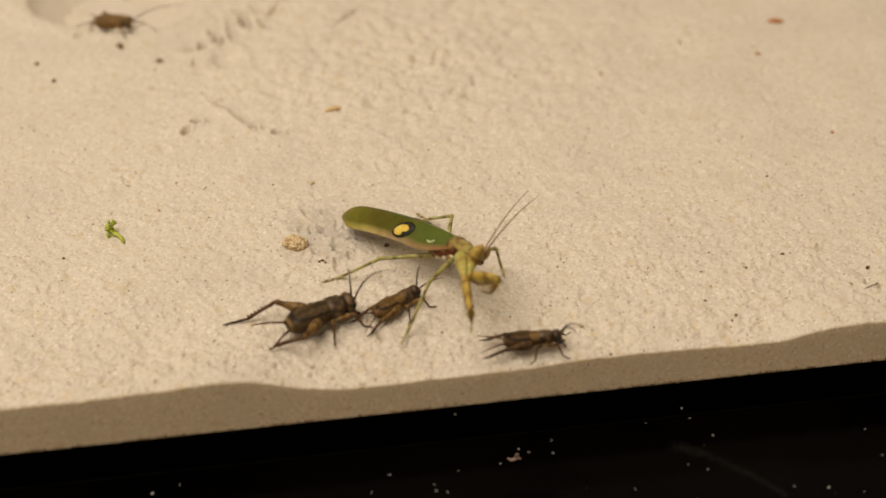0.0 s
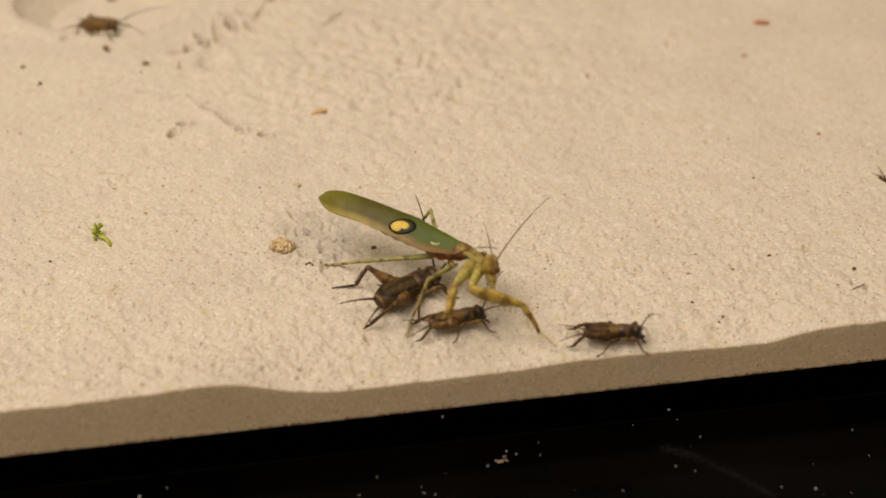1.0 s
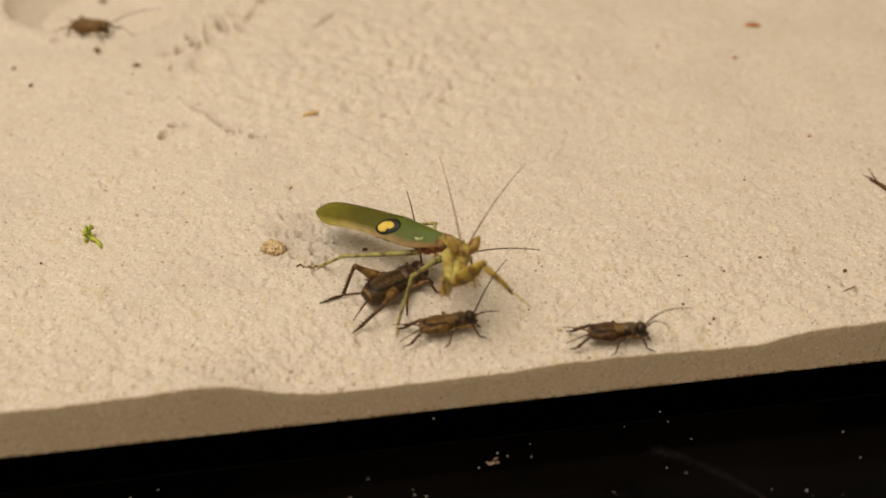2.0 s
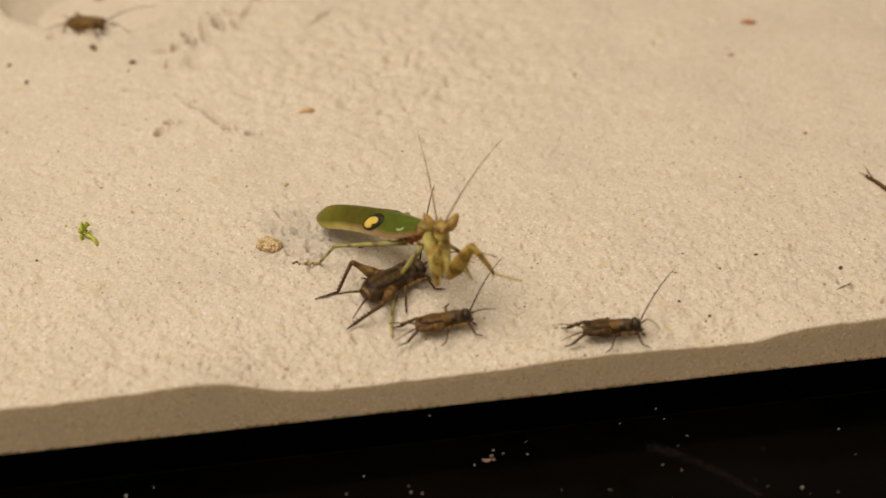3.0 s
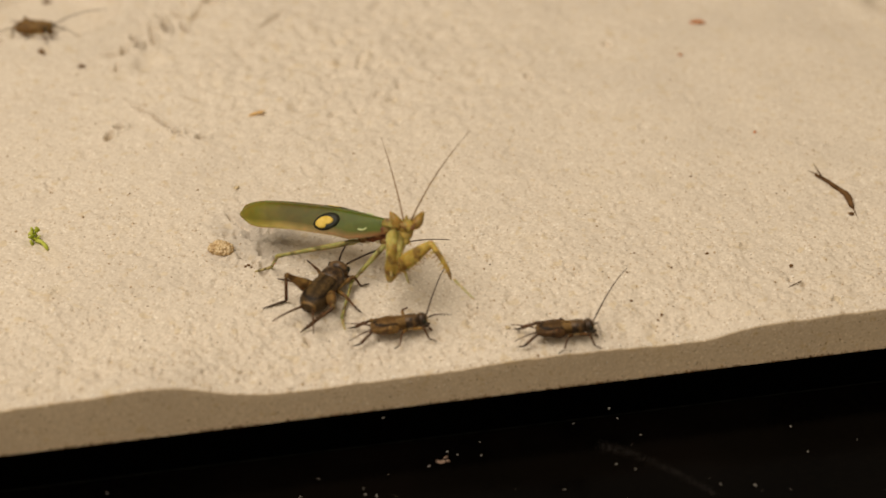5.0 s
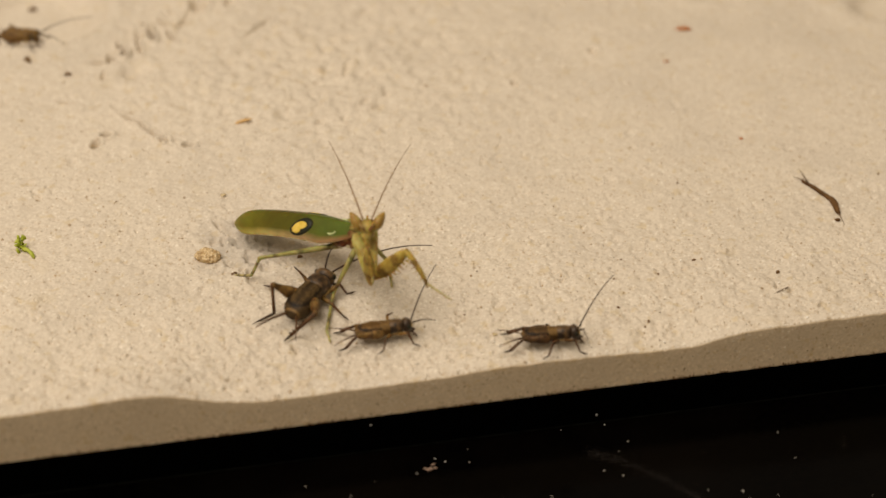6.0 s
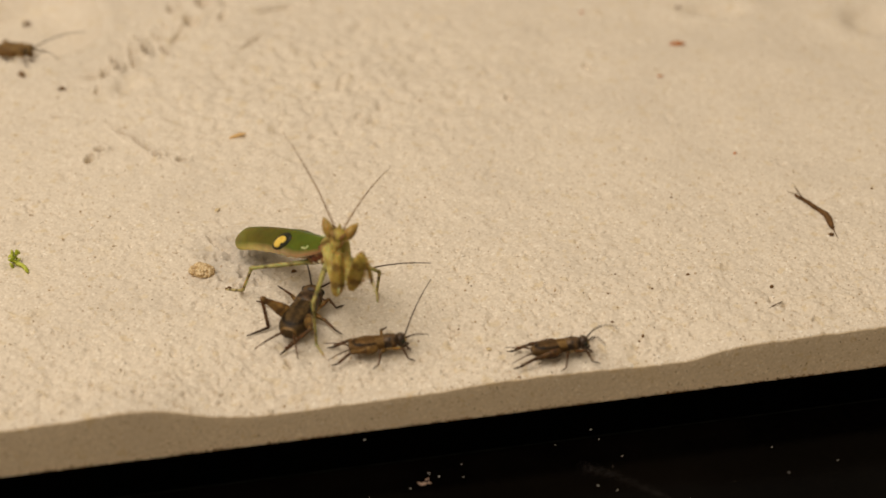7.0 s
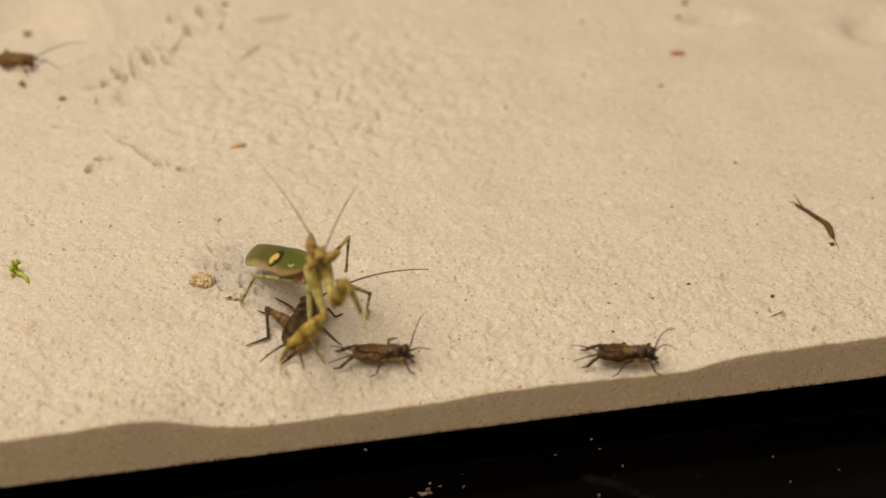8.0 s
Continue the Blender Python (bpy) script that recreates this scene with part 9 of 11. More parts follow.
    walk(limbs_b["femur_fr"], path(
        (0, 2.27, -1.24, 1.24, 0, -24.6, -38.6), (0.3, 2.27, -1.24, 1.24, 0, -19.7, -35.3), (0.5, 2.27, -1.24, 1.24, 0, -31.1, -53.8), (0.7, 2.27, -1.24, 1.24, 0, -24.5, -39),
        (0.8, 2.27, -1.24, 1.24, 0, -14, -31.7), (1, 2.27, -1.24, 1.24, 0, -22.8, -37.4), (1.2, 2.27, -1.24, 1.24, 0, -26.6, -42.7), (1.5, 2.27, -1.24, 1.24, 0, -23.1, -37.3),
        (1.7, 2.27, -1.24, 1.24, 0, -24.2, -38.4), (2.8, 2.27, -1.24, 1.24, 0, -24.6, -38.7), (3, 2.27, -1.24, 1.24, 0, -24.5, -38.8), (3.2, 2.27, -1.24, 1.24, 0, -25.3, -39.7),
        (3.5, 2.27, -1.24, 1.24, 0, -24.5, -38.6), (4, 2.27, -1.24, 1.24, 0, -25.2, -39.3), (4.5, 2.27, -1.24, 1.24, 0, -24.4, -39.4), (4.7, 2.27, -1.24, 1.24, 0, -25.7, -41),
        (5.8, 2.27, -1.24, 1.24, 0, -23.3, -38.4), (6, 2.27, -1.24, 1.24, 0, -25.3, -40.6), (6.5, 2.27, -1.24, 1.24, 0, -24.6, -38.5), (7, 2.27, -1.24, 1.24, 0, -24.4, -39.5),
        (7.2, 2.27, -1.24, 1.24, 0, -24.2, -39.2), (7.5, 2.27, -1.24, 1.24, 0, -25.8, -41.1), (7.8, 2.27, -1.24, 1.24, 0, -22.7, -36.7), (8, 2.27, -1.24, 1.24, 0, -24.2, -38.4)))
    walk(limbs_b["tibia_fr"], path(
        (0, 3.73, -2.41, 2.09, 0, 60.8, -40.5), (0.3, 3.85, -2.36, 1.93, 0, 52.9, -34.1), (0.5, 3.31, -2.66, 2.3, 0, 75.6, -53.7), (0.7, 3.72, -2.42, 2.09, 0, 60.5, -39.3),
        (0.8, 3.97, -2.29, 1.74, 0, 45, -31.7), (1, 3.78, -2.39, 2.03, 0, 57.7, -37.4), (1.2, 3.62, -2.49, 2.16, 0, 64.4, -40.3), (1.5, 3.77, -2.38, 2.04, 0, 58.2, -38.3),
        (1.7, 3.74, -2.4, 2.08, 0, 60, -39.3), (2.8, 3.73, -2.41, 2.09, 0, 60.7, -40.3), (3, 3.73, -2.41, 2.09, 0, 60.5, -39.7), (3.2, 3.7, -2.43, 2.11, 0, 61.9, -40.7),
        (3.5, 3.73, -2.41, 2.09, 0, 60.5, -40.1), (4, 3.71, -2.42, 2.11, 0, 61.8, -41.2), (4.5, 3.72, -2.43, 2.09, 0, 60.3, -38.2), (4.7, 3.67, -2.46, 2.13, 0, 62.7, -39.8),
        (5.8, 3.75, -2.41, 2.05, 0, 58.6, -37), (6, 3.68, -2.45, 2.12, 0, 62.1, -39.5), (6.5, 3.73, -2.4, 2.09, 0, 60.8, -40.6), (7, 3.71, -2.43, 2.09, 0, 60.4, -38.1),
        (7.2, 3.72, -2.42, 2.08, 0, 60, -38.1), (7.5, 3.66, -2.46, 2.13, 0, 62.9, -40.1), (7.8, 3.79, -2.37, 2.03, 0, 57.5, -38.2), (8, 3.74, -2.4, 2.08, 0, 60, -39.4)))
    walk(limbs_b["tarsus_fr"], path(
        (0, 4.53, -3.09, 0.21, 0, 2.9, -35), (0.3, 4.93, -3.09, 0.21, 0, 2.9, -35), (0.5, 3.63, -3.09, 0.21, 0, 2.9, -35), (0.7, 4.55, -3.09, 0.21, 0, 2.9, -35),
        (0.8, 5.27, -3.09, 0.21, 0, 2.9, -35), (1, 4.69, -3.09, 0.21, 0, 2.9, -35), (1.2, 4.33, -3.09, 0.21, 0, 2.9, -35), (1.5, 4.67, -3.09, 0.21, 0, 2.9, -35),
        (1.7, 4.58, -3.09, 0.21, 0, 2.9, -35), (3, 4.55, -3.09, 0.21, 0, 2.9, -35), (3.2, 4.47, -3.09, 0.21, 0, 2.9, -35), (3.5, 4.55, -3.09, 0.21, 0, 2.9, -35),
        (4, 4.48, -3.09, 0.21, 0, 2.9, -35), (4.5, 4.56, -3.09, 0.21, 0, 2.9, -35), (4.7, 4.43, -3.09, 0.21, 0, 2.9, -35), (5.8, 4.65, -3.09, 0.21, 0, 2.9, -35),
        (6, 4.46, -3.09, 0.21, 0, 2.9, -35), (6.5, 4.53, -3.09, 0.21, 0, 2.9, -35), (7.2, 4.57, -3.09, 0.21, 0, 2.9, -35), (7.5, 4.42, -3.09, 0.21, 0, 2.9, -35),
        (7.8, 4.7, -3.09, 0.21, 0, 2.9, -35), (8, 4.57, -3.09, 0.21, 0, 2.9, -35)))
    walk(limbs_b["antenna_r"], path(
        (0, 4.69, -0.41, 2.58, 0, -20.9, -29.4), (8, 4.69, -0.41, 2.58, 0, -20.9, -29.4)))
    walk(limbs_b["femur_hl"], path(
        (0, -0.21, 1.08, 1.55, 0, -0.7, 171.5), (0.3, -0.21, 1.08, 1.55, 0, -10.4, -179.3), (0.5, -0.21, 1.08, 1.55, 0, 5.6, 168.3), (0.7, -0.21, 1.08, 1.55, 0, 5.9, 168),
        (0.8, -0.21, 1.08, 1.55, 0, -8.1, 178.3), (1, -0.21, 1.08, 1.55, 0, -7.3, 177.9), (1.2, -0.21, 1.08, 1.55, 0, -1.9, 170.9), (1.5, -0.21, 1.08, 1.55, 0, -5.2, 175.1),
        (1.7, -0.21, 1.08, 1.55, 0, -5.3, 175.2), (2.8, -0.21, 1.08, 1.55, 0, -4, 173.7), (3, -0.21, 1.08, 1.55, 0, -4.5, 174.5), (3.2, -0.21, 1.08, 1.55, 0, -4.3, 174),
        (3.5, -0.21, 1.08, 1.55, 0, -3.5, 173.2), (4, -0.21, 1.08, 1.55, 0, -3.8, 173.2), (4.5, -0.21, 1.08, 1.55, 0, -5, 174.7), (4.7, -0.21, 1.08, 1.55, 0, -3.2, 172.5),
        (5.8, -0.21, 1.08, 1.55, 0, -5.9, 175.4), (6, -0.21, 1.08, 1.55, 0, -4.1, 174), (6.5, -0.21, 1.08, 1.55, 0, -4.3, 174.2), (7, -0.21, 1.08, 1.55, 0, -3.8, 173.4),
        (7.2, -0.21, 1.08, 1.55, 0, -4.9, 174.6), (7.5, -0.21, 1.08, 1.55, 0, -3, 172.4), (7.8, -0.21, 1.08, 1.55, 0, -5.6, 175.6), (8, -0.21, 1.08, 1.55, 0, -5.7, 175.3)))
    walk(limbs_b["tibia_hl"], path(
        (0, -4.69, 1.76, 1.6, 0, 26.7, 168.6), (0.3, -4.66, 1.02, 2.36, 0, 45.4, 142.2), (0.5, -4.62, 2, 1.11, 0, 15, 175.5), (0.7, -4.62, 2.02, 1.08, 0, 15.4, 175),
        (0.8, -4.69, 1.22, 2.18, 0, 40.6, 151.4), (1, -4.7, 1.25, 2.12, 0, 39, 153), (1.2, -4.68, 1.8, 1.7, 0, 28.7, 169.3), (1.5, -4.7, 1.47, 1.96, 0, 34.9, 160.3),
        (1.7, -4.7, 1.46, 1.97, 0, 35.1, 159.9), (2.8, -4.7, 1.57, 1.86, 0, 32.6, 163.5), (3, -4.7, 1.51, 1.9, 0, 33.4, 161.8), (3.2, -4.7, 1.55, 1.88, 0, 33.1, 162.9),
        (3.5, -4.7, 1.62, 1.82, 0, 31.6, 164.8), (4, -4.7, 1.62, 1.85, 0, 32.2, 164.6), (4.5, -4.7, 1.5, 1.94, 0, 34.5, 161.2), (4.7, -4.69, 1.68, 1.8, 0, 31.1, 166.2),
        (5.8, -4.7, 1.44, 2.01, 0, 36.1, 159.3), (6, -4.7, 1.55, 1.87, 0, 32.8, 162.9), (6.5, -4.7, 1.54, 1.89, 0, 33.2, 162.4), (7, -4.7, 1.6, 1.85, 0, 32.2, 164.1),
        (7.2, -4.7, 1.51, 1.93, 0, 34.3, 161.4), (7.5, -4.69, 1.68, 1.78, 0, 30.6, 166.4), (7.8, -4.7, 1.43, 1.99, 0, 35.6, 159.1), (8, -4.7, 1.45, 1.99, 0, 35.8, 159.5)))
    walk(limbs_b["tarsus_hl"], path(
        (0, -7.21, 2.27, 0.31, 0, 4.8, 173.7), (0.3, -6.26, 2.27, 0.31, 0, 4.8, 173.7), (0.5, -7.4, 2.22, 0.36, 0, 4.8, 173.7), (0.7, -7.39, 2.26, 0.32, 0, 4.8, 173.7),
        (0.8, -6.61, 2.27, 0.31, 0, 4.8, 173.7), (1, -6.7, 2.27, 0.31, 0, 4.8, 173.7), (1.2, -7.16, 2.27, 0.31, 0, 4.8, 173.7), (1.5, -6.93, 2.27, 0.31, 0, 4.8, 173.7),
        (1.7, -6.92, 2.27, 0.31, 0, 4.8, 173.7), (2.8, -7.03, 2.27, 0.31, 0, 4.8, 173.7), (3.2, -7.01, 2.27, 0.31, 0, 4.8, 173.7), (3.5, -7.07, 2.27, 0.31, 0, 4.8, 173.7),
        (4, -7.05, 2.27, 0.31, 0, 4.8, 173.7), (4.5, -6.95, 2.27, 0.31, 0, 4.8, 173.7), (4.7, -7.09, 2.27, 0.31, 0, 4.8, 173.7), (5.8, -6.88, 2.27, 0.31, 0, 4.8, 173.7),
        (6, -7.02, 2.27, 0.31, 0, 4.8, 173.7), (7, -7.05, 2.27, 0.31, 0, 4.8, 173.7), (7.2, -6.96, 2.27, 0.31, 0, 4.8, 173.7), (7.5, -7.1, 2.27, 0.31, 0, 4.8, 173.7),
        (7.8, -6.89, 2.27, 0.31, 0, 4.8, 173.7), (8, -6.89, 2.27, 0.31, 0, 4.8, 173.7)))
    walk(limbs_b["femur_ml"], path(
        (0, 1.03, 1.24, 1.24, 0, -22.23, 158.74), (0.3, 1.03, 1.24, 1.24, 0, -27.73, 154.8), (0.5, 1.03, 1.24, 1.24, 0, -41.42, 139.77), (0.7, 1.03, 1.24, 1.24, 0, -17.17, 161.28),
        (0.8, 1.03, 1.24, 1.24, 0, -9.25, 163.84), (1, 1.03, 1.24, 1.24, 0, -27.24, 155.01), (1.2, 1.03, 1.24, 1.24, 0, -29.75, 153.15), (1.5, 1.03, 1.24, 1.24, 0, -23.37, 157.68),
        (1.7, 1.03, 1.24, 1.24, 0, -26.6, 155.57), (2.8, 1.03, 1.24, 1.24, 0, -25, 88), (8, 1.03, 1.24, 1.24, 0, -25, 88)))
    walk(limbs_b["tibia_ml"], path(
        (0, -0.75, 1.93, 2.02, 0, 57.26, 118.74), (0.3, -0.62, 2.02, 2.2, 0, 67.5, 88.13), (0.5, -0.15, 2.24, 2.6, 0, 82.61, 15.29), (0.7, -0.83, 1.87, 1.85, 113.7, 49.6, 131.5),
        (0.8, -0.92, 1.81, 1.57, 122.8, 39.3, 144.4), (1, -0.63, 2.01, 2.18, 83.6, 66.5, 97.4), (1.2, -0.57, 2.05, 2.26, 0, 72.44, 82.52), (1.5, -0.72, 1.96, 2.06, 0, 59.16, 115.29),
        (1.7, -0.65, 2, 2.16, 0, 65.13, 99.47), (2.8, 1.1, 3.1, 2.1, 0, 30, 60), (8, 1.1, 3.1, 2.1, 0, 30, 60)))
    walk(limbs_b["tarsus_ml"], path(
        (0, -1.31, 2.96, 0.2, 0, 2.9, 145), (0.3, -0.59, 2.84, 0.2, 0, 2.9, 145), (0.5, 0.12, 2.31, 0.46, 0, 2.9, 145), (0.7, -1.76, 2.92, 0.2, 0, 2.9, 145),
        (0.8, -2.28, 2.78, 0.2, 0, 2.9, 145), (1, -0.74, 2.87, 0.2, 0, 2.9, 145), (1.2, -0.48, 2.69, 0.2, 0, 2.9, 145), (1.5, -1.19, 2.96, 0.2, 0, 2.9, 145),
        (1.7, -0.8, 2.9, 0.2, 0, 2.9, 145), (2.8, 2.03, 4.72, 1.02, 0, 25, 62), (8, 2.03, 4.72, 1.02, 0, 25, 62)))
    walk(limbs_b["femur_fl"], path(
        (0, 2.27, 1.24, 1.24, 0, -16.77, 11.38), (0.3, 2.27, 1.24, 1.24, 0, -34.41, 21.43), (0.5, 2.27, 1.24, 1.24, 0, -25.41, 14.64), (0.7, 2.27, 1.24, 1.24, 0, -8.36, 9.67),
        (0.8, 2.27, 1.24, 1.24, 0, -15.31, 11.18), (1, 2.27, 1.24, 1.24, 0, -27.99, 16.33), (1.2, 2.27, 1.24, 1.24, 0, -23.88, 14.02), (1.5, 2.27, 1.24, 1.24, 0, -21.79, 12.84),
        (1.7, 2.27, 1.24, 1.24, 0, -24.64, 14.32), (2.8, 2.27, 1.24, 1.24, 0, -22.5, 13.74), (3, 2.27, 1.24, 1.24, 0, -23.37, 13.72), (3.2, 2.27, 1.24, 1.24, 0, -24.51, 14.11),
        (3.5, 2.27, 1.24, 1.24, 0, -20.83, 12.57), (4, 2.27, 1.24, 1.24, 0, -23.64, 14.02), (4.5, 2.27, 1.24, 1.24, 0, -24.25, 14.23), (4.7, 2.27, 1.24, 1.24, 0, -23.37, 13.72),
        (5.8, 2.27, 1.24, 1.24, 0, -24.01, 14.23), (6, 2.27, 1.24, 1.24, 0, -24.64, 14.32), (6.5, 2.27, 1.24, 1.24, 0, -23.01, 13.41), (7, 2.27, 1.24, 1.24, 0, -21.65, 13.15),
        (7.2, 2.27, 1.24, 1.24, 0, -23.64, 14.02), (7.5, 2.27, 1.24, 1.24, 0, -23.13, 13.72), (7.8, 2.27, 1.24, 1.24, 0, -22.02, 13.23), (8, 2.27, 1.24, 1.24, 0, -25.27, 14.42)))
    walk(limbs_b["tibia_fl"], path(
        (0, 4.2, 1.63, 1.83, 0, 49.08, 26.55), (0.3, 3.85, 1.86, 2.4, 109.1, 84, 137.8), (0.5, 4.07, 1.71, 2.12, 0, 62.81, 46.65), (0.7, 4.28, 1.58, 1.54, 0, 38.27, 20.2),
        (0.8, 4.22, 1.63, 1.78, 0, 47.07, 24.73), (1, 4.02, 1.75, 2.21, 0, 68.09, 59.81), (1.2, 4.1, 1.7, 2.07, 0, 60.04, 38.56), (1.5, 4.13, 1.67, 2, 0, 56.55, 35.4),
        (1.7, 4.08, 1.7, 2.1, 0, 61.39, 42.22), (2.8, 4.12, 1.69, 2.03, 0, 57.7, 34.59), (3, 4.11, 1.69, 2.06, 0, 59.16, 37.84), (3.2, 4.09, 1.7, 2.09, 0, 61.15, 43.08),
        (3.5, 4.15, 1.66, 1.97, 0, 55.03, 33.01), (4, 4.1, 1.7, 2.07, 0, 59.61, 36.71), (4.5, 4.09, 1.7, 2.09, 0, 60.69, 40.49), (4.7, 4.11, 1.69, 2.06, 0, 59.16, 38.5),
        (5.8, 4.09, 1.7, 2.08, 0, 60.26, 39.18), (6, 4.08, 1.7, 2.1, 0, 61.39, 42.22), (6.5, 4.11, 1.68, 2.05, 0, 58.55, 39.07), (7, 4.13, 1.68, 2, 0, 56.33, 33.02),
        (7.2, 4.1, 1.7, 2.07, 0, 59.61, 38.03), (7.5, 4.11, 1.69, 2.05, 0, 58.75, 37.99), (7.8, 4.13, 1.68, 2.01, 0, 56.92, 34.69), (8, 4.07, 1.7, 2.12, 0, 62.55, 46.62)))
    walk(limbs_b["tarsus_fl"], path(
        (0, 5.47, 2.26, 0.2, 0, 2.9, 35), (0.3, 3.68, 2.01, 0.25, 0, 2.9, 35), (0.5, 4.75, 2.43, 0.2, 0, 2.9, 35), (0.7, 5.87, 2.17, 0.2, 0, 2.9, 35),
        (0.8, 5.56, 2.24, 0.2, 0, 2.9, 35), (1, 4.42, 2.45, 0.2, 0, 2.9, 35), (1.2, 4.94, 2.37, 0.2, 0, 2.9, 35), (1.5, 5.11, 2.36, 0.2, 0, 2.9, 35),
        (1.7, 4.85, 2.4, 0.2, 0, 2.9, 35), (2.8, 5.07, 2.35, 0.2, 0, 2.9, 35), (3, 4.98, 2.37, 0.2, 0, 2.9, 35), (3.2, 4.85, 2.41, 0.2, 0, 2.9, 35),
        (3.5, 5.19, 2.33, 0.2, 0, 2.9, 35), (4, 4.98, 2.35, 0.2, 0, 2.9, 35), (4.5, 4.9, 2.39, 0.2, 0, 2.9, 35), (4.7, 4.97, 2.38, 0.2, 0, 2.9, 35),
        (5.8, 4.93, 2.38, 0.2, 0, 2.9, 35), (6, 4.85, 2.4, 0.2, 0, 2.9, 35), (6.5, 4.99, 2.39, 0.2, 0, 2.9, 35), (7, 5.14, 2.33, 0.2, 0, 2.9, 35),
        (7.2, 4.96, 2.37, 0.2, 0, 2.9, 35), (7.5, 4.99, 2.38, 0.2, 0, 2.9, 35), (7.8, 5.1, 2.35, 0.2, 0, 2.9, 35), (8, 4.76, 2.43, 0.2, 0, 2.9, 35)))
    walk(limbs_b["antenna_l"], path(
        (0, 4.69, 0.41, 2.58, 0, -53.2, -123.2), (0.3, 4.69, 0.41, 2.58, 0, -53.4, -114.1), (0.5, 4.69, 0.41, 2.58, 0, -54.3, -119.2), (0.6, 4.69, 0.41, 2.58, -32.1, -19.2, -20.9),
        (0.7, 4.69, 0.41, 2.58, 0, 9.5, 54), (0.8, 4.69, 0.41, 2.58, 0, 1.7, 76.4), (1, 4.69, 0.41, 2.58, 0, 4.1, 56), (1.2, 4.69, 0.41, 2.58, 0, -5.3, 49.4),
        (1.5, 4.69, 0.41, 2.58, 0, -19.9, 43.8), (1.7, 4.69, 0.41, 2.58, 0, -18.5, 44), (2.8, 4.69, 0.41, 2.58, 0, -19, 46.2), (3, 4.69, 0.41, 2.58, 0, -19, 43.8),
        (3.2, 4.69, 0.41, 2.58, 0, -6.8, 47.6), (3.5, 4.69, 0.41, 2.58, 0, 3.2, 57.3), (4, 4.69, 0.41, 2.58, 0, -21.4, 52.3), (4.5, 4.69, 0.41, 2.58, 0, -21.8, 56.2),
        (4.7, 4.69, 0.41, 2.58, 0, -12.9, 57.5), (5.8, 4.69, 0.41, 2.58, 0, -19, 63.7), (6, 4.69, 0.41, 2.58, 0, -18.8, 56.4), (6.5, 4.69, 0.41, 2.58, 0, -19.6, 51.7),
        (7, 4.69, 0.41, 2.58, 0, -18.2, 55.6), (7.2, 4.69, 0.41, 2.58, 0, -17.2, 57.6), (7.5, 4.69, 0.41, 2.58, 0, -17.3, 55.5), (7.8, 4.69, 0.41, 2.58, 0, 0.3, 60.6),
        (8, 4.69, 0.41, 2.58, 0, 8.2, 78.6)))
    walk(cricket_c, path(
        (0, 5.26, 3.49, 0, 0, 0, -3.1), (0.3, 8.37, 4.23, 0, 0, 0, 1.6), (0.5, 11.91, 3.57, 0, 0, 0, -14.8), (0.7, 12.27, 4.56, 0, 0, 0, 3.1),
        (0.8, 16.19, 2.44, 0, 0, 0, -7.7), (1, 20.86, 3.3, 0, 0, 0, -11.5), (1.2, 22.65, 2.95, 0, 0, 0, -14.4), (1.5, 23.09, 3.83, 0, 0, 0, -5.9),
        (1.7, 23.29, 3.64, 0, 0, 0, -5.1), (2.8, 23.25, 3.64, 0, 0, 0, -6.9), (3, 23.17, 3.88, 0, 0, 0, -4.4), (3.5, 23.2, 3.67, 0, 0, 0, -5.2),
        (4, 23.12, 3.61, 0, 0, 0, -7.2), (4.5, 23.22, 4.08, 0, 0, 0, -5.5), (4.7, 23.17, 3.63, 0, 0, 0, -5.8), (5.8, 23.14, 3.9, 0, 0, 0, -5.2),
        (6, 22.95, 3.95, 0, 0, 0, -7.1), (6.5, 22.95, 3.66, 0, 0, 0, -7.3), (6.6, 22.94, 3.81, 0, 0, 0, -7.2), (6.8, 24.11, 4.73, 0, 0, 0, 0.7),
        (7, 25.59, 4.04, 0, 0, 0, 1.7), (7.2, 27.43, 4.44, 0, 0, 0, -9), (7.4, 27.11, 5.04, 0, 0, 0, 0.9), (7.5, 29.02, 4.03, 0, 0, 0, -5.6),
        (7.8, 34.14, 3.5, 0, 0, 0, -10.9), (8, 36.59, 2.79, 0, 0, 0, -13.9)))
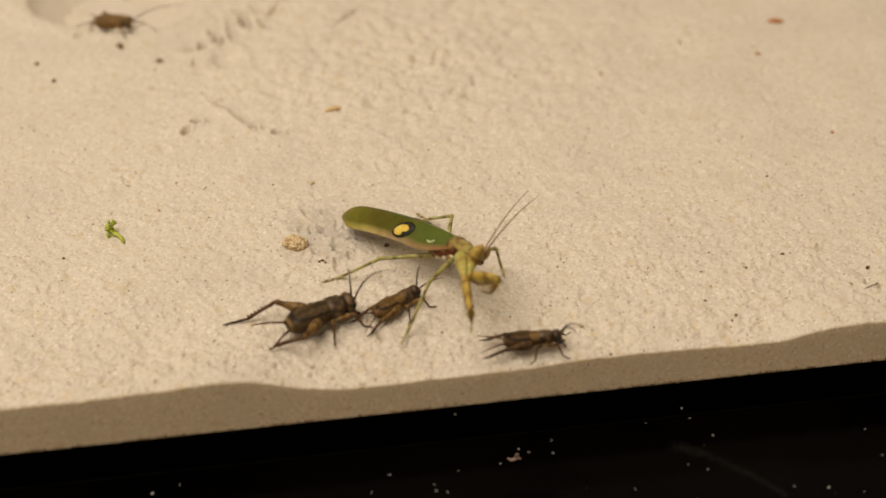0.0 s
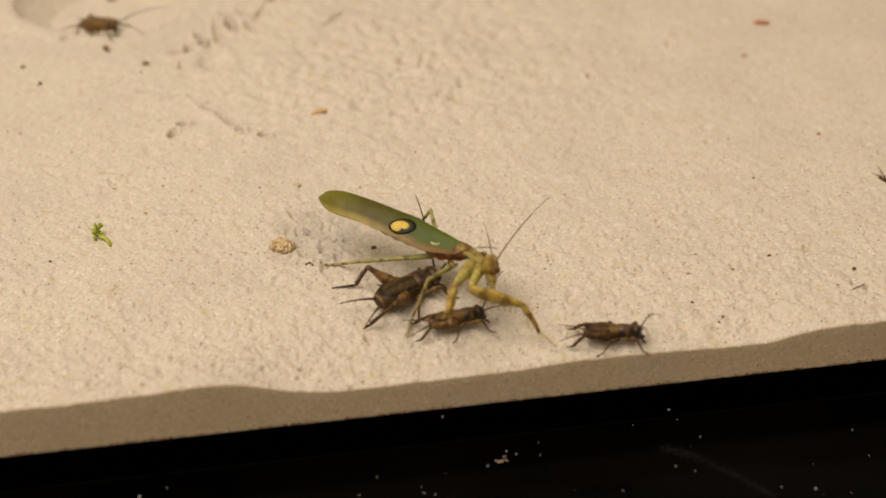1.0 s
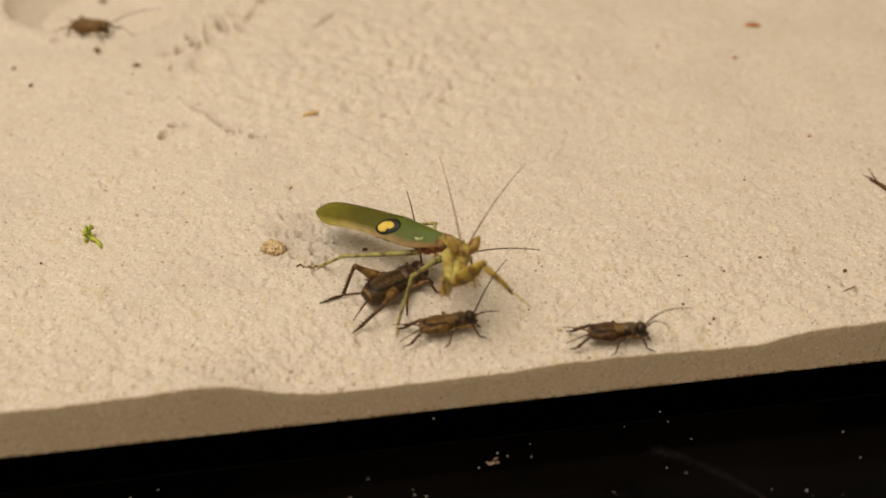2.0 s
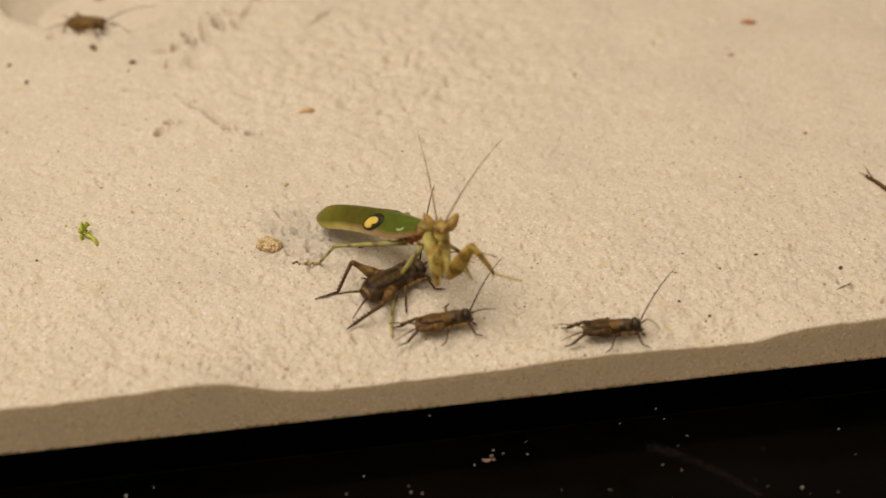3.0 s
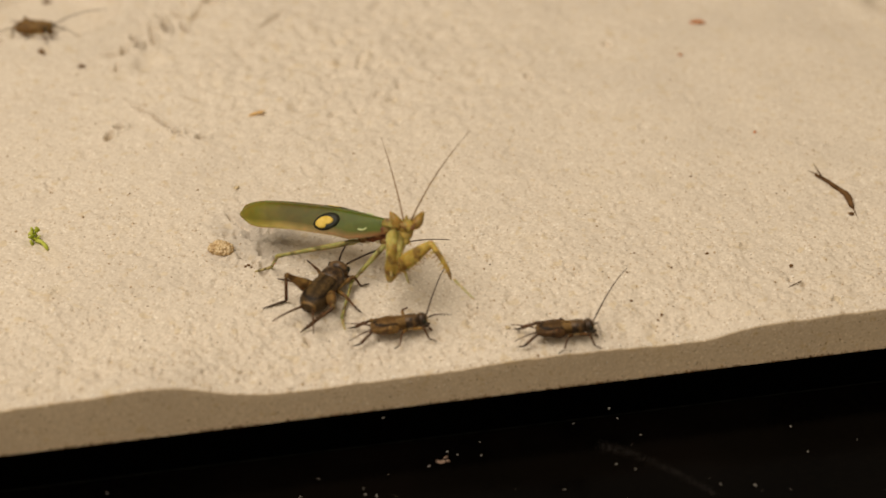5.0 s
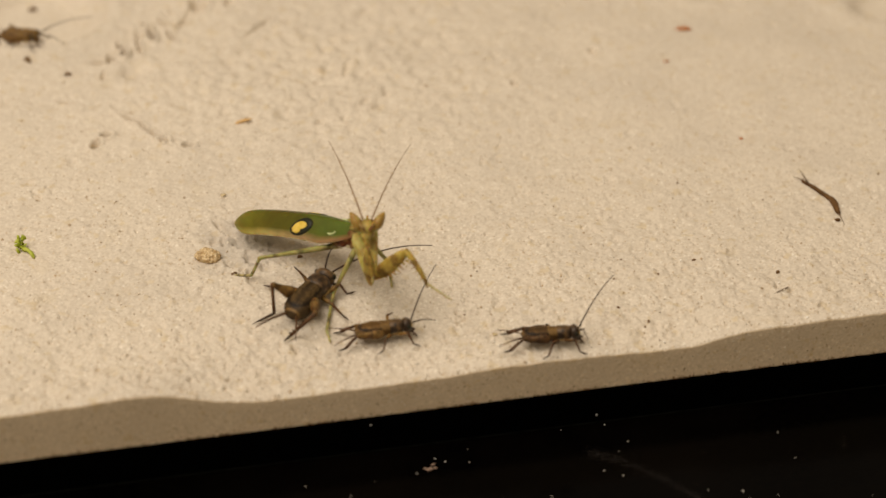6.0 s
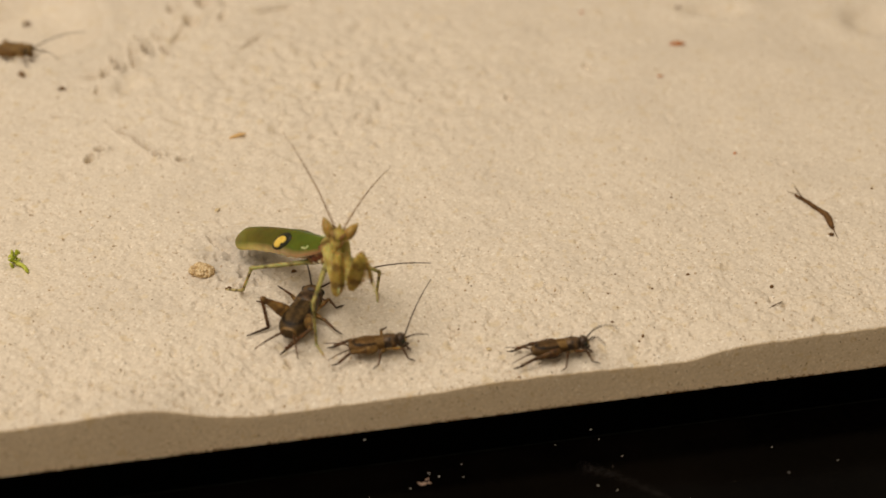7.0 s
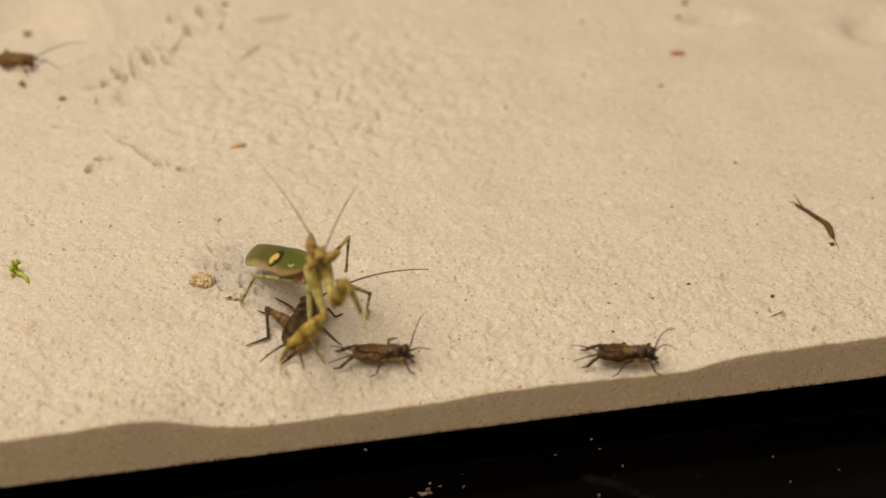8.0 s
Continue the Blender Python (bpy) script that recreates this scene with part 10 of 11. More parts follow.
    walk(limbs_c["femur_hr"], path(
        (0, -0.21, -1.09, 1.56, 0, 5.8, -173.7), (0.3, -0.21, -1.09, 1.56, 0, -11.5, -170.9), (0.5, -0.21, -1.09, 1.56, 0, -12.3, -168.9), (0.7, -0.21, -1.09, 1.56, 0, 5.6, -174.1),
        (0.8, -0.21, -1.09, 1.56, 0, 5.4, -174), (1, -0.21, -1.09, 1.56, 0, -11.6, -169.4), (1.2, -0.21, -1.09, 1.56, 0, -10.3, -171.4), (1.5, -0.21, -1.09, 1.56, 0, 0.8, -177.2),
        (1.7, -0.21, -1.09, 1.56, 0, -3.5, -178.1), (2.8, -0.21, -1.09, 1.56, 0, -1.2, -178.1), (3, -0.21, -1.09, 1.56, 0, -2.2, -178.5), (3.5, -0.21, -1.09, 1.56, 0, -1.9, -178.3),
        (4, -0.21, -1.09, 1.56, 0, -2.9, -178.6), (4.5, -0.21, -1.09, 1.56, 0, -3.5, -178.1), (4.7, -0.21, -1.09, 1.56, 0, -3.8, -178.3), (5.8, -0.21, -1.09, 1.56, 0, -2.1, -178.5),
        (6, -0.21, -1.09, 1.56, 0, -3.6, -178.3), (6.5, -0.21, -1.09, 1.56, 0, -2.1, -178.7), (6.6, -0.21, -1.09, 1.56, 0, -9.4, -172.8), (6.8, -0.21, -1.09, 1.56, 0, -10.5, -171.9),
        (7, -0.21, -1.09, 1.56, 0, 5.6, -174.2), (7.2, -0.21, -1.09, 1.56, 0, -1.2, -178.3), (7.4, -0.21, -1.09, 1.56, 0, -14.7, -166.9), (7.5, -0.21, -1.09, 1.56, 0, -11, -171.1),
        (7.8, -0.21, -1.09, 1.56, 0, 5.5, -173.9), (8, -0.21, -1.09, 1.56, 0, -11.8, -168.9)))
    walk(limbs_c["tibia_hr"], path(
        (0, -4.73, -1.59, 1.1, 0, 15, -166.3), (0.3, -4.64, -1.8, 2.47, 0, 47.8, -165.6), (0.5, -4.6, -1.95, 2.53, 0, 49.6, -169.8), (0.7, -4.74, -1.56, 1.11, 0, 14.6, -166.4),
        (0.8, -4.74, -1.57, 1.13, 0, 14.7, -166.7), (1, -4.61, -1.91, 2.48, 0, 48.2, -168.9), (1.2, -4.66, -1.76, 2.38, 0, 45.1, -165.2), (1.5, -4.78, -1.32, 1.5, 0, 24.1, -158.6),
        (1.7, -4.77, -1.25, 1.84, 0, 31.7, -155.1), (2.8, -4.78, -1.25, 1.66, 0, 27.5, -156.2), (3, -4.78, -1.22, 1.73, 0, 29.2, -155), (3.5, -4.78, -1.22, 1.71, 0, 28.6, -155.4),
        (4, -4.78, -1.21, 1.79, 0, 30.5, -154.5), (4.5, -4.77, -1.24, 1.84, 0, 31.7, -155), (4.7, -4.77, -1.23, 1.86, 0, 32.1, -154.6), (5.8, -4.78, -1.21, 1.73, 0, 29.2, -154.9),
        (6, -4.77, -1.23, 1.85, 0, 31.8, -154.6), (6.5, -4.78, -1.2, 1.73, 0, 29.1, -154.6), (6.6, -4.69, -1.66, 2.31, 0, 43.3, -162.7), (6.8, -4.66, -1.73, 2.39, 0, 45.6, -164.1),
        (7, -4.74, -1.55, 1.12, 0, 14.5, -166.4), (7.2, -4.78, -1.23, 1.66, 0, 27.5, -155.8), (7.4, -4.52, -2.1, 2.72, 0, 55.8, -173.3), (7.5, -4.65, -1.78, 2.43, 0, 46.7, -165.4),
        (7.8, -4.74, -1.58, 1.12, 0, 14.9, -166.7), (8, -4.6, -1.96, 2.5, 0, 48.6, -170)))
    walk(limbs_c["tarsus_hr"], path(
        (0, -7.47, -2.26, 0.34, 0, 4.8, -173.7), (0.3, -6.53, -2.29, 0.31, 0, 4.8, -173.7), (0.5, -6.45, -2.29, 0.31, 0, 4.8, -173.7), (0.7, -7.48, -2.22, 0.38, 0, 4.8, -173.7),
        (0.8, -7.48, -2.22, 0.39, 0, 4.8, -173.7), (1, -6.52, -2.29, 0.31, 0, 4.8, -173.7), (1.2, -6.65, -2.29, 0.31, 0, 4.8, -173.7), (1.5, -7.25, -2.29, 0.31, 0, 4.8, -173.7),
        (1.7, -7.02, -2.29, 0.31, 0, 4.8, -173.7), (2.8, -7.14, -2.29, 0.31, 0, 4.8, -173.7), (3, -7.08, -2.29, 0.31, 0, 4.8, -173.7), (3.5, -7.1, -2.29, 0.31, 0, 4.8, -173.7),
        (4, -7.04, -2.29, 0.31, 0, 4.8, -173.7), (4.7, -7, -2.29, 0.31, 0, 4.8, -173.7), (5.8, -7.08, -2.29, 0.31, 0, 4.8, -173.7), (6, -7.01, -2.29, 0.31, 0, 4.8, -173.7),
        (6.5, -7.08, -2.29, 0.31, 0, 4.8, -173.7), (6.6, -6.71, -2.29, 0.31, 0, 4.8, -173.7), (6.8, -6.62, -2.29, 0.31, 0, 4.8, -173.7), (7, -7.48, -2.21, 0.39, 0, 4.8, -173.7),
        (7.2, -7.14, -2.29, 0.31, 0, 4.8, -173.7), (7.4, -6.14, -2.29, 0.31, 0, 4.8, -173.7), (7.5, -6.58, -2.29, 0.31, 0, 4.8, -173.7), (7.8, -7.48, -2.23, 0.37, 0, 4.8, -173.7),
        (8, -6.5, -2.29, 0.31, 0, 4.8, -173.7)))
    walk(limbs_c["femur_mr"], path(
        (0, 1.04, -1.25, 1.25, 0, -25.9, -114.9), (0.3, 1.04, -1.25, 1.25, 0, -9.3, -135.7), (0.5, 1.04, -1.25, 1.25, 0, -24.2, -120.2), (0.7, 1.04, -1.25, 1.25, 0, -26.9, -111.1),
        (0.8, 1.04, -1.25, 1.25, 0, -22.9, -121.8), (1, 1.04, -1.25, 1.25, 0, -9.3, -136.3), (1.2, 1.04, -1.25, 1.25, 0, -23.6, -120.3), (1.5, 1.04, -1.25, 1.25, 0, -22.1, -123.2),
        (1.7, 1.04, -1.25, 1.25, 0, -21.1, -125), (2.8, 1.04, -1.25, 1.25, 0, -22.5, -122.6), (3, 1.04, -1.25, 1.25, 0, -21.5, -125.4), (3.5, 1.04, -1.25, 1.25, 0, -22.1, -124.3),
        (4, 1.04, -1.25, 1.25, 0, -22.1, -123.6), (4.5, 1.04, -1.25, 1.25, 0, -21.2, -125.1), (4.7, 1.04, -1.25, 1.25, 0, -22.3, -124), (5.8, 1.04, -1.25, 1.25, 0, -21.4, -124.5),
        (6, 1.04, -1.25, 1.25, 0, -21.6, -124.5), (6.5, 1.04, -1.25, 1.25, 0, -21.5, -124.9), (6.6, 1.04, -1.25, 1.25, 0, -16.3, -131.6), (6.8, 1.04, -1.25, 1.25, 0, -24.7, -118.4),
        (7, 1.04, -1.25, 1.25, 0, -26.5, -111.8), (7.2, 1.04, -1.25, 1.25, 0, -17.1, -130), (7.4, 1.04, -1.25, 1.25, 0, -18, -130), (7.5, 1.04, -1.25, 1.25, 0, -25.1, -117.2),
        (7.8, 1.04, -1.25, 1.25, 0, -21.5, -124.5), (8, 1.04, -1.25, 1.25, 0, -12.4, -134.6)))
    walk(limbs_c["tibia_mr"], path(
        (0, 0.25, -2.95, 2.16, 0, 63.1, -114.2), (0.3, -0.43, -2.68, 1.58, 0, 39.1, -136.5), (0.5, 0.08, -2.89, 2.1, 0, 60, -118.5), (0.7, 0.37, -2.98, 2.19, 0, 65.1, -109),
        (0.8, 0.03, -2.88, 2.06, 0, 57.8, -123.5), (1, -0.44, -2.67, 1.59, 0, 39.1, -135.8), (1.2, 0.08, -2.89, 2.08, 0, 59, -121.8), (1.5, -0.02, -2.86, 2.03, 0, 56.5, -124.9),
        (1.7, -0.07, -2.84, 2, 0, 55, -126.1), (2.8, 0, -2.87, 2.04, 0, 57.1, -124.2), (3, -0.08, -2.83, 2.01, 0, 55.7, -123.9), (3.5, -0.05, -2.84, 2.03, 0, 56.6, -123),
        (4, -0.03, -2.85, 2.03, 0, 56.5, -124.4), (4.5, -0.07, -2.84, 2, 0, 55.1, -125.9), (4.7, -0.04, -2.84, 2.04, 0, 56.9, -122.5), (5.8, -0.06, -2.84, 2.01, 0, 55.5, -125.8),
        (6, -0.06, -2.84, 2.02, 0, 55.8, -124.8), (6.5, -0.07, -2.84, 2.01, 0, 55.6, -124.9), (6.6, -0.29, -2.74, 1.83, 0, 48, -130.7), (6.8, 0.14, -2.91, 2.12, 0, 61, -117.8),
        (7, 0.35, -2.98, 2.18, 0, 64.4, -112.4), (7.2, -0.24, -2.77, 1.86, 0, 49.1, -131.2), (7.4, -0.23, -2.76, 1.89, 0, 50.4, -128.9), (7.5, 0.18, -2.92, 2.13, 0, 61.6, -116.9),
        (7.8, -0.06, -2.84, 2.01, 0, 55.7, -125.4), (8, -0.39, -2.69, 1.7, 0, 42.9, -133.8)))
    walk(limbs_c["tarsus_mr"], path(
        (0, -0.15, -3.85, 0.21, 0, 2.9, -145), (0.3, -1.66, -3.85, 0.21, 0, 2.9, -145), (0.5, -0.44, -3.85, 0.21, 0, 2.9, -145), (0.7, 0.07, -3.85, 0.21, 0, 2.9, -145),
        (0.8, -0.61, -3.85, 0.21, 0, 2.9, -145), (1, -1.66, -3.85, 0.21, 0, 2.9, -145), (1.2, -0.51, -3.85, 0.21, 0, 2.9, -145), (1.5, -0.71, -3.85, 0.21, 0, 2.9, -145),
        (1.7, -0.81, -3.85, 0.21, 0, 2.9, -145), (2.8, -0.66, -3.85, 0.21, 0, 2.9, -145), (3, -0.77, -3.85, 0.21, 0, 2.9, -145), (3.5, -0.7, -3.85, 0.21, 0, 2.9, -145),
        (4, -0.71, -3.85, 0.21, 0, 2.9, -145), (4.5, -0.81, -3.85, 0.21, 0, 2.9, -145), (4.7, -0.68, -3.85, 0.21, 0, 2.9, -145), (5.8, -0.78, -3.85, 0.21, 0, 2.9, -145),
        (6.5, -0.77, -3.85, 0.21, 0, 2.9, -145), (6.6, -1.24, -3.85, 0.21, 0, 2.9, -145), (6.8, -0.35, -3.85, 0.21, 0, 2.9, -145), (7, -0.01, -3.85, 0.21, 0, 2.9, -145),
        (7.2, -1.18, -3.85, 0.21, 0, 2.9, -145), (7.4, -1.11, -3.85, 0.21, 0, 2.9, -145), (7.5, -0.29, -3.85, 0.21, 0, 2.9, -145), (7.8, -0.77, -3.85, 0.21, 0, 2.9, -145),
        (8, -1.49, -3.85, 0.21, 0, 2.9, -145)))
    walk(limbs_c["femur_fr"], path(
        (0, 2.29, -1.25, 1.25, 0, -24.6, -39.4), (0.3, 2.29, -1.25, 1.25, 0, -19.7, -34.6), (0.5, 2.29, -1.25, 1.25, 0, -31.1, -53.9), (0.7, 2.29, -1.25, 1.25, 0, -24.4, -38.4),
        (0.8, 2.29, -1.25, 1.25, 0, -14, -32.1), (1, 2.29, -1.25, 1.25, 0, -19.9, -34.9), (1.2, 2.29, -1.25, 1.25, 0, -29.8, -49.1), (1.5, 2.29, -1.25, 1.25, 0, -22.8, -37.5),
        (1.7, 2.29, -1.25, 1.25, 0, -24.3, -38.9), (2.8, 2.29, -1.25, 1.25, 0, -24.6, -39.1), (3, 2.29, -1.25, 1.25, 0, -24.1, -38.8), (3.5, 2.29, -1.25, 1.25, 0, -24.6, -39.2),
        (4, 2.29, -1.25, 1.25, 0, -25.1, -39.7), (4.5, 2.29, -1.25, 1.25, 0, -24.3, -38.9), (4.7, 2.29, -1.25, 1.25, 0, -25.9, -40.6), (5.8, 2.29, -1.25, 1.25, 0, -23.9, -38.6),
        (6, 2.29, -1.25, 1.25, 0, -25, -39.5), (6.5, 2.29, -1.25, 1.25, 0, -24.1, -38.5), (6.6, 2.29, -1.25, 1.25, 0, -23, -37.5), (6.8, 2.29, -1.25, 1.25, 0, -30.8, -52.9),
        (7, 2.29, -1.25, 1.25, 0, -22.9, -36.8), (7.2, 2.29, -1.25, 1.25, 0, -17.9, -33.9), (7.4, 2.29, -1.25, 1.25, 0, -29.2, -46.7), (7.5, 2.29, -1.25, 1.25, 0, -31.2, -54.4),
        (7.8, 2.29, -1.25, 1.25, 0, -12.3, -31.2), (8, 2.29, -1.25, 1.25, 0, -22.3, -36.6)))
    walk(limbs_c["tibia_fr"], path(
        (0, 3.75, -2.45, 2.11, 0, 60.8, -39), (0.3, 3.9, -2.36, 1.95, 0, 52.9, -35.3), (0.5, 3.34, -2.69, 2.32, 0, 75.6, -53.1), (0.7, 3.77, -2.42, 2.11, 0, 60.5, -40.4),
        (0.8, 4, -2.32, 1.75, 0, 45, -31.2), (1, 3.89, -2.37, 1.96, 0, 53.2, -35.1), (1.2, 3.47, -2.61, 2.28, 0, 71.6, -47.6), (1.5, 3.81, -2.42, 2.06, 0, 57.8, -37.2),
        (1.7, 3.76, -2.44, 2.1, 0, 60.2, -38.8), (2.8, 3.76, -2.44, 2.11, 0, 60.7, -39.5), (3, 3.77, -2.44, 2.1, 0, 59.8, -38.5), (3.5, 3.75, -2.44, 2.11, 0, 60.8, -39.3),
        (4, 3.74, -2.45, 2.13, 0, 61.7, -40.4), (4.5, 3.76, -2.44, 2.11, 0, 60.3, -39), (4.7, 3.71, -2.47, 2.15, 0, 63.1, -41.3), (5.8, 3.77, -2.43, 2.09, 0, 59.6, -38.4),
        (6, 3.74, -2.45, 2.13, 0, 61.5, -40.1), (6.5, 3.77, -2.43, 2.1, 0, 59.8, -38.9), (6.6, 3.81, -2.41, 2.06, 0, 58, -37.5), (6.8, 3.37, -2.67, 2.31, 0, 74.4, -49.7),
        (7, 3.82, -2.4, 2.06, 0, 57.8, -38.5), (7.2, 3.93, -2.35, 1.89, 0, 50.3, -33.4), (7.4, 3.53, -2.57, 2.26, 0, 70.2, -48.2), (7.5, 3.32, -2.69, 2.33, 0, 75.9, -53.3),
        (7.8, 4.03, -2.3, 1.69, 0, 42.8, -30.7), (8, 3.83, -2.39, 2.04, 0, 56.9, -37.5)))
    walk(limbs_c["tarsus_fr"], path(
        (0, 4.58, -3.12, 0.21, 0, 2.9, -35), (0.3, 4.98, -3.12, 0.21, 0, 2.9, -35), (0.5, 3.66, -3.12, 0.21, 0, 2.9, -35), (0.7, 4.59, -3.12, 0.21, 0, 2.9, -35),
        (0.8, 5.32, -3.12, 0.21, 0, 2.9, -35), (1, 4.96, -3.12, 0.21, 0, 2.9, -35), (1.2, 3.94, -3.12, 0.21, 0, 2.9, -35), (1.5, 4.74, -3.12, 0.21, 0, 2.9, -35),
        (1.7, 4.61, -3.12, 0.21, 0, 2.9, -35), (3.5, 4.58, -3.12, 0.21, 0, 2.9, -35), (4, 4.53, -3.12, 0.21, 0, 2.9, -35), (4.5, 4.6, -3.12, 0.21, 0, 2.9, -35),
        (4.7, 4.45, -3.12, 0.21, 0, 2.9, -35), (5.8, 4.64, -3.12, 0.21, 0, 2.9, -35), (6, 4.54, -3.12, 0.21, 0, 2.9, -35), (6.5, 4.63, -3.12, 0.21, 0, 2.9, -35),
        (6.6, 4.73, -3.12, 0.21, 0, 2.9, -35), (6.8, 3.75, -3.12, 0.21, 0, 2.9, -35), (7, 4.73, -3.12, 0.21, 0, 2.9, -35), (7.2, 5.1, -3.12, 0.21, 0, 2.9, -35),
        (7.4, 4.03, -3.12, 0.21, 0, 2.9, -35), (7.5, 3.64, -3.12, 0.21, 0, 2.9, -35), (7.8, 5.4, -3.12, 0.21, 0, 2.9, -35), (8, 4.78, -3.12, 0.21, 0, 2.9, -35)))
    walk(limbs_c["antenna_r"], path(
        (0, 4.73, -0.42, 2.6, 0, -38.9, -86.1), (0.3, 4.73, -0.42, 2.6, 0, -26.2, -80), (0.5, 4.73, -0.42, 2.6, 0, -31.9, -69.4), (0.7, 4.73, -0.42, 2.6, 0, -21.7, -74.6),
        (0.8, 4.73, -0.42, 2.6, 0, -32.3, -80.8), (1, 4.73, -0.42, 2.6, 0, -29.2, -87.6), (1.2, 4.73, -0.42, 2.6, 0, -35.7, -82.9), (1.5, 4.73, -0.42, 2.6, 0, -37.5, -72.5),
        (1.7, 4.73, -0.42, 2.6, 0, -37.4, -76.4), (2.8, 4.73, -0.42, 2.6, 0, -34.5, -82.3), (3, 4.73, -0.42, 2.6, 0, -32.4, -85.4), (3.5, 4.73, -0.42, 2.6, 0, -31.3, -88.4),
        (4, 4.73, -0.42, 2.6, 0, -29.8, -89.3), (4.5, 4.73, -0.42, 2.6, 0, -25.9, -93.7), (4.7, 4.73, -0.42, 2.6, 0, -27.1, -93.9), (5.8, 4.73, -0.42, 2.6, 0, -25.8, -94.1),
        (6, 4.73, -0.42, 2.6, 0, -26.4, -91.2), (6.5, 4.73, -0.42, 2.6, 0, -27.7, -91.3), (6.6, 4.73, -0.42, 2.6, 0, -28.9, -87), (6.8, 4.73, -0.42, 2.6, 0, -26.9, -91.3),
        (7, 4.73, -0.42, 2.6, 0, -31.6, -92.5), (7.2, 4.73, -0.42, 2.6, 0, -35.8, -82.9), (7.4, 4.73, -0.42, 2.6, 0, -29.2, -75.3), (7.5, 4.73, -0.42, 2.6, 0, -34, -73.7),
        (7.8, 4.73, -0.42, 2.6, 0, -35.6, -76.8), (8, 4.73, -0.42, 2.6, 0, -37.3, -74.1)))
    walk(limbs_c["femur_hl"], path(
        (0, -0.21, 1.09, 1.56, 0, 2.6, 167.4), (0.3, -0.21, 1.09, 1.56, 0, -10.3, -179.1), (0.5, -0.21, 1.09, 1.56, 0, 4.9, 169.6), (0.7, -0.21, 1.09, 1.56, 0, 5.8, 168.1),
        (0.8, -0.21, 1.09, 1.56, 0, -8.1, 178.3), (1, -0.21, 1.09, 1.56, 0, -10.4, -179.5), (1.2, -0.21, 1.09, 1.56, 0, 5.3, 168.9), (1.5, -0.21, 1.09, 1.56, 0, -5.4, 175),
        (1.7, -0.21, 1.09, 1.56, 0, -5.1, 175), (2.8, -0.21, 1.09, 1.56, 0, -3.9, 173.5), (3, -0.21, 1.09, 1.56, 0, -4.9, 175), (3.5, -0.21, 1.09, 1.56, 0, -4.2, 173.7),
        (4, -0.21, 1.09, 1.56, 0, -3.8, 173.5), (4.5, -0.21, 1.09, 1.56, 0, -5, 174.9), (4.7, -0.21, 1.09, 1.56, 0, -3, 172), (5.8, -0.21, 1.09, 1.56, 0, -5.2, 175),
        (6, -0.21, 1.09, 1.56, 0, -4.2, 174.1), (6.5, -0.21, 1.09, 1.56, 0, -5, 174.8), (6.6, -0.21, 1.09, 1.56, 0, -7.8, 178.2), (6.8, -0.21, 1.09, 1.56, 0, 5.5, 168.4),
        (7, -0.21, 1.09, 1.56, 0, 2.8, 165.8), (7.2, -0.21, 1.09, 1.56, 0, -9.3, 179.5), (7.4, -0.21, 1.09, 1.56, 0, -2.4, 171.5), (7.5, -0.21, 1.09, 1.56, 0, 5.2, 168.9),
        (7.8, -0.21, 1.09, 1.56, 0, -9.1, 179.2), (8, -0.21, 1.09, 1.56, 0, -8.9, 179.8)))
    walk(limbs_c["tibia_hl"], path(
        (0, -4.67, 2.09, 1.36, 0, 21, 175.8), (0.3, -4.71, 1.02, 2.38, 0, 45.2, 142), (0.5, -4.69, 1.91, 1.17, 0, 16.1, 173.3), (0.7, -4.66, 2.03, 1.1, 0, 15.5, 174.8),
        (0.8, -4.74, 1.23, 2.2, 0, 40.5, 151.3), (1, -4.71, 1.05, 2.39, 0, 45.4, 142.7), (1.2, -4.68, 1.97, 1.14, 0, 16.1, 173.8), (1.5, -4.75, 1.49, 1.99, 0, 35.3, 160.4),
        (1.7, -4.75, 1.49, 1.97, 0, 34.7, 160.6), (2.8, -4.74, 1.61, 1.88, 0, 32.5, 163.9), (3, -4.75, 1.49, 1.95, 0, 34.3, 160.7), (3.5, -4.74, 1.59, 1.9, 0, 33, 163.5),
        (4, -4.74, 1.61, 1.86, 0, 32.2, 164), (4.5, -4.75, 1.5, 1.96, 0, 34.5, 160.7), (4.7, -4.73, 1.72, 1.8, 0, 30.6, 167), (5.8, -4.75, 1.49, 1.97, 0, 34.7, 160.6),
        (6, -4.75, 1.56, 1.9, 0, 33, 162.7), (6.5, -4.75, 1.5, 1.96, 0, 34.5, 160.9), (6.6, -4.74, 1.23, 2.18, 0, 39.9, 151.7), (6.8, -4.67, 2, 1.12, 0, 15.2, 175.2),
        (7, -4.64, 2.22, 1.34, 0, 20.7, 178.5), (7.2, -4.72, 1.14, 2.3, 0, 43.1, 147.2), (7.4, -4.73, 1.77, 1.75, 0, 29.7, 168.2), (7.5, -4.68, 1.97, 1.15, 0, 15.3, 174.8),
        (7.8, -4.73, 1.15, 2.28, 0, 42.7, 148), (8, -4.73, 1.11, 2.27, 0, 42.2, 146.9)))
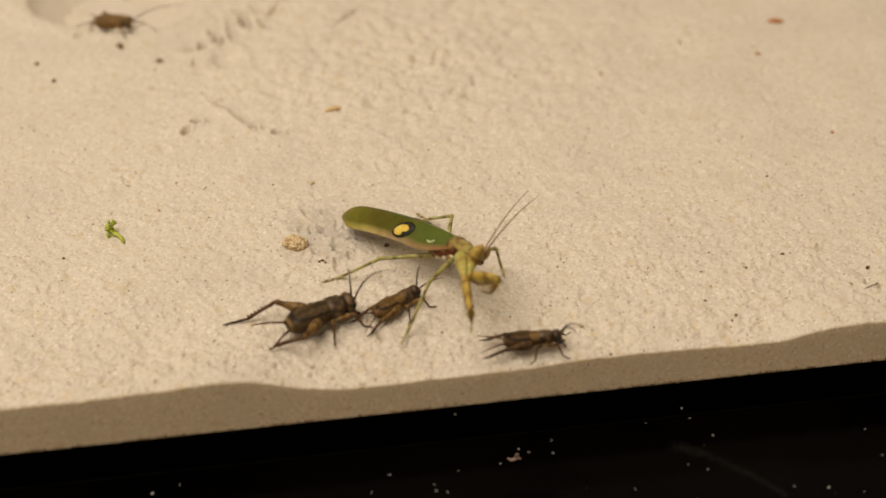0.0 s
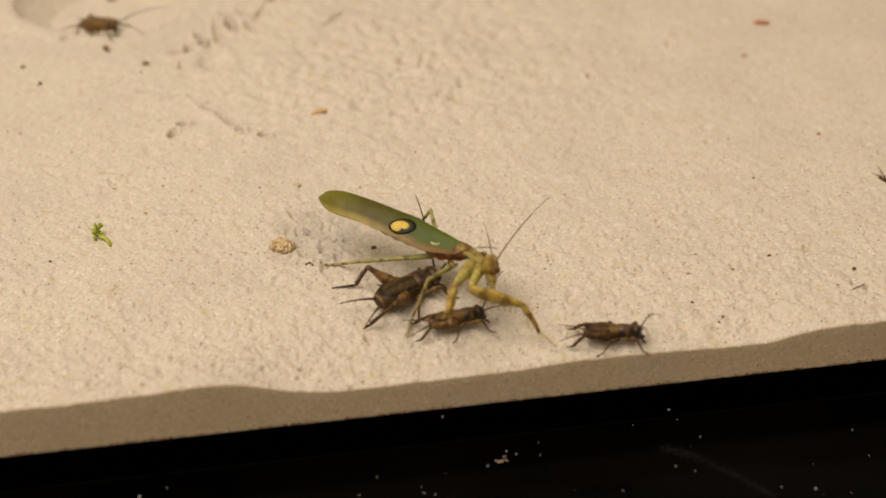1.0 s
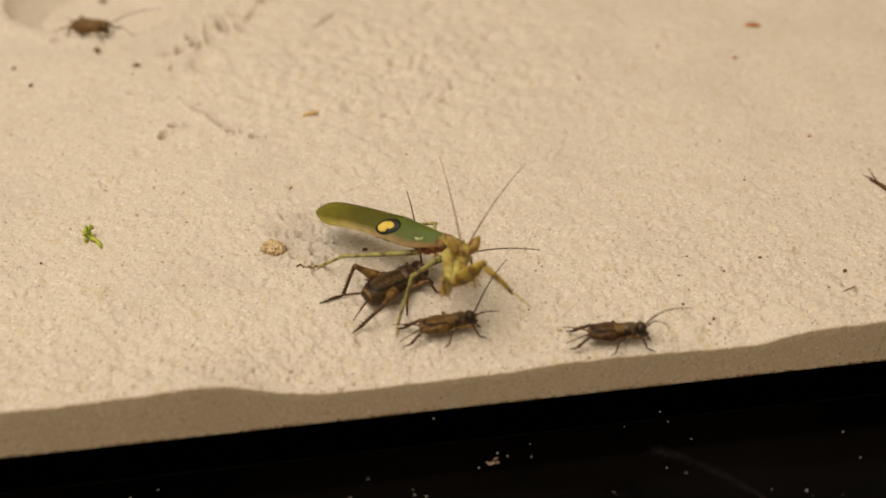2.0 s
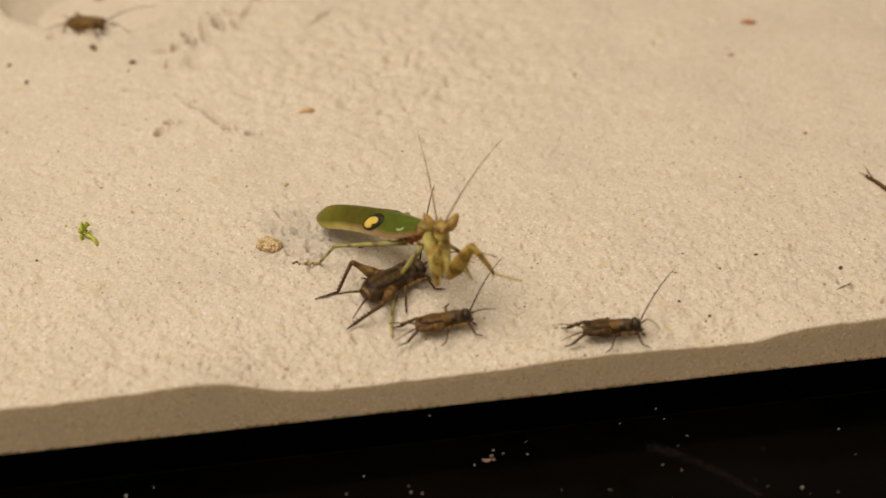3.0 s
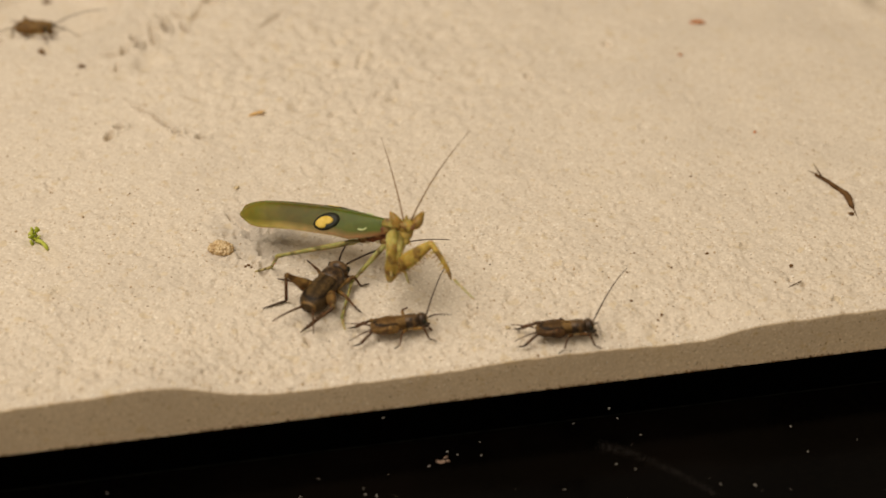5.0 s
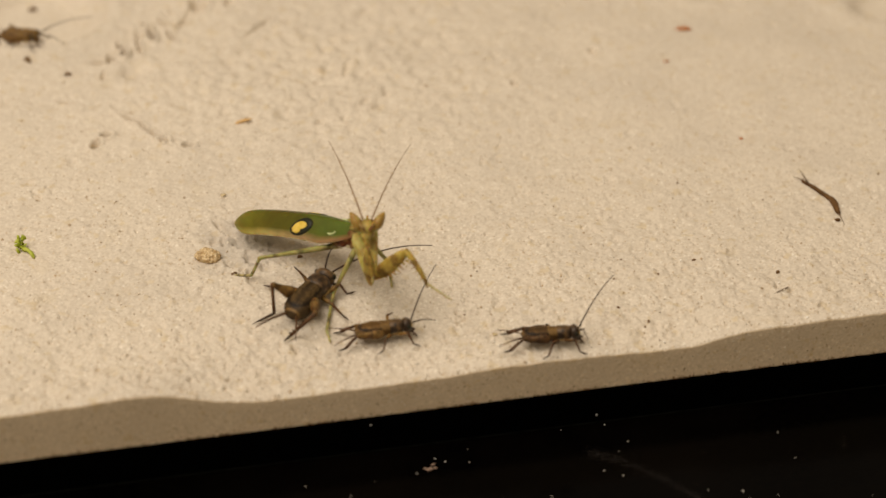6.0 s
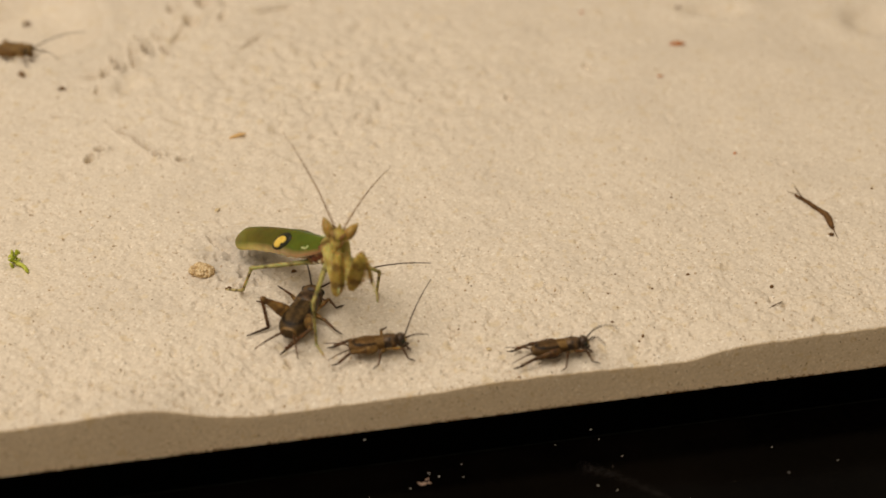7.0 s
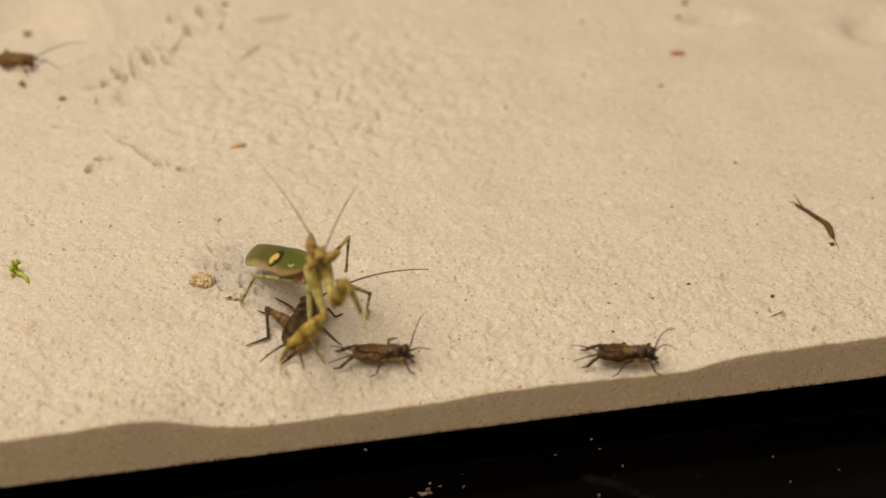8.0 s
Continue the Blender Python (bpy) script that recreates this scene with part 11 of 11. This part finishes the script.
    walk(limbs_c["tarsus_hl"], path(
        (0, -7.38, 2.29, 0.31, 0, 4.8, 173.7), (0.3, -6.32, 2.29, 0.31, 0, 4.8, 173.7), (0.5, -7.47, 2.24, 0.36, 0, 4.8, 173.7), (0.7, -7.46, 2.28, 0.32, 0, 4.8, 173.7),
        (0.8, -6.68, 2.29, 0.31, 0, 4.8, 173.7), (1, -6.33, 2.29, 0.31, 0, 4.8, 173.7), (1.2, -7.46, 2.27, 0.33, 0, 4.8, 173.7), (1.5, -6.99, 2.29, 0.31, 0, 4.8, 173.7),
        (1.7, -7.01, 2.29, 0.31, 0, 4.8, 173.7), (2.8, -7.1, 2.29, 0.31, 0, 4.8, 173.7), (3, -7.02, 2.29, 0.31, 0, 4.8, 173.7), (3.5, -7.09, 2.29, 0.31, 0, 4.8, 173.7),
        (4, -7.11, 2.29, 0.31, 0, 4.8, 173.7), (4.5, -7.01, 2.29, 0.31, 0, 4.8, 173.7), (4.7, -7.18, 2.29, 0.31, 0, 4.8, 173.7), (5.8, -7, 2.29, 0.31, 0, 4.8, 173.7),
        (6, -7.08, 2.29, 0.31, 0, 4.8, 173.7), (6.5, -7.02, 2.29, 0.31, 0, 4.8, 173.7), (6.6, -6.71, 2.29, 0.31, 0, 4.8, 173.7), (6.8, -7.47, 2.24, 0.36, 0, 4.8, 173.7),
        (7, -7.36, 2.29, 0.31, 0, 4.8, 173.7), (7.2, -6.51, 2.29, 0.31, 0, 4.8, 173.7), (7.4, -7.21, 2.29, 0.31, 0, 4.8, 173.7), (7.5, -7.48, 2.22, 0.38, 0, 4.8, 173.7),
        (7.8, -6.54, 2.29, 0.31, 0, 4.8, 173.7), (8, -6.54, 2.29, 0.31, 0, 4.8, 173.7)))
    walk(limbs_c["femur_ml"], path(
        (0, 1.04, 1.25, 1.25, 0, -20.22, 159.57), (0.3, 1.04, 1.25, 1.25, 0, -28.13, 154.17), (0.5, 1.04, 1.25, 1.25, 0, -41.59, 139.45), (0.7, 1.04, 1.25, 1.25, 0, -17.54, 160.79),
        (0.8, 1.04, 1.25, 1.25, 0, -9.18, 163.73), (1, 1.04, 1.25, 1.25, 0, -28.08, 154.74), (1.2, 1.04, 1.25, 1.25, 0, -36.91, 145.63), (1.5, 1.04, 1.25, 1.25, 0, -22.89, 158.07),
        (1.7, 1.04, 1.25, 1.25, 0, -26.51, 155.84), (2.8, 1.04, 1.25, 1.25, 0, -25.43, 156.56), (3, 1.04, 1.25, 1.25, 0, -25.58, 156.23), (3.5, 1.04, 1.25, 1.25, 0, -26.04, 156.04),
        (4, 1.04, 1.25, 1.25, 0, -26.96, 155.5), (4.5, 1.04, 1.25, 1.25, 0, -26.51, 155.84), (4.7, 1.04, 1.25, 1.25, 0, -28.27, 154.52), (5.8, 1.04, 1.25, 1.25, 0, -25.6, 156.37),
        (6, 1.04, 1.25, 1.25, 0, -27.14, 155.3), (6.5, 1.04, 1.25, 1.25, 0, -25.6, 156.37), (6.6, 1.04, 1.25, 1.25, 0, -28.46, 154.3), (6.8, 1.04, 1.25, 1.25, 0, -39.19, 142.65),
        (7, 1.04, 1.25, 1.25, 0, -15.62, 161.68), (7.2, 1.04, 1.25, 1.25, 0, -20.64, 159.41), (7.4, 1.04, 1.25, 1.25, 0, -41.52, 139.28), (7.5, 1.04, 1.25, 1.25, 0, -40.02, 141.82),
        (7.8, 1.04, 1.25, 1.25, 0, -9.18, 163.73), (8, 1.04, 1.25, 1.25, 0, -29.91, 153.48)))
    walk(limbs_c["tibia_ml"], path(
        (0, -0.79, 1.93, 1.97, 0, 54.1, 125.33), (0.3, -0.61, 2.05, 2.23, 0, 68.41, 91.77), (0.5, -0.14, 2.26, 2.63, 0, 82.87, 15.41), (0.7, -0.83, 1.9, 1.88, 115.1, 50.1, 132.8),
        (0.8, -0.93, 1.83, 1.58, 123.5, 39.2, 144.7), (1, -0.62, 2.03, 2.23, 0, 68.28, 86.34), (1.2, -0.33, 2.19, 2.5, 0, 83.47, 35.74), (1.5, -0.74, 1.97, 2.06, 0, 58.34, 117.08),
        (1.7, -0.66, 2.01, 2.18, 0, 64.94, 100.6), (2.8, -0.68, 2, 2.14, 0, 62.83, 105.65), (3, -0.68, 2.01, 2.15, 0, 63.11, 105.69), (3.5, -0.67, 2.01, 2.16, 0, 64.01, 103.87),
        (4, -0.65, 2.02, 2.19, 0, 65.86, 95.82), (4.5, -0.66, 2.01, 2.18, 0, 64.94, 98.91), (4.7, -0.61, 2.04, 2.24, 0, 68.71, 91.16), (5.8, -0.68, 2, 2.15, 0, 63.16, 105.06),
        (6, -0.64, 2.02, 2.2, 0, 66.24, 95.1), (6.5, -0.68, 2, 2.15, 0, 63.16, 103.48), (6.6, -0.61, 2.04, 2.24, 0, 69.16, 86.59), (6.8, -0.24, 2.23, 2.56, 0, 83.53, 25.27),
        (7, -0.86, 1.88, 1.81, 108.9, 47.5, 136.6), (7.2, -0.78, 1.93, 1.98, 98.5, 54.7, 123.3), (7.4, -0.14, 2.27, 2.63, 0, 83.15, 15.18), (7.5, -0.21, 2.23, 2.59, 0, 82.32, 19.56),
        (7.8, -0.93, 1.83, 1.58, 122.1, 39.3, 144.7), (8, -0.57, 2.06, 2.29, 0, 72.87, 73.81)))
    walk(limbs_c["tarsus_ml"], path(
        (0, -1.53, 2.98, 0.2, 0, 2.9, 145), (0.3, -0.64, 2.85, 0.2, 0, 2.9, 145), (0.5, 0.12, 2.33, 0.46, 0, 2.9, 145), (0.7, -1.78, 2.93, 0.2, 0, 2.9, 145),
        (0.8, -2.31, 2.8, 0.2, 0, 2.9, 145), (1, -0.57, 2.84, 0.2, 0, 2.9, 145), (1.2, -0.13, 2.33, 0.33, 0, 2.9, 145), (1.5, -1.26, 2.99, 0.2, 0, 2.9, 145),
        (1.7, -0.83, 2.92, 0.2, 0, 2.9, 145), (2.8, -0.95, 2.96, 0.2, 0, 2.9, 145), (3, -0.94, 2.96, 0.2, 0, 2.9, 145), (3.5, -0.9, 2.94, 0.2, 0, 2.9, 145),
        (4, -0.74, 2.91, 0.2, 0, 2.9, 145), (4.5, -0.8, 2.93, 0.2, 0, 2.9, 145), (4.7, -0.63, 2.83, 0.2, 0, 2.9, 145), (5.8, -0.93, 2.95, 0.2, 0, 2.9, 145),
        (6, -0.72, 2.9, 0.2, 0, 2.9, 145), (6.5, -0.91, 2.96, 0.2, 0, 2.9, 145), (6.6, -0.56, 2.82, 0.2, 0, 2.9, 145), (6.8, -0.02, 2.33, 0.39, 0, 2.9, 145),
        (7, -1.93, 2.89, 0.2, 0, 2.9, 145), (7.2, -1.47, 2.99, 0.2, 0, 2.9, 145), (7.4, 0.11, 2.33, 0.46, 0, 2.9, 145), (7.5, 0.06, 2.33, 0.42, 0, 2.9, 145),
        (7.8, -2.31, 2.8, 0.2, 0, 2.9, 145), (8, -0.39, 2.67, 0.2, 0, 2.9, 145)))
    walk(limbs_c["femur_fl"], path(
        (0, 2.29, 1.25, 1.25, 0, -13.41, 10.6), (0.3, 2.29, 1.25, 1.25, 0, -34.28, 20.9), (0.5, 2.29, 1.25, 1.25, 0, -25.62, 14.98), (0.7, 2.29, 1.25, 1.25, 0, -8.55, 9.9),
        (0.8, 2.29, 1.25, 1.25, 0, -15.45, 11.31), (1, 2.29, 1.25, 1.25, 0, -34.46, 21.21), (1.2, 2.29, 1.25, 1.25, 0, -24.85, 14.67), (1.5, 2.29, 1.25, 1.25, 0, -21.75, 13.28),
        (1.7, 2.29, 1.25, 1.25, 0, -24.21, 14.04), (2.8, 2.29, 1.25, 1.25, 0, -22.48, 13.56), (3, 2.29, 1.25, 1.25, 0, -23.47, 13.74), (3.5, 2.29, 1.25, 1.25, 0, -22.85, 13.65),
        (4, 2.29, 1.25, 1.25, 0, -23.58, 14.05), (4.5, 2.29, 1.25, 1.25, 0, -24.2, 14.15), (4.7, 2.29, 1.25, 1.25, 0, -23.46, 13.85), (5.8, 2.29, 1.25, 1.25, 0, -23.46, 13.85),
        (6, 2.29, 1.25, 1.25, 0, -23.96, 14.15), (6.5, 2.29, 1.25, 1.25, 0, -23.58, 14.05), (6.6, 2.29, 1.25, 1.25, 0, -29.77, 17.58), (6.8, 2.29, 1.25, 1.25, 0, -23.46, 13.85),
        (7, 2.29, 1.25, 1.25, 0, -8.82, 10.05), (7.2, 2.29, 1.25, 1.25, 0, -26.4, 15.31), (7.4, 2.29, 1.25, 1.25, 0, -33, 19.96), (7.5, 2.29, 1.25, 1.25, 0, -23.46, 13.85),
        (7.8, 2.29, 1.25, 1.25, 0, -17.38, 11.51), (8, 2.29, 1.25, 1.25, 0, -33.54, 20.86)))
    walk(limbs_c["tibia_fl"], path(
        (0, 4.28, 1.62, 1.73, 0, 44.57, 23.27), (0.3, 3.9, 1.86, 2.42, 109.8, 83.7, 135.6), (0.5, 4.1, 1.73, 2.15, 0, 63.2, 44.27), (0.7, 4.32, 1.6, 1.56, 0, 38.48, 19.88),
        (0.8, 4.26, 1.64, 1.8, 0, 47.26, 24.41), (1, 3.89, 1.87, 2.43, 110.6, 83.7, 137.3), (1.2, 4.12, 1.73, 2.12, 0, 61.76, 40.98), (1.5, 4.17, 1.69, 2.02, 0, 56.48, 33.32),
        (1.7, 4.13, 1.71, 2.1, 0, 60.62, 41.35), (2.8, 4.16, 1.7, 2.05, 0, 57.66, 33.71), (3, 4.14, 1.7, 2.08, 0, 59.32, 38.57), (3.5, 4.15, 1.7, 2.06, 0, 58.28, 36.06),
        (4, 4.14, 1.71, 2.08, 0, 59.52, 36.82), (4.5, 4.13, 1.71, 2.1, 0, 60.6, 40.97), (4.7, 4.14, 1.71, 2.08, 0, 59.3, 37.55), (5.8, 4.14, 1.71, 2.08, 0, 59.3, 38.36),
        (6, 4.13, 1.71, 2.09, 0, 60.18, 37.21), (6.5, 4.14, 1.71, 2.08, 0, 59.52, 38.13), (6.6, 4.01, 1.8, 2.28, 0, 72.48, 76.24), (6.8, 4.14, 1.71, 2.08, 0, 59.3, 38.89),
        (7, 4.31, 1.61, 1.57, 0, 38.82, 19.94), (7.2, 4.09, 1.74, 2.17, 0, 64.71, 49.24), (7.4, 3.93, 1.85, 2.38, 0, 84.36, 117.71), (7.5, 4.14, 1.71, 2.08, 0, 59.3, 38.21),
        (7.8, 4.24, 1.65, 1.87, 0, 49.93, 27.27), (8, 3.91, 1.87, 2.4, 94, 84.8, 123.2)))
    walk(limbs_c["tarsus_fl"], path(
        (0, 5.71, 2.24, 0.2, 0, 2.9, 35), (0.3, 3.72, 2.03, 0.25, 0, 2.9, 35), (0.5, 4.81, 2.42, 0.2, 0, 2.9, 35), (0.7, 5.92, 2.19, 0.2, 0, 2.9, 35),
        (0.8, 5.61, 2.26, 0.2, 0, 2.9, 35), (1, 3.71, 2.03, 0.26, 0, 2.9, 35), (1.2, 4.9, 2.41, 0.2, 0, 2.9, 35), (1.5, 5.18, 2.36, 0.2, 0, 2.9, 35),
        (1.7, 4.93, 2.42, 0.2, 0, 2.9, 35), (2.8, 5.13, 2.35, 0.2, 0, 2.9, 35), (3, 5.01, 2.4, 0.2, 0, 2.9, 35), (3.5, 5.08, 2.38, 0.2, 0, 2.9, 35),
        (4, 5.03, 2.38, 0.2, 0, 2.9, 35), (4.5, 4.94, 2.42, 0.2, 0, 2.9, 35), (4.7, 5.03, 2.39, 0.2, 0, 2.9, 35), (5.8, 5.02, 2.4, 0.2, 0, 2.9, 35),
        (6, 5, 2.37, 0.2, 0, 2.9, 35), (6.5, 5.01, 2.4, 0.2, 0, 2.9, 35), (6.6, 4.17, 2.43, 0.2, 0, 2.9, 35), (6.8, 5.01, 2.41, 0.2, 0, 2.9, 35),
        (7, 5.91, 2.19, 0.2, 0, 2.9, 35), (7.2, 4.7, 2.45, 0.2, 0, 2.9, 35), (7.4, 3.83, 2.04, 0.21, 0, 2.9, 35), (7.5, 5.02, 2.4, 0.2, 0, 2.9, 35),
        (7.8, 5.48, 2.29, 0.2, 0, 2.9, 35), (8, 3.8, 2.03, 0.22, 0, 2.9, 35)))
    walk(limbs_c["antenna_l"], path(
        (0, 4.73, 0.42, 2.6, 0, -37.8, -74), (0.3, 4.73, 0.42, 2.6, 0, -53, -82.7), (0.5, 4.73, 0.42, 2.6, 0, -38.8, -51.7), (0.7, 4.73, 0.42, 2.6, 0, -30.2, -54.1),
        (0.8, 4.73, 0.42, 2.6, 0, -46.4, -61.8), (1, 4.73, 0.42, 2.6, 0, -45.5, -74.5), (1.2, 4.73, 0.42, 2.6, 0, -44.4, -68.8), (1.5, 4.73, 0.42, 2.6, 0, -32.5, -57.6),
        (1.7, 4.73, 0.42, 2.6, 0, -45.6, -75.7), (2.25, 4.73, 0.42, 2.6, -10.2, -31.7, -5.2), (2.8, 4.73, 0.42, 2.6, 0, -18.6, 54.6), (3, 4.73, 0.42, 2.6, 0, -18.1, 50.5),
        (3.5, 4.73, 0.42, 2.6, 0, -16.5, 51.2), (4, 4.73, 0.42, 2.6, 0, -19.1, 53.3), (4.5, 4.73, 0.42, 2.6, 0, -18, 51.7), (4.7, 4.73, 0.42, 2.6, 0, -18.9, 52.9),
        (5.8, 4.73, 0.42, 2.6, 0, -18.4, 51.2), (6, 4.73, 0.42, 2.6, 0, -18.9, 52.3), (6.5, 4.73, 0.42, 2.6, 0, -18.4, 53.3), (6.6, 4.73, 0.42, 2.6, 0, -15.5, 54.5),
        (6.7, 4.73, 0.42, 2.6, -8, -25.6, -11.7), (6.8, 4.73, 0.42, 2.6, 0, -36.1, -84.9), (7, 4.73, 0.42, 2.6, 0, -42.1, -75.6), (7.2, 4.73, 0.42, 2.6, 0, -47.1, -54.3),
        (7.4, 4.73, 0.42, 2.6, 0, -36.8, -62.9), (7.5, 4.73, 0.42, 2.6, 0, -41.4, -70.7), (7.8, 4.73, 0.42, 2.6, 0, -47.4, -75.4), (8, 4.73, 0.42, 2.6, 0, -52, -73)))
    walk(cricket_d, path(
        (0, -61.12, 122.87, -0.4, 0, -5.8, -30.5), (8, -61.12, 122.87, -0.4, 0, -5.8, -30.5)))
    walk(limbs_d["femur_hr"], path(
        (0, -0.18, -0.95, 1.35, -1.3, -17, -167.7), (8, -0.18, -0.95, 1.35, -1.3, -17, -167.7)))
    walk(limbs_d["tibia_hr"], path(
        (0, -3.88, -1.75, 2.51, -15.3, 67.6, -100.3), (8, -3.88, -1.75, 2.51, -15.3, 67.6, -100.3)))
    walk(limbs_d["tarsus_hr"], path(
        (0, -4.05, -2.7, 0.18, -0.6, 4.7, -173.7), (8, -4.05, -2.7, 0.18, -0.6, 4.7, -173.7)))
    walk(limbs_d["femur_mr"], path(
        (0, 0.9, -1.08, 1.08, -5.2, -21.8, -121.3), (8, 0.9, -1.08, 1.08, -5.2, -21.8, -121.3)))
    walk(limbs_d["tibia_mr"], path(
        (0, 0.03, -2.51, 1.75, -8.9, 56.1, -128.8), (8, 0.03, -2.51, 1.75, -8.9, 56.1, -128.8)))
    walk(limbs_d["tarsus_mr"], path(
        (0, -0.63, -3.33, 0.18, -3.3, 2.8, -145.2), (8, -0.63, -3.33, 0.18, -3.3, 2.8, -145.2)))
    walk(limbs_d["femur_fr"], path(
        (0, 1.98, -1.08, 1.08, -3.9, -24.5, -36.1), (8, 1.98, -1.08, 1.08, -3.9, -24.5, -36.1)))
    walk(limbs_d["tibia_fr"], path(
        (0, 3.3, -2.04, 1.83, -7.4, 60.6, -45), (8, 3.3, -2.04, 1.83, -7.4, 60.6, -45)))
    walk(limbs_d["tarsus_fr"], path(
        (0, 3.96, -2.7, 0.18, -3.3, 2.9, -35.2), (8, 3.96, -2.7, 0.18, -3.3, 2.9, -35.2)))
    walk(limbs_d["antenna_r"], path(
        (0, 4.09, -0.36, 2.25, -2.9, -9.3, -29.4), (8, 4.09, -0.36, 2.25, -2.9, -9.3, -29.4)))
    walk(limbs_d["femur_hl"], path(
        (0, -0.18, 0.95, 1.35, 2.4, -19.1, 155.8), (8, -0.18, 0.95, 1.35, 2.3, -19.1, 157)))
    walk(limbs_d["tibia_hl"], path(
        (0, -3.59, 2.48, 2.65, 21.5, 78.4, 154.1), (8, -3.62, 2.41, 2.65, 25, 78.2, 145.4)))
    walk(limbs_d["tarsus_hl"], path(
        (0, -4.05, 2.7, 0.18, 0.6, 4.7, 173.7), (8, -4.05, 2.7, 0.18, 0.6, 4.7, 173.7)))
    walk(limbs_d["femur_ml"], path(
        (0, 0.9, 1.08, 1.08, 5.2, -21.8, 121.3), (8, 0.9, 1.08, 1.08, 5.2, -21.8, 121.3)))
    walk(limbs_d["tibia_ml"], path(
        (0, 0.03, 2.51, 1.75, 8.9, 56.1, 128.8), (8, 0.03, 2.51, 1.75, 8.9, 56.1, 128.8)))
    walk(limbs_d["tarsus_ml"], path(
        (0, -0.63, 3.33, 0.18, 3.3, 2.8, 145.2), (8, -0.63, 3.33, 0.18, 3.3, 2.8, 145.2)))
    walk(limbs_d["femur_fl"], path(
        (0, 1.98, 1.08, 1.08, 4, -24.6, 36.8), (8, 1.98, 1.08, 1.08, 4, -24.6, 36.8)))
    walk(limbs_d["tibia_fl"], path(
        (0, 3.29, 2.06, 1.83, 7.2, 60.7, 43.7), (8, 3.29, 2.06, 1.83, 7.2, 60.7, 43.7)))
    walk(limbs_d["tarsus_fl"], path(
        (0, 3.96, 2.7, 0.18, 3.3, 2.9, 35.2), (8, 3.96, 2.7, 0.18, 3.3, 2.9, 35.2)))
    walk(limbs_d["antenna_l"], path(
        (0, 4.09, 0.36, 2.25, 2.9, -9.3, 29.4), (8, 4.09, 0.36, 2.25, 2.9, -9.3, 29.4)))


motions()
